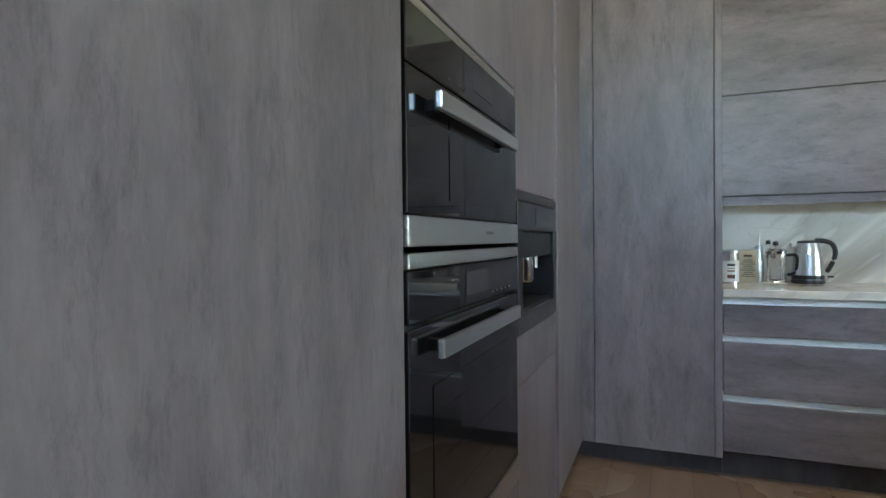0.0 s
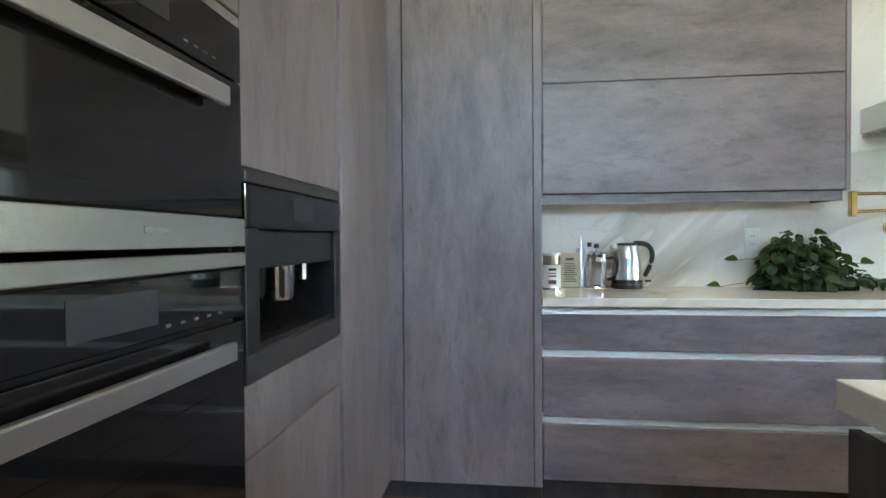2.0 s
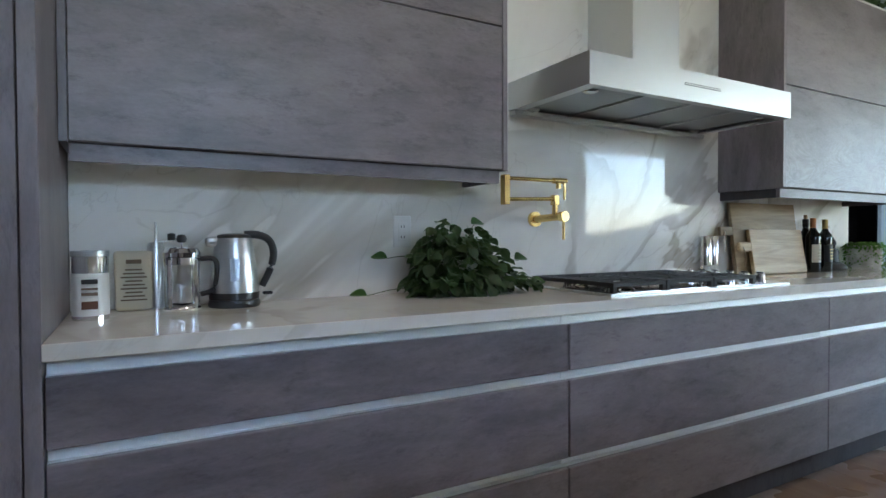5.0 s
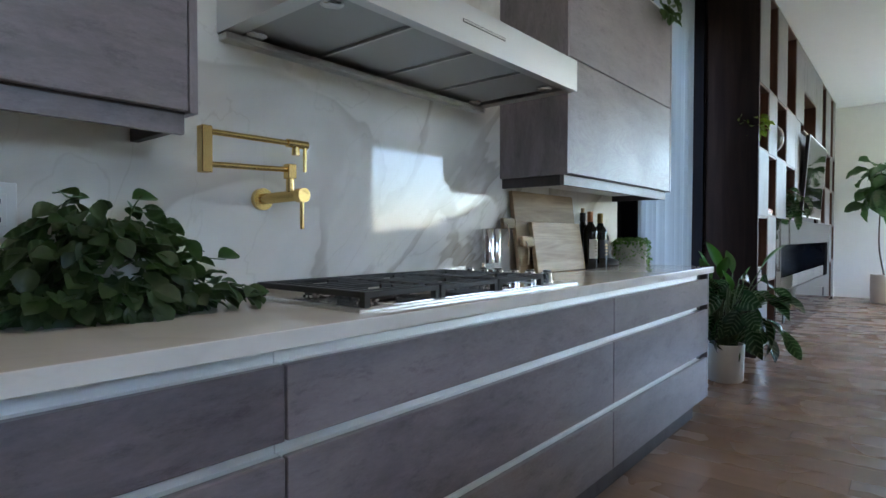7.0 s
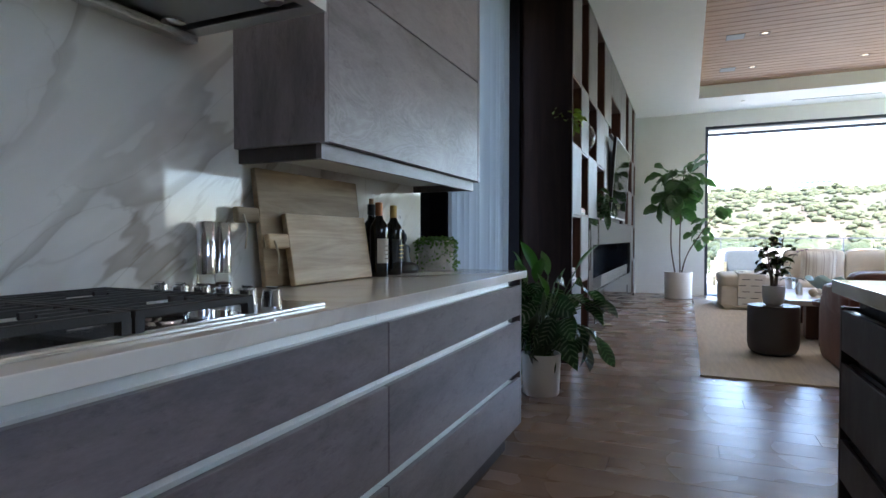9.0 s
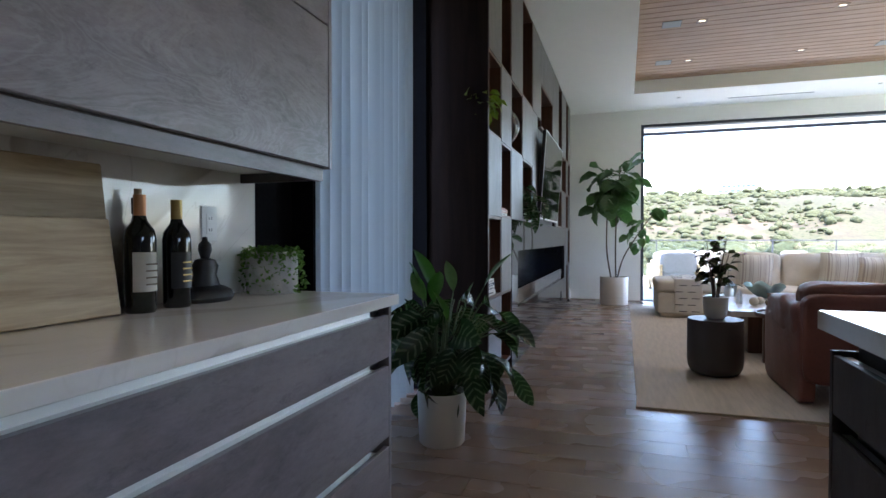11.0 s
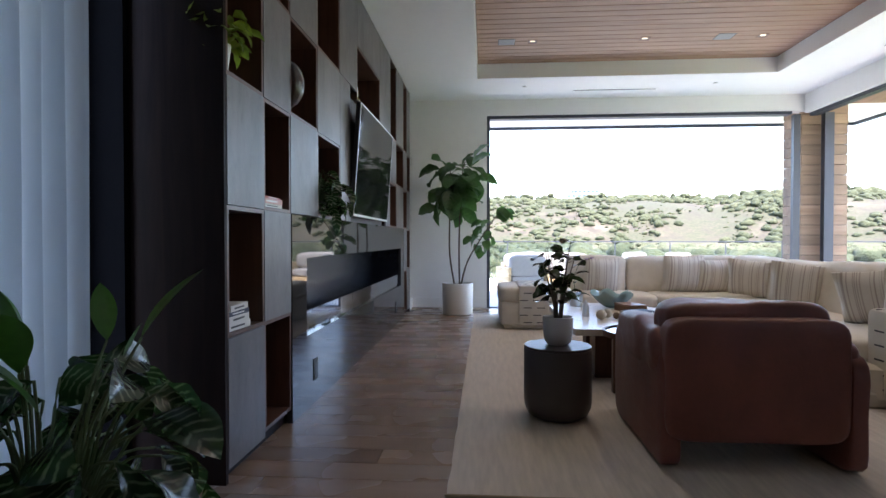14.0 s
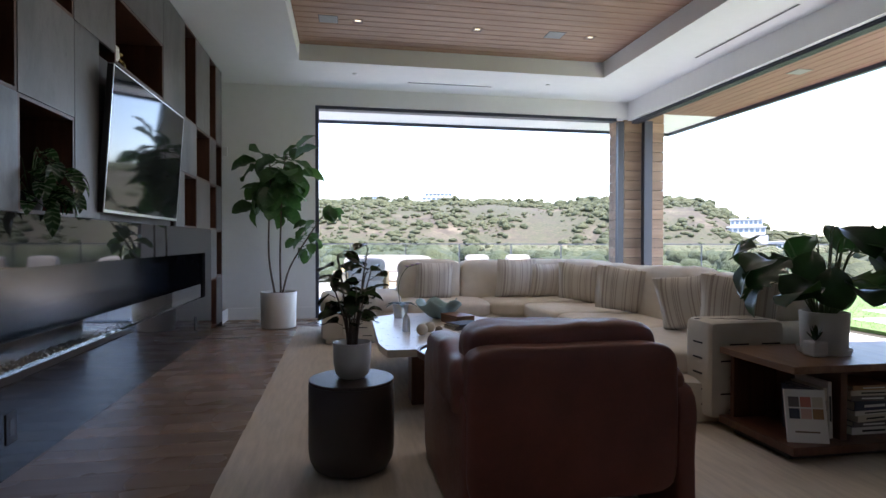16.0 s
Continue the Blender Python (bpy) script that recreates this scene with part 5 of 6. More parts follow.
pl = thing("shelf_plant", "yellow-green leafy plant in a small white pot", "plant", "", (7.17, 3.42, R[3] + 0.02))
part("pot", lathe([(0, 0), (0.055, 0), (0.075, 0.15), (0.07, 0.15), (0.05, 0.012), (0, 0.012)], 28), WHITE, pl, "", True)
curl = leaf_mesh("leaf", 0.11, 0.055, 1.3, L_YEL, 8, 4, 1.0, 0.2)
bm = bmesh.new()
for k in range(46):
    a = k * 2.4
    z = 0.14 + 0.16 * rnd.random()
    r = 0.04 + 0.07 * rnd.random()
    leaf_on(pl, curl, aim((r * math.cos(a), r * math.sin(a) - 0.03, z), a, rnd.uniform(-0.5, 0.7), rnd.uniform(-0.6, 0.6), rnd.uniform(0.7, 1.2)))
    if k % 4 == 0:
        tube(bm, [(0, 0, 0.12), (r * 0.5 * math.cos(a), r * 0.5 * math.sin(a), z), (r * math.cos(a), r * math.sin(a) - 0.03, z)], 0.003, 0.002, 6)
part("stem", bm, STEM, pl, "", True)
pl = thing("mantel_plant", "leafy green plant hanging over the stone ledge", "plant", "", (8.75, 3.41, R[2] + 0.02))
pot(pl, 0.07, 0.06, 0.11, plain("dark_pot", (0.03, 0.03, 0.03), 0.4))
droop = leaf_mesh("leaf", 0.20, 0.085, 1.3, L_CAL, 10, 4, 1.2)
bm = bmesh.new()
for k in range(42):
    a = -math.pi / 2 + rnd.uniform(-1.6, 1.6)
    r = rnd.uniform(0.06, 0.25)
    z = rnd.uniform(0.09, 0.32) - 0.9 * max(0, r - 0.13)
    p = (r * math.cos(a), r * math.sin(a), z)
    tube(bm, [(0, 0, 0.09), (p[0] * 0.6, p[1] * 0.6, z + 0.02), p], 0.004, 0.002, 6)
    leaf_on(pl, droop, aim(p, a + rnd.uniform(-0.8, 0.8), rnd.uniform(-0.9, 0.4), rnd.uniform(-0.5, 0.5), rnd.uniform(0.6, 1.0)))
part("stem", bm, STEM, pl, "", True)
bx = thing("wall_sensor", "small white sensor box on the end wall", "sensor", "", (13.82, 3.37, 2.43))
part("case", box(-0.04, -0.03, -0.06, 0, 0.03, 0.06, 0.006, 2), WHITE, bx)
for z in (1.15, 1.4):
    sw = thing("light_switch", "white light switch on the end wall", "switch", "light switches", (13.82, 2.35, z))
    part("plate", box(-0.008, -0.04, -0.06, 0, 0.04, 0.06, 0.002), WHITE, sw)
    part("rocker", box(-0.011, -0.015, -0.03, -0.008, 0.015, 0.03, 0.001), WHITE, sw)


# ---- living room ----
def soft(x0, y0, z0, x1, y1, z1, k=6.0, n=10, wob=0.012, seed=0.0):
    """A stuffed block: a rounded, slightly uneven box."""
    bm = bmesh.new()
    bmesh.ops.create_cube(bm, size=2.0)
    bmesh.ops.subdivide_edges(bm, edges=bm.edges[:], cuts=n, use_grid_fill=True)
    c = Vector(((x0 + x1) / 2, (y0 + y1) / 2, (z0 + z1) / 2))
    h = Vector(((x1 - x0) / 2, (y1 - y0) / 2, (z1 - z0) / 2))
    for v in bm.verts:
        p = v.co
        s = (abs(p.x) ** k + abs(p.y) ** k + abs(p.z) ** k) ** (1 / k)
        p = p / s
        q = Vector((p.x * h.x, p.y * h.y, p.z * h.z)) + c
        nz = noise.noise_vector(q * 4.0 + Vector((seed, seed, 0)))
        v.co = q + nz * wob + noise.noise_vector(q * 13.0 + Vector((seed, 0, seed))) * wob * 0.35
    return bm


rug = thing("area_rug", "cream woven wool rug with a bound edge", "rug")
bm = bmesh.new()
RX, RY = 7.01, 2.30
nx, ny = 60, 50
grid = [[bm.verts.new((RX + (12.95 - RX) * i / nx, RY - 4.6 * j / ny + (0.008 * noise.noise((i * 0.5, 0, 0)) if j == 0 else 0), 0.010 + 0.004 * noise.noise((i * 0.7, j * 0.7, 1)))) for j in range(ny + 1)] for i in range(nx + 1)]
for i in range(nx):
    for j in range(ny):
        bm.faces.new((grid[i][j], grid[i][j + 1], grid[i + 1][j + 1], grid[i + 1][j]))
r = bmesh.ops.extrude_face_region(bm, geom=bm.faces[:])
for v in [e for e in r["geom"] if isinstance(e, bmesh.types.BMVert)]:
    v.co.z = 0.0005
part("weave", bm, RUG, rug, "", True)
part("binding", box(RX - 0.012, RY - 4.6, 0.0, RX, RY + 0.01, 0.013, 0.003), plain("tan_binding", (0.34, 0.27, 0.18), 0.9), rug)

# round stool with a plant
st = thing("side_stool", "round dark ceramic stool with softly curved foot", "stool", "", (8.155, 1.675, 0.012))
STOOLM = plain("matt_charcoal_ceramic", (0.068, 0.054, 0.050), 0.45, vary=0.1, bumps=0.1)
part("drum", lathe([(0, 0), (0.15, 0), (0.185, 0.02), (0.205, 0.06), (0.212, 0.11), (0.212, 0.425), (0.208, 0.432), (0, 0.432)], 48), STOOLM, st, "", True)
part("top", lathe([(0, 0.4325), (0.206, 0.4325), (0.210, 0.436), (0.210, 0.446), (0.207, 0.449), (0, 0.449)], 48), STOOLM, st, "", True)
pl = thing("stool_plant", "dark round-leaved plant in a white bowl pot", "plant", "", (8.17, 1.672, 0.461))
part("pot", lathe([(0, 0), (0.06, 0), (0.082, 0.02), (0.093, 0.08), (0.096, 0.175), (0.09, 0.178), (0.086, 0.17), (0.084, 0.14), (0, 0.14)], 40), WHITE, pl, "white ceramic bowl pot", True)
part("soil", lathe([(0.0835, 0.1405), (0.04, 0.15), (0, 0.152)], 24), SOIL, pl, "", True)
rl = leaf_mesh("leaf", 0.10, 0.085, 0.5, L_RUB, 7, 4, 1.0, 0.0, 0, 0.55)
bm = bmesh.new()
for k in range(9):
    a, lean = k * 2.4, rnd.uniform(0.05, 0.14)
    top = rnd.uniform(0.42, 0.66)
    pts = [Vector((0.02 * math.cos(a), 0.02 * math.sin(a), 0.14)) + Vector((lean * math.cos(a) * u ** 1.5, lean * math.sin(a) * u ** 1.5, (top - 0.14) * u)) for u in (0, 0.33, 0.66, 1)]
    tube(bm, pts, 0.007, 0.003, 7)
    for j in range(6):
        u = 0.35 + 0.65 * j / 5
        p = pts[0].lerp(pts[3], u)
        b = a + j * 2.0 + rnd.uniform(-0.5, 0.5)
        q = p + Vector((0.035 * math.cos(b), 0.035 * math.sin(b), 0.015))
        tube(bm, [p, q], 0.002, 0.0015, 5)
        leaf_on(pl, rl, aim(q, b, rnd.uniform(-0.5, 0.6), rnd.uniform(-0.6, 0.6), rnd.uniform(0.75, 1.15)))
part("stem", bm, BARK, pl, "", True)

# fiddle-leaf fig
pl = thing("fig_tree", "fiddle-leaf fig tree in a white cylinder pot", "plant", "", (13.02, 2.55, 0.0))
pot(pl, 0.235, 0.225, 0.475, WHITE, True, 0.016)
fl = leaf_mesh("leaf", 0.34, 0.24, 0.8, L_FIG, 9, 4, 0.9, 0.1, 0, 0.55)
trunks = (((0.02, 0.05, 0.44), (0.0, 0.12, 0.9), (-0.02, 0.12, 1.4), (0.0, 0.1, 1.9), (0.0, 0.12, 2.3)), ((0.0, -0.03, 0.44), (0.0, -0.02, 0.9), (0.02, -0.03, 1.45), (0.0, -0.05, 1.95), (0.0, -0.1, 2.3)), ((0.0, -0.05, 0.44), (-0.02, -0.15, 0.80), (-0.05, -0.40, 1.22), (-0.08, -0.68, 1.62)))
for ti, pts in enumerate(trunks):
    part("trunk", tube(bmesh.new(), pts, 0.014, 0.007, 8), BARK, pl, "", True)
    pv = [Vector(p) for p in pts]
    n_leaf = (30, 32, 14)[ti]
    for k in range(n_leaf):
        u = rnd.uniform(0.56, 1.0) if ti < 2 else rnd.uniform(0.5, 1.0)
        f = u * (len(pv) - 1)
        i = min(int(f), len(pv) - 2)
        p = pv[i].lerp(pv[i + 1], f - i)
        a = k * 2.4 + ti
        out = rnd.uniform(0.03, 0.24) * (1.0 if ti < 2 else 0.5)
        q = p + Vector((out * math.cos(a), out * math.sin(a), rnd.uniform(-0.03, 0.05)))
        part("petiole", tube(bmesh.new(), [p, q], 0.005, 0.004, 5), STEM, pl)
        top = u > 0.94 and ti < 2
        leaf_on(pl, fl, aim(q, a, rnd.uniform(0.6, 1.2) if top else rnd.uniform(-1.15, 0.35), rnd.uniform(-0.7, 0.7), rnd.uniform(0.8, 1.15) * (0.7 if ti == 2 else 1)))
    if ti == 2:
        for k in range(5):
            p = pv[0].lerp(pv[3], 0.45 + 0.06 * k)
            leaf_on(pl, fl, aim(p, k * 1.7, -0.5, 0.3, 0.55))

# leather armchair, seen from its back
ch = thing("leather_armchair", "low worn cognac leather armchair with soft cushions", "armchair", "", (7.30, 0.32, 0.012))
part("back", soft(-0.01, 0.108, 0.15, 0.13, 0.955, 0.738, 9, 16, 0.005), LEATHER, ch, "padded leather back", True)
part("arm", soft(0.02, 0.865, 0.0, 1.02, 0.972, 0.575, 9, 12, 0.008, 3), LEATHER, ch, "padded arm panel", True)
part("arm", soft(0.0, 0.02, 0.0, 1.02, 0.122, 0.575, 9, 12, 0.008, 5), LEATHER, ch, "padded arm panel", True)
part("arm_cushion", soft(0.04, 0.80, 0.43, 1.0, 0.978, 0.675, 4, 18, 0.022, 7), LEATHER, ch, "slack creased arm cushion", True)
part("arm_cushion", soft(0.04, 0.012, 0.43, 1.0, 0.19, 0.655, 4, 18, 0.022, 8), LEATHER, ch, "slack creased arm cushion", True)
part("back_cushion", soft(0.09, 0.135, 0.38, 0.36, 0.925, 0.805, 7, 18, 0.018, 11), LEATHER, ch, "creased back cushion", True)
part("seat_cushion", soft(0.12, 0.12, 0.24, 1.04, 0.87, 0.45, 5, 12, 0.015, 17), LEATHER, ch, "seat cushion", True)
part("base", box(0.06, 0.118, 0.17, 0.96, 0.866, 0.27, 0.02, 2), LEATHER, ch)

# coffee tables
ct = thing("coffee_table", "low travertine coffee table on dark wooden legs", "coffee table", "", (0, 0, 0.012))
bm = bmesh.new()
vs = [bm.verts.new((x, y, 0.365)) for x, y in ((9.0, 1.43), (9.0, 0.75), (9.35, 0.38), (10.45, 0.38), (10.85, 0.75), (10.85, 1.20), (10.6, 1.45), (9.25, 1.47))]
fc = bm.faces.new(vs)
r = bmesh.ops.extrude_face_region(bm, geom=[fc])
for v in [e for e in r["geom"] if isinstance(e, bmesh.types.BMVert)]:
    v.co.z = 0.415
part("tabletop", bm, TRAV, ct, "cream travertine slab")
for x0, y0, x1, y1 in ((9.15, 0.85, 9.35, 1.25), (10.4, 0.6, 10.6, 1.1), (9.6, 0.95, 10.2, 1.10)):
    part("leg", box(x0, y0, 0.0, x1, y1, 0.365, 0.006), RWOOD, ct)
rt = thing("round_table", "small round table with dark rim and wooden legs", "side table", "", (8.85, 0.93, 0.012))
part("tabletop", lathe([(0, 0.40), (0.30, 0.40), (0.30, 0.425), (0, 0.425)], 48), plain("smoked_glass_top", (0.05, 0.06, 0.08), 0.06, vary=0.05, bumps=0), rt, "dark reflecting top", True)
part("rim", lathe([(0.301, 0.395), (0.318, 0.395), (0.318, 0.435), (0.301, 0.435)], 48), RWOOD, rt, "", True)
for k in range(4):
    a = k * math.pi / 2 + 0.5
    x, y = 0.29 * math.cos(a), 0.29 * math.sin(a)
    part("leg", box(x - 0.028, y - 0.028, 0.0, x + 0.028, y + 0.028, 0.396, 0.008, 2), RWOOD, rt)
TT = 0.427
bw = thing("glass_bowl", "ruffled pale blue glass bowl on the coffee table", "bowl", "", (10.45, 0.83, TT))
bm = bmesh.new()
rings = []
for i in range(7):
    u = i / 6
    rings.append([bm.verts.new(((0.04 + 0.15 * u) * (1 + 0.18 * u * math.sin(5 * a)) * math.cos(a), (0.04 + 0.15 * u) * (1 + 0.18 * u * math.sin(5 * a)) * math.sin(a), 0.002 + 0.15 * u ** 1.6 + 0.03 * u * math.cos(5 * a))) for a in [2 * math.pi * k / 40 for k in range(40)]])
for a, b in zip(rings, rings[1:]):
    for k in range(40):
        bm.faces.new((a[k], a[(k + 1) % 40], b[(k + 1) % 40], b[k]))
bm.faces.new(rings[0][::-1])
bowl = part("shell", bm, plain("pale_aqua_glass", (0.30, 0.44, 0.45), 0.08, vary=0.2, bumps=0), bw, "", True)
sol = bowl.modifiers.new("thick", "SOLIDIFY")
sol.thickness = 0.006
for x, y, r, c in ((9.55, 1.12, 0.045, PAPER), (9.68, 1.04, 0.042, PAPER), (9.60, 0.98, 0.03, INK)):
    ob = thing("decorative_ball", "small carved ball on the coffee table", "ornament", "table balls", (x, y, TT + r - 0.001))
    part("ball", lathe([(r * math.sin(math.pi * k / 14), -r * math.cos(math.pi * k / 14)) for k in range(15)], 24), c, ob, "", True)
cr = thing("crystal_ornament", "dark clear crystal obelisk on the coffee table", "ornament", "", (9.75, 1.22, TT))
part("crystal", lathe([(0, 0), (0.035, 0), (0.03, 0.10), (0.0, 0.16)], 6), FROST, cr)
bxs = thing("wooden_box", "brown leather box on the coffee table", "box", "", (10.15, 0.72, TT), 20)
part("case", box(-0.14, -0.09, 0, 0.14, 0.09, 0.06, 0.004), WOOD, bxs)
part("lid", box(-0.143, -0.093, 0.06, 0.143, 0.093, 0.075, 0.004), WOOD, bxs)
lying_book(9.85, 0.72, TT, 0.22, 0.28, 0.025, BOOKC[4], 15, "-x", "dark book lying on the coffee table")
lying_book(9.85, 0.72, TT + 0.026, 0.20, 0.26, 0.02, BOOKC[3], 25, "-x", "dark book lying on the coffee table")
oc = thing("orchid", "small potted orchid with pale purple flowers", "plant", "", (10.55, 1.18, TT))
part("pot", lathe([(0, 0), (0.06, 0), (0.075, 0.13), (0.068, 0.13), (0, 0.11)], 28), FROST, oc, "", True)
part("stem", tube(bmesh.new(), [(0, 0, 0.11), (0.01, 0.02, 0.3), (0.0, -0.05, 0.46), (0, -0.16, 0.5)], 0.004, 0.003, 6), STEM, oc, "", True)
ol = leaf_mesh("leaf", 0.2, 0.06, 1.0, L_MON, 8, 4, 1.2)
for k in range(6):
    leaf_on(oc, ol, aim((0, 0, 0.12), k * 1.05, 0.4, 0, 0.9))
fm = leaf_mesh("petal", 0.035, 0.03, 0.2, plain("lilac_petal", (0.55, 0.42, 0.62), 0.6), 4, 2, 1.0)
for k in range(15):
    leaf_on(oc, fm, aim((0, -0.06 - 0.1 * (k // 5) / 2, 0.47 + 0.012 * (k // 5)), k * 1.26, 0.7), "petal")

# sectional sofa
sf = thing("sectional_sofa", "large cream linen sectional sofa with loose cushions", "sofa", "", (0, 0, 0.012))
SX0, SX1, SYF, SYB = 11.52, 12.62, -0.30, -1.50


def sofa_part(name, a, k=7.0, wob=0.008, seed=0, label=""):
    part(name, soft(*a, k, 8, wob, seed), SOFA, sf, label, True)


part("plinth", box(SX0 + 0.06, SYB, 0.0, SX1, 1.90, 0.10, 0.01), SOFA, sf)
part("plinth", box(8.46, SYB, 0.0, SX0 + 0.06, SYF - 0.08, 0.10, 0.01), SOFA, sf)
sofa_part("chaise_base", (SX0 + 0.03, 1.06, 0.03, SX1, 1.95, 0.36), 12, 0.006, 1)
sofa_part("chaise_cushion", (SX0 + 0.01, 1.04, 0.32, SX1, 1.97, 0.53), 6, 0.012, 2, "plump linen seat cushion")
sofa_part("base", (SX0 + 0.05, -1.5, 0.03, SX1, 1.06, 0.28), 14, 0.004, 3)
sofa_part("base", (8.44, SYB, 0.03, SX0 + 0.05, SYF - 0.04, 0.28), 14, 0.004, 4)
for k, (y0, y1) in enumerate(((0.0, 1.05),)):
    sofa_part("seat_cushion", (SX0, y0, 0.25, SX1 - 0.2, y1, 0.44), 6, 0.012, 10 + k)
sofa_part("seat_cushion", (SX0 - 0.02, -1.3, 0.25, SX1 - 0.2, 0.0, 0.44), 6, 0.012, 15)
for k in range(3):
    x0 = 8.60 + k * 0.975
    sofa_part("seat_cushion", (x0, SYB + 0.2, 0.25, x0 + 0.97, SYF, 0.44), 6, 0.012, 20 + k)
sofa_part("back_frame", (SX1 - 0.16, SYB, 0.05, SX1, 1.03, 0.74), 10, 0.005, 30)
sofa_part("back_frame", (8.46, SYB, 0.05, SX1, SYB + 0.16, 0.74), 10, 0.005, 31)
for k in range(3):
    y0 = -1.34 + k * 0.79
    sofa_part("back_cushion", (SX1 - 0.40, y0, 0.38, SX1 - 0.06, y0 + 0.78, 0.90 - 0.012 * (k % 2)), 7, 0.018, 40 + k)
for k in range(4):
    x0 = 8.58 + k * 0.92
    sofa_part("back_cushion", (x0, SYB + 0.06, 0.38, x0 + 0.91, SYB + 0.42, 0.89 + 0.015 * (k % 2)), 7, 0.018, 50 + k)
sofa_part("arm", (8.38, SYB, 0.03, 8.60, -0.50, 0.61), 8, 0.008, 60, "square linen arm")
THROW = plain("cream_throw_cloth", (0.60, 0.56, 0.48), 0.95, scale=40, vary=0.05, bumps=0.4)
DASH = plain("black_stitching", (0.03, 0.03, 0.035), 0.9)


def throw(label, boxes, dashes):
    ob = thing("throw_blanket", label, "blanket", "sofa throws", (0, 0, 0.012))
    for a in boxes:
        part("cloth_fold", soft(*a, 16, 12, 0.003), THROW, ob, "", True)
    for a in dashes:
        part("stitch", box(*a), DASH, ob)


ds = []
for j in range(5):
    for i in range(2):
        y = 1.40 + 0.16 * i + 0.05 * (j % 2)
        ds.append((SX0 - 0.022, y, 0.09 + j * 0.09, SX0 - 0.016, y + 0.10, 0.10 + j * 0.09))
        ds.append((SX0 + 0.06 + j * 0.15, y, 0.546, SX0 + 0.07 + j * 0.15, y + 0.10, 0.551))
throw("cream throw with black dashes over the chaise", ((SX0 - 0.018, 1.36, 0.06, SX0 + 0.012, 1.72, 0.54), (SX0 + 0.012, 1.36, 0.50, SX0 + 0.9, 1.72, 0.548)), ds)
ds = []
for j in range(5):
    for i in range(2):
        y = -0.95 + 0.22 * i + 0.06 * (j % 2)
        ds.append((8.356, y, 0.10 + j * 0.10, 8.362, y + 0.13, 0.11 + j * 0.10))
    ds.append((8.44, -0.476, 0.12 + j * 0.095, 8.53, -0.470, 0.13 + j * 0.095))
    ds.append((8.40 + 0.03 * j, -0.9 + 0.08 * j, 0.643, 8.41 + 0.03 * j, -0.80 + 0.08 * j, 0.648))
throw("cream throw with black dashes over the sofa arm", ((8.357, -0.985, 0.05, 8.618, -0.475, 0.646),), ds)


def stripe_mat(axis):
    m, n, l, b = material("striped_cushion_cloth", 0.95)
    v = coords(n, l)
    sep = n.new("ShaderNodeSeparateXYZ")
    l.new(v, sep.inputs[0])
    cmb = n.new("ShaderNodeCombineXYZ")
    l.new(sep.outputs[axis], cmb.inputs[0])
    c1 = ramp(n, l, ntex(n, l, cmb.outputs[0], 22, 2, 0.6), (0.50, (0.70, 0.67, 0.61)), (0.53, (0.46, 0.40, 0.35)), (0.58, (0.34, 0.29, 0.26)), (0.61, (0.68, 0.64, 0.58)))
    fine = ntex(n, l, v, 180, 2)
    l.new(mix(n, l, 0.2, c1, ramp(n, l, fine, (0.3, (0.4, 0.36, 0.3)), (0.7, (0.7, 0.65, 0.56)))), b.inputs["Base Color"])
    bump(n, l, b, fine, 0.3, 0.003)
    return m


PIL = stripe_mat(1)


def cushion(x, y, z, rz, tilt, s=0.5, roll=0.0):
    ob = tagged(new("scatter_cushion"), "striped cream and brown scatter cushion on the sofa", "cushion", "scatter cushions")
    ob.matrix_world = Matrix.Translation((x, y, z)) @ Matrix.Rotation(radians(rz), 4, "Z") @ Matrix.Rotation(radians(tilt), 4, "Y") @ Matrix.Rotation(radians(roll), 4, "X")
    bm = bmesh.new()
    bmesh.ops.create_cube(bm, size=2.0)
    bmesh.ops.subdivide_edges(bm, edges=bm.edges[:], cuts=9, use_grid_fill=True)
    for v in bm.verts:
        u, w = v.co.y, v.co.z
        thick = 0.10 * (max(0, 1 - abs(u) ** 2.2) * max(0, 1 - abs(w) ** 2.2)) ** 0.5 + 0.006
        pull = 1 - 0.05 * (1 - abs(u)) * abs(w) - 0.05 * (1 - abs(w)) * abs(u)
        v.co = Vector((v.co.x * thick, u * s / 2 * pull, s / 2 + w * s / 2 * pull))
    part("cover", bm, PIL, ob, "", True)


SEAT = 0.44
cushion(12.12, 0.62, SEAT, 0, -14, 0.46)
cushion(12.12, -0.42, SEAT, 0, -14, 0.5)
cushion(12.10, -0.80, SEAT, 8, -14, 0.44)
cushion(11.45, -0.98, SEAT + 0.02, -42, -20, 0.46, 7)
cushion(10.45, -0.98, SEAT + 0.02, -38, -24, 0.48, 8)
cushion(9.25, -0.98, SEAT + 0.02, -44, -22, 0.46, -7)
cushion(8.80, -0.98, SEAT + 0.02, -48, -22, 0.48, 7)

# low book table
bt = thing("book_table", "low walnut side table with open book shelf", "side table", "", (0, 0, 0.012))
part("tabletop", box(7.775, -1.75, 0.462, 8.345, -0.52, 0.50, 0.004, 2), WOOD, bt, "oiled walnut top")
part("base_shelf", box(7.775, -1.75, 0.045, 8.345, -0.52, 0.088, 0.004, 2), RWOOD, bt)
part("divider", box(7.84, -0.90, 0.088, 8.30, -0.86, 0.462), RWOOD, bt)
part("back", box(8.28, -1.70, 0.088, 8.31, -0.57, 0.462), RWOOD, bt)
part("divider", box(7.84, -1.72, 0.088, 8.30, -1.69, 0.462), RWOOD, bt)
part("foot", box(7.86, -1.70, 0.0, 8.27, -0.57, 0.045), BLACK, bt)


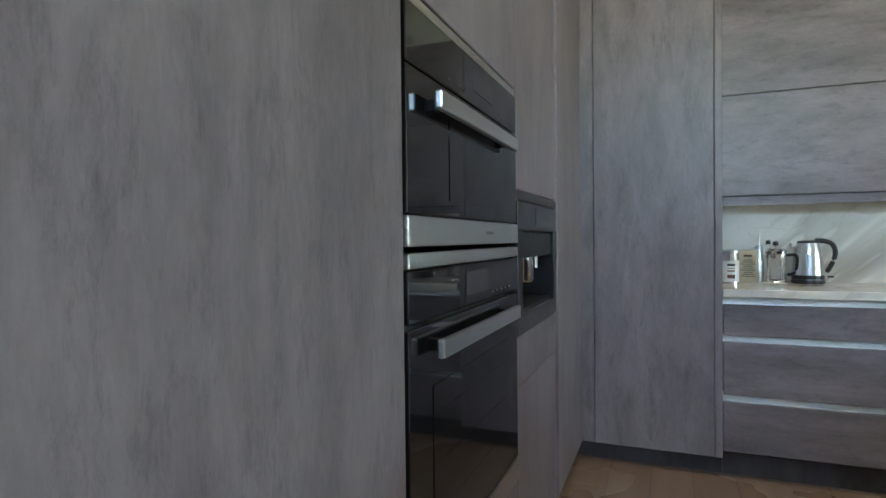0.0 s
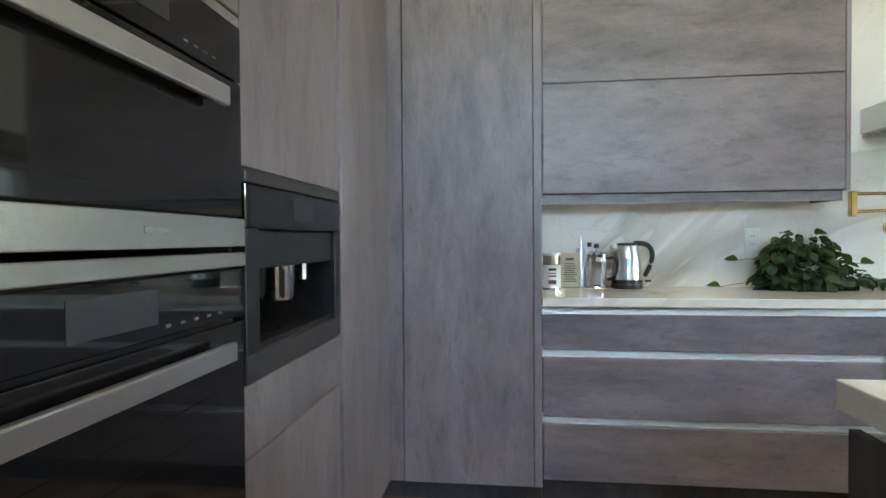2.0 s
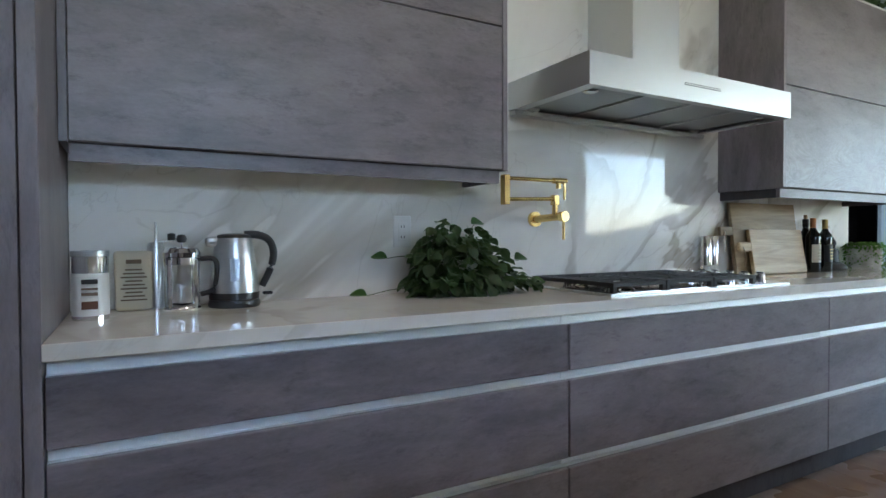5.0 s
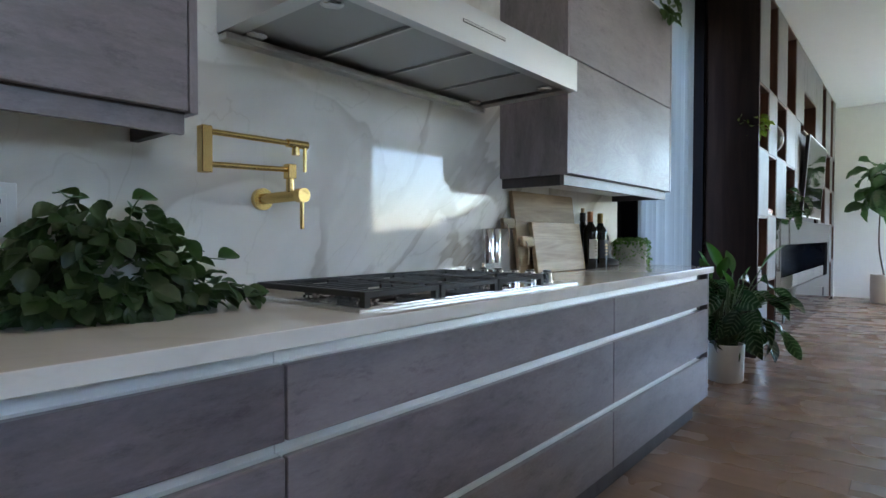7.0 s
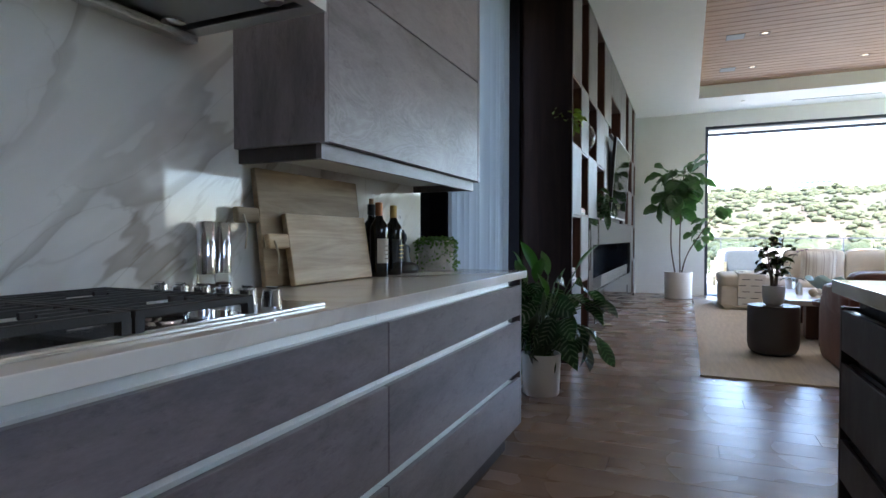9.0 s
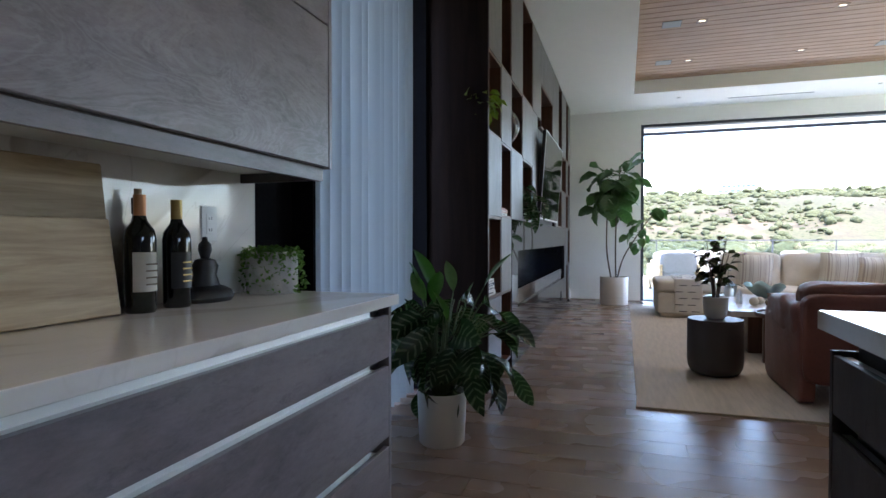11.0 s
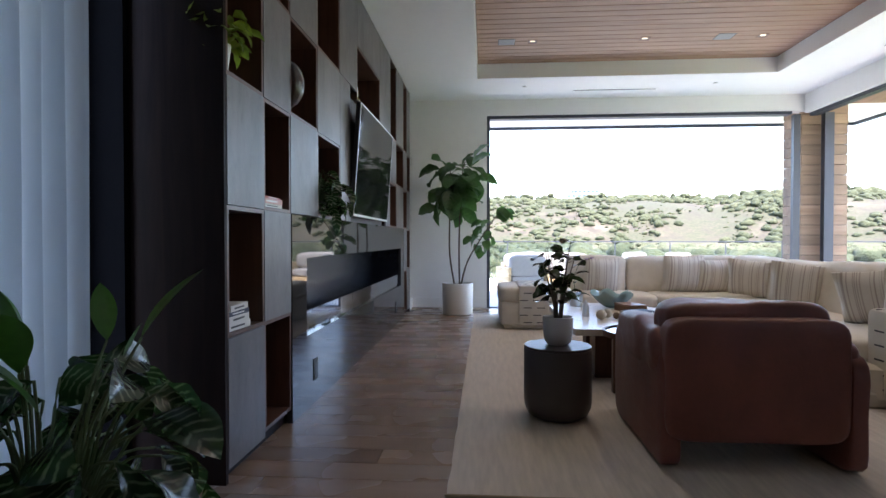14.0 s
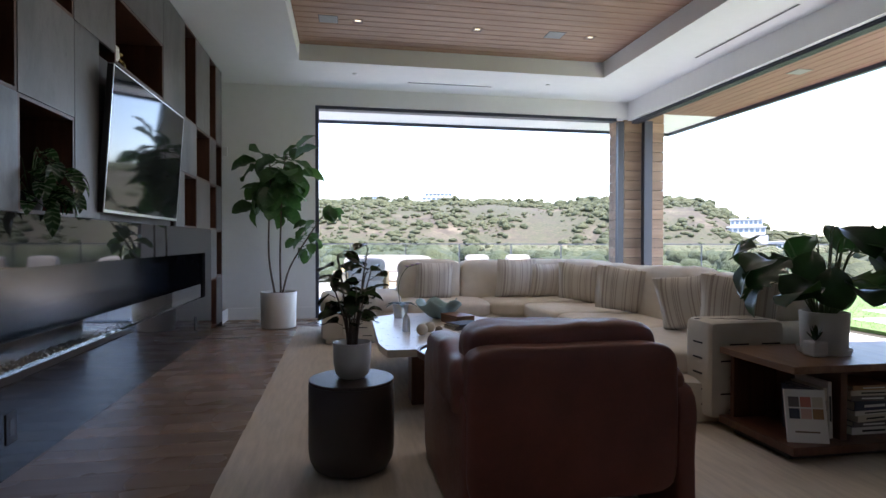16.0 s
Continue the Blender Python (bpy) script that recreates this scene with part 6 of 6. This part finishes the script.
def standing_book(y, w, h, d, mat, lean=0.0, label="hardback book standing on the low shelf"):
    ob = tagged(new("book"), label, "book", "books on the low shelf")
    ob.matrix_world = Matrix.Translation((7.87, y, 0.1005)) @ Matrix.Rotation(lean, 4, "X")
    bm = bmesh.new()
    bm_box(bm, 0, 0, 0, d, 0.003, h)
    bm_box(bm, 0, w - 0.003, 0, d, w, h)
    bm_box(bm, 0, 0.003, 0, 0.003, w - 0.003, h)
    part("cover", bm, mat, ob)
    part("page_block", box(0.0031, 0.0031, 0.004, d - 0.004, w - 0.0031, h - 0.004), PAGES, ob)
    part("print_line", box(-0.0008, w * 0.25, h * 0.3, 0.001, w * 0.75, h * 0.75), BLACK if mat in BOOKC[:2] else WHITE, ob)


for k, (y, w, h, c) in enumerate(((-0.845, 0.022, 0.30, 0), (-0.815, 0.02, 0.27, 1), (-0.785, 0.025, 0.26, 4), (-0.752, 0.02, 0.25, 3))):
    standing_book(y, w, h, 0.22, BOOKC[c], -0.04)
mg = tagged(new("magazine"), "white magazine with a photo cover leaning on the books", "magazine")
mg.matrix_world = Matrix.Translation((7.83, -0.66, 0.1005)) @ Matrix.Rotation(radians(-18), 4, "Z") @ Matrix.Rotation(radians(12), 4, "Y")
part("cover", box(0.0, -0.10, 0.0, 0.012, 0.10, 0.27), WHITE, mg)
for k in range(6):
    part("photo", box(-0.0012, -0.085 + (k % 3) * 0.058, 0.12 + (k // 3) * 0.06, 0.0, -0.033 + (k % 3) * 0.058, 0.172 + (k // 3) * 0.06), BOOKC[(5, 6, 3, 1, 2, 4)[k]], mg)
part("print_line", box(-0.0012, -0.06, 0.05, 0.0, 0.06, 0.058), INK, mg)
z = 0.1005
for k in range(8):
    z += lying_book(8.0, -1.12, z, 0.22, 0.26 - 0.012 * (k % 3), (0.04, 0.03, 0.035, 0.025, 0.05, 0.03, 0.03, 0.025)[k], BOOKC[(0, 4, 1, 0, 3, 4, 1, 5)[k]], rnd.uniform(-6, 6), "-x", "book lying in a stack on the low shelf")

pl = thing("monstera_plant", "dark split-leaved monstera in a white pot", "plant", "", (8.09, -1.0, 0.512))
pot(pl, 0.125, 0.115, 0.235, WHITE)
part("saucer", lathe([(0.0, 0.0005), (0.13, 0.0005), (0.138, 0.03), (0.134, 0.03), (0.126, 0.006)], 32), WHITE, pl, "", True)
ml = leaf_mesh("leaf", 0.33, 0.31, 0.9, L_MON, 22, 8, 0.7, 0.05, 5, 0.5)
ml2 = leaf_mesh("leaf", 0.29, 0.25, 0.9, L_MON, 12, 6, 0.75, 0.05, 0, 0.5)
bm = bmesh.new()
for k in range(30):
    a = k * 2.4 + 0.3
    r = rnd.uniform(0.10, 0.42)
    z = 0.38 + 0.34 * rnd.random() - 0.3 * max(0, r - 0.2)
    p = (r * math.cos(a), r * math.sin(a), z)
    tube(bm, [(0.04 * math.cos(a), 0.04 * math.sin(a), 0.2), (p[0] * 0.55, p[1] * 0.55, z * 0.8 + 0.1), p], 0.006, 0.003, 6)
    leaf_on(pl, ml if k % 4 == 0 else ml2, aim(p, a + rnd.uniform(-0.6, 0.6), rnd.uniform(-1.0, 0.25), rnd.uniform(-0.7, 0.7), rnd.uniform(0.6, 1.0)))
part("stem", bm, STEM, pl, "", True)
pl = thing("succulent", "small succulent in a white cube pot", "plant", "", (8.0, -0.855, 0.512))
part("pot", box(-0.045, -0.045, 0, 0.045, 0.045, 0.085, 0.012, 2), WHITE, pl)
sl = leaf_mesh("leaf", 0.10, 0.02, -0.3, L_MON, 6, 2, 1.1)
for k in range(14):
    leaf_on(pl, sl, aim((0, 0, 0.083), k * 2.4, 0.5 + 0.07 * k, 0, 0.7 + 0.02 * k))

# ---- outdoors ----
PAVE = plain("pale_stone_paving", (0.58, 0.56, 0.51), 0.7, scale=6, vary=0.08)
GRASSM = plain("mown_lawn", (0.10, 0.17, 0.04), 0.9, scale=40, vary=0.35, bumps=0.8)
CLAD = wood("tan_clay_boards", (0.22, 0.145, 0.095), (0.36, 0.25, 0.17), 0.7, 0.8, 1, ring=False)
# out-of-view roof slab, there to keep sunlight off the rooms
structure("roof", box(-1.3, -3.1, 3.95, 14.05, 4.4, 4.1), CEIL, "unseen flat slab over the house, added to block the sun")
bm = box(14.021, -4.65, 3.30, 15.5, 4.4, 3.45)
bm_box(bm, 8.2, -3.55, 3.30, 14.02, -3.081, 3.45)
structure("soffit", bm, CEIL, "white soffit under the roof overhang")
bm = bmesh.new()
for k in range(7):
    bm_box(bm, 8.2, -4.65 + k * 0.157, 3.305, 14.02, -4.65 + k * 0.157 + 0.150, 3.33, 0.003)
structure("soffit_boards", bm, wood("soffit_wood", (0.20, 0.086, 0.070), (0.29, 0.138, 0.116), 0.5, 1.0, 0), "wooden boarded soffit over the terrace")
bm = box(15.5, -4.72, 3.25, 15.56, 4.4, 3.62)
bm_box(bm, 8.2, -4.72, 3.25, 15.5, -4.651, 3.62)
structure("fascia", bm, STEELBLUE, "dark grey-blue roof fascia")


def smooth(a, b, x):
    t = min(1.0, max(0.0, (x - a) / (b - a)))
    return t * t * (3 - 2 * t)


def ridge(az):
    """Height of the far ridge by bearing in degrees from straight ahead."""
    h = 2.4 + 20.0 * smooth(-42, -33, az)
    return h + 3.0 * noise.noise((az * 0.12, 2.0, 0)) + 1.4 * noise.noise((az * 0.5, 5.0, 0))


def land(x, y):
    out = max(x - 21.5, -y - 16, y - 12, -x - 12, 0.0)
    z = -0.10 - 24 * smooth(0, 45, out)
    dx, dy = x - 5, y
    d, az = math.hypot(dx, dy), math.degrees(math.atan2(dy, dx))
    if dx > 0 and abs(az) < 85:
        gully = 5.0 * noise.noise((az * 0.22, d * 0.006, 3)) + 2.0 * noise.noise((az * 0.7, d * 0.02, 8))
        top = ridge(az)
        z += (24 + top + gully * (1 - smooth(250, 330, d))) * smooth(110, 330, d) - 30 * smooth(345, 700, d)
    return z


HILL, hn, hl, hb = material("dry_chaparral_hillside", 0.95)
v = coords(hn, hl)
big, mid, fin = ntex(hn, hl, v, 0.03, 5, 0.65, 0.5), ntex(hn, hl, v, 0.14, 5, 0.7), ntex(hn, hl, v, 0.9, 3)
sand = ramp(hn, hl, mid, (0.36, (0.038, 0.032, 0.021)), (0.48, (0.062, 0.049, 0.033)), (0.55, (0.115, 0.090, 0.062)), (0.63, (0.21, 0.17, 0.122)))
green = ramp(hn, hl, fin, (0.3, (0.028, 0.031, 0.014)), (0.7, (0.062, 0.060, 0.030)))
hl.new(mix(hn, hl, ramp(hn, hl, mix(hn, hl, 0.5, big, mid), (0.42, (0, 0, 0)), (0.52, (1, 1, 1))), sand, green), hb.inputs["Base Color"])
bm = bmesh.new()
ds = [0, 6, 12, 17, 22, 28, 36, 46, 60, 80, 105, 130, 150, 170, 190, 210, 230, 250, 270, 290, 305, 320, 332, 345, 370, 420, 520, 800, 1600]
rows = []
for d in ds:
    rows.append([bm.verts.new((5 + d * math.cos(math.radians(a)), d * math.sin(math.radians(a)), land(5 + d * math.cos(math.radians(a)), d * math.sin(math.radians(a))))) for a in np.arange(-180, 180, 1.5)])
for a, b in zip(rows, rows[1:]):
    for k in range(len(a)):
        q = [a[k], b[k], b[(k + 1) % len(b)], a[(k + 1) % len(a)]]
        try:
            bm.faces.new(q)
        except ValueError:
            pass
bmesh.ops.remove_doubles(bm, verts=bm.verts, dist=0.001)
structure("ground", bm, HILL, "dry scrub-covered hillside and valley", True)

# shrubs and trees on the hillside
clump = bmesh.new()
bmesh.ops.create_icosphere(clump, subdivisions=2, radius=1.0)
for v in clump.verts:
    v.co *= 0.75 + 0.5 * noise.noise(v.co * 2.3 + Vector((4, 1, 2))) + 0.25 * noise.noise(v.co * 6)
    v.co.z = v.co.z * 0.8 + 0.35
SHRUB, sn, sl2, sb = material("scrub_foliage", 0.9)
geo = sn.new("ShaderNodeNewGeometry")
shade = ramp(sn, sl2, geo.outputs["Random Per Island"], (0.0, (0.024, 0.031, 0.012)), (0.5, (0.040, 0.048, 0.020)), (1.0, (0.068, 0.070, 0.034)))
sv = coords(sn, sl2)
fo = ntex(sn, sl2, sv, 1.6, 4, 0.7)
sl2.new(mix(sn, sl2, 0.5, shade, ramp(sn, sl2, fo, (0.35, (0.024, 0.032, 0.012)), (0.65, (0.070, 0.078, 0.034)))), sb.inputs["Base Color"])
bump(sn, sl2, sb, fo, 0.8, 0.5)
cme = mesh_of("clump", clump, SHRUB, True)
ps = []
for k in range(15000):
    az, d = rnd.uniform(-62, 14), rnd.uniform(165, 340)
    x, y = 5 + d * math.cos(radians(az)), d * math.sin(radians(az))
    crest, foot = smooth(288, 318, d), 1 - smooth(185, 235, d)
    patchy = noise.noise((x * 0.03, y * 0.03, 3)) + 0.5 * noise.noise((x * 0.09, y * 0.09, 6))
    if patchy + 0.04 + 0.75 * crest + 0.55 * foot < rnd.uniform(-0.25, 0.45):
        continue
    s = 0.4 + 2.0 * rnd.random() ** 2.6 + 1.6 * crest * rnd.random()
    ps.append(Matrix.Translation((x, y, land(x, y) - 0.2)) @ Matrix.Rotation(rnd.uniform(0, 6.3), 4, "Z") @ Matrix.Diagonal((s * rnd.uniform(0.9, 1.7), s, s * rnd.uniform(0.6, 1.1), 1)))
for k in range(260):
    az, d = rnd.uniform(-60, 14), rnd.uniform(318, 338)
    x, y = 5 + d * math.cos(radians(az)), d * math.sin(radians(az))
    if noise.noise((az * 0.25, 1, 9)) < -0.12:
        continue
    h = rnd.uniform(2.0, 5.0)
    for j in range(6):
        q = h * rnd.uniform(0.28, 0.5)
        ps.append(Matrix.Translation((x + rnd.uniform(-1, 1) * h * 0.5, y + rnd.uniform(-1, 1) * h * 0.5, land(x, y) + h * rnd.uniform(0.3, 0.9) - q * 0.4)) @ Matrix.Rotation(rnd.uniform(0, 6.3), 4, "Z") @ Matrix.Diagonal((q * 1.2, q, q * 0.9, 1)))
ob = tagged(new("hillside_shrubs", joined(cme, ps, SHRUB)), "green and olive scrub bushes dotted over the hill", "shrubs", kind="stuff")
ps = []
for k in range(560):
    az, d = rnd.uniform(-60, 25), rnd.uniform(48, 115)
    x, y = 5 + d * math.cos(radians(az)), d * math.sin(radians(az))
    s = rnd.uniform(2.0, 4.5)
    top = 0.95 + rnd.uniform(-1.6, 0.25)
    for j in range(5):
        q = s * rnd.uniform(0.35, 0.6)
        ps.append(Matrix.Translation((x + rnd.uniform(-s, s) * 0.6, y + rnd.uniform(-s, s) * 0.6, top - q * 1.1 - rnd.uniform(0, s * 0.5))) @ Matrix.Rotation(rnd.uniform(0, 6.3), 4, "Z") @ Matrix.Diagonal((q, q, q * 0.9, 1)))
ob = tagged(new("valley_trees", joined(cme, ps, SHRUB)), "dense dark green treetops in the valley", "trees", kind="stuff")

FACADE = plain("white_render", (0.42, 0.43, 0.44), 0.8, vary=0.03)
PANE = plain("blue_window_glass", (0.10, 0.15, 0.2), 0.1, vary=0.1, bumps=0)


def far_building(az, d, w, h, tiers, label):
    x, y = 5 + d * math.cos(radians(az)), d * math.sin(radians(az))
    b = thing("hilltop_building", label, "building", "hilltop buildings", (x, y, land(x, y) + 0.4), az)
    part("footing", box(-4, -w * 0.56, -5, 6, w * 0.56, 0.0), FACADE, b)
    for t in range(tiers):
        ww = w * (1 - 0.16 * t)
        z = t * h / tiers
        wl = part("wall", box(-3.5 + t, -ww / 2, z, 5, ww / 2, z + h / tiers), FACADE, b)
        part("roof", box(-4 + t, -ww / 2 - 0.4, z + h / tiers - 0.35, 5.2, ww / 2 + 0.4, z + h / tiers + 0.05), FACADE, b)
        for k in range(7):
            yy = -ww / 2 + ww * (k + 0.18) / 7
            part("window", box(-3.56 + t, yy, z + h / tiers * 0.3, -3.48 + t, yy + ww / 7 * 0.66, z + h / tiers * 0.75), PANE, wl)


far_building(-9.5, 338, 24, 7.5, 3, "long white tiered building on the ridge")
far_building(-3.0, 338, 13, 4.5, 2, "low white house on the ridge")
far_building(-38.4, 266, 14, 6.5, 2, "white house with blue glass on the slope")
far_building(-41.0, 266, 12, 4.0, 1, "low white house on the slope")

# terrace, lawn, railing
bm = bmesh.new()
for i in range(8):
    for j in range(14):
        bm_box(bm, 14.05 + i * 0.92, 5.2 - j * 0.75, -0.10, 14.05 + i * 0.92 + 0.905, 5.2 - j * 0.75 + 0.735, -0.03, 0.004)
structure("terrace", bm, PAVE, "pale stone terrace paving")
structure("terrace_side", box(-1.3, -4.75, -0.1, 14.03, -3.09, -0.03), PAVE, "pale stone strip along the house")
structure("lawn", box(-1.3, -15.5, -0.09, 21.3, -5.35, -0.045), GRASSM, "mown green lawn")
slab = thing("stepping_slab", "large pale stepping slab in the lawn", "paving slab", "stepping slabs", (9.0, -6.4, -0.045))
part("slab", box(-0.75, -0.4, -0.02, 0.75, 0.4, 0.015, 0.006), PAVE, slab)
for k in range(1, 9):
    copy_thing(slab, pose(9.0 + 0.9 * (k % 3) - 0.9 + (k // 3) * 1.9, -6.4 - 1.15 * (k % 3), -0.045))
blade = leaf_mesh("blade", 0.06, 0.006, 0.4, GRASSM, 2, 2, 1.0)
ps = [aim((rnd.uniform(8.5, 16), rnd.uniform(-9.0, -5.36), -0.046), rnd.uniform(0, 6.3), rnd.uniform(0.8, 1.5)) for k in range(6000)]
tagged(new("grass_blades", joined(blade, ps, GRASSM)), "short green grass blades on the lawn", "grass", kind="stuff")

rail = thing("glass_railing", "frameless glass terrace railing with slim metal posts", "railing", "", (20.6, 0, -0.1))
pane_me = mesh_of("pane", box(-0.006, -0.73, 0.06, 0.006, 0.73, 1.14), glass("railing_glass", (0.82, 0.9, 0.88)))
post_me = mesh_of("post", box(-0.02, -0.012, 0.0, 0.02, 0.012, 1.16), STEELBLUE)
for k in range(14):
    for nm, me, dy in (("pane", pane_me, 0.75), ("post", post_me, 0.0)):
        ob = new(nm, me)
        ob.parent = rail
        ob.location = (0, -13.5 + k * 1.5 + dy, 0)
        if nm == "pane":
            ob.visible_shadow = False
part("top_rail", box(-0.02, -13.5, 1.16, 0.02, 7.5, 1.185), STEELBLUE, rail)


CANVAS = plain("grey_outdoor_canvas", (0.26, 0.25, 0.235), 0.9, scale=40, vary=0.06, bumps=0.3)


def outdoor_seat(x, y, rz, w, label, cat):
    s = thing("outdoor_seat", label, cat, "terrace seats", (x, y, -0.03), rz)
    part("frame", box(-0.36, -w / 2, 0.12, 0.36, w / 2, 0.22, 0.01), BOARD, s)
    for px in (-0.32, 0.32):
        for py in (-w / 2 + 0.04, w / 2 - 0.04):
            part("leg", box(px - 0.025, py - 0.025, 0.0, px + 0.025, py + 0.025, 0.12), BOARD, s)
    part("seat_cushion", soft(-0.36, -w / 2 + 0.03, 0.22, 0.36, w / 2 - 0.03, 0.42, 6, 6, 0.006), CANVAS, s, "pale grey seat cushion", True)
    part("back_cushion", soft(0.16, -w / 2 + 0.03, 0.38, 0.36, w / 2 - 0.03, 0.84, 5, 6, 0.008), CANVAS, s, "pale grey back cushion", True)
    for py in (-w / 2, w / 2):
        part("arm", box(-0.36, py - 0.03, 0.22, 0.36, py + 0.03, 0.58, 0.008), BOARD, s)


outdoor_seat(16.6, 1.35, 200, 0.85, "outdoor armchair with wooden frame and pale grey cushions", "armchair")
outdoor_seat(18.7, 0.6, 0, 2.2, "outdoor sofa with pale grey cushions on the terrace", "sofa")
outdoor_seat(18.9, -1.7, 10, 0.7, "outdoor armchair with pale grey cushions near the railing", "armchair")
outdoor_seat(18.9, -2.7, -8, 0.7, "outdoor armchair with pale grey cushions near the railing", "armchair")

# corner column of stacked clay boards
col = tagged(new("column_corner"), "corner column of stacked tan clay boards", "column", kind="structure")
part("core", box(13.96, -3.55, -0.1, 14.40, -2.95, 3.28), BLACK, col)
bme = mesh_of("board", box(-0.27, -0.44, 0.004, 0.27, 0.27, 0.156, 0.003), CLAD)
for k in range(21):
    ob = new("board", bme)
    ob.parent = col
    ob.location = (14.19 + rnd.uniform(-0.003, 0.003), -3.155 + rnd.uniform(-0.003, 0.003), -0.08 + k * 0.16)

# ---- floor boards ----
fl = tagged(new("floor"), "dark smoked oak plank floor, satin finish", "floor", kind="structure")
part("subfloor", box(-0.7, -3.08, -0.2, 14.0, 4.3, -0.004), BLACK, fl)
W, LEN = 0.19, 2.1
bm = box(-W / 2 + 0.0008, -LEN / 2 + 0.0008, -0.02, W / 2 - 0.0008, LEN / 2 - 0.0008, 0.0, 0.0007)
pm = mesh_of("plank", bm, OAK)
rest = []
count = 0
x = 13.80 - W / 2
row = 0
while x > -0.75:
    y = 3.95 - LEN / 2 + ((row * 0.618) % 1.0) * LEN
    while y > -3.0 - LEN / 2:
        hi, lo = min(y + LEN / 2, 4.2), max(y - LEN / 2, -3.06)
        mid, cut = (hi + lo) / 2, (hi - lo) / LEN
        if cut < 0.02:
            pass
        elif x > 4.2 and y > -2.2 and count < 290:
            ob = new("plank", pm)
            ob.parent = fl
            ob.location, ob.scale = (x, mid, 0.0), (1, cut, 1)
            count += 1
        else:
            rest.append(Matrix.Translation((x, mid, 0)) @ Matrix.Diagonal((1, cut, 1, 1)))
        y -= LEN
    x -= W
    row += 1
ob = new("planks_beyond", joined(pm, rest, OAK, "planks", False))
ob.parent = fl
tagged(ob, kind="stuff")
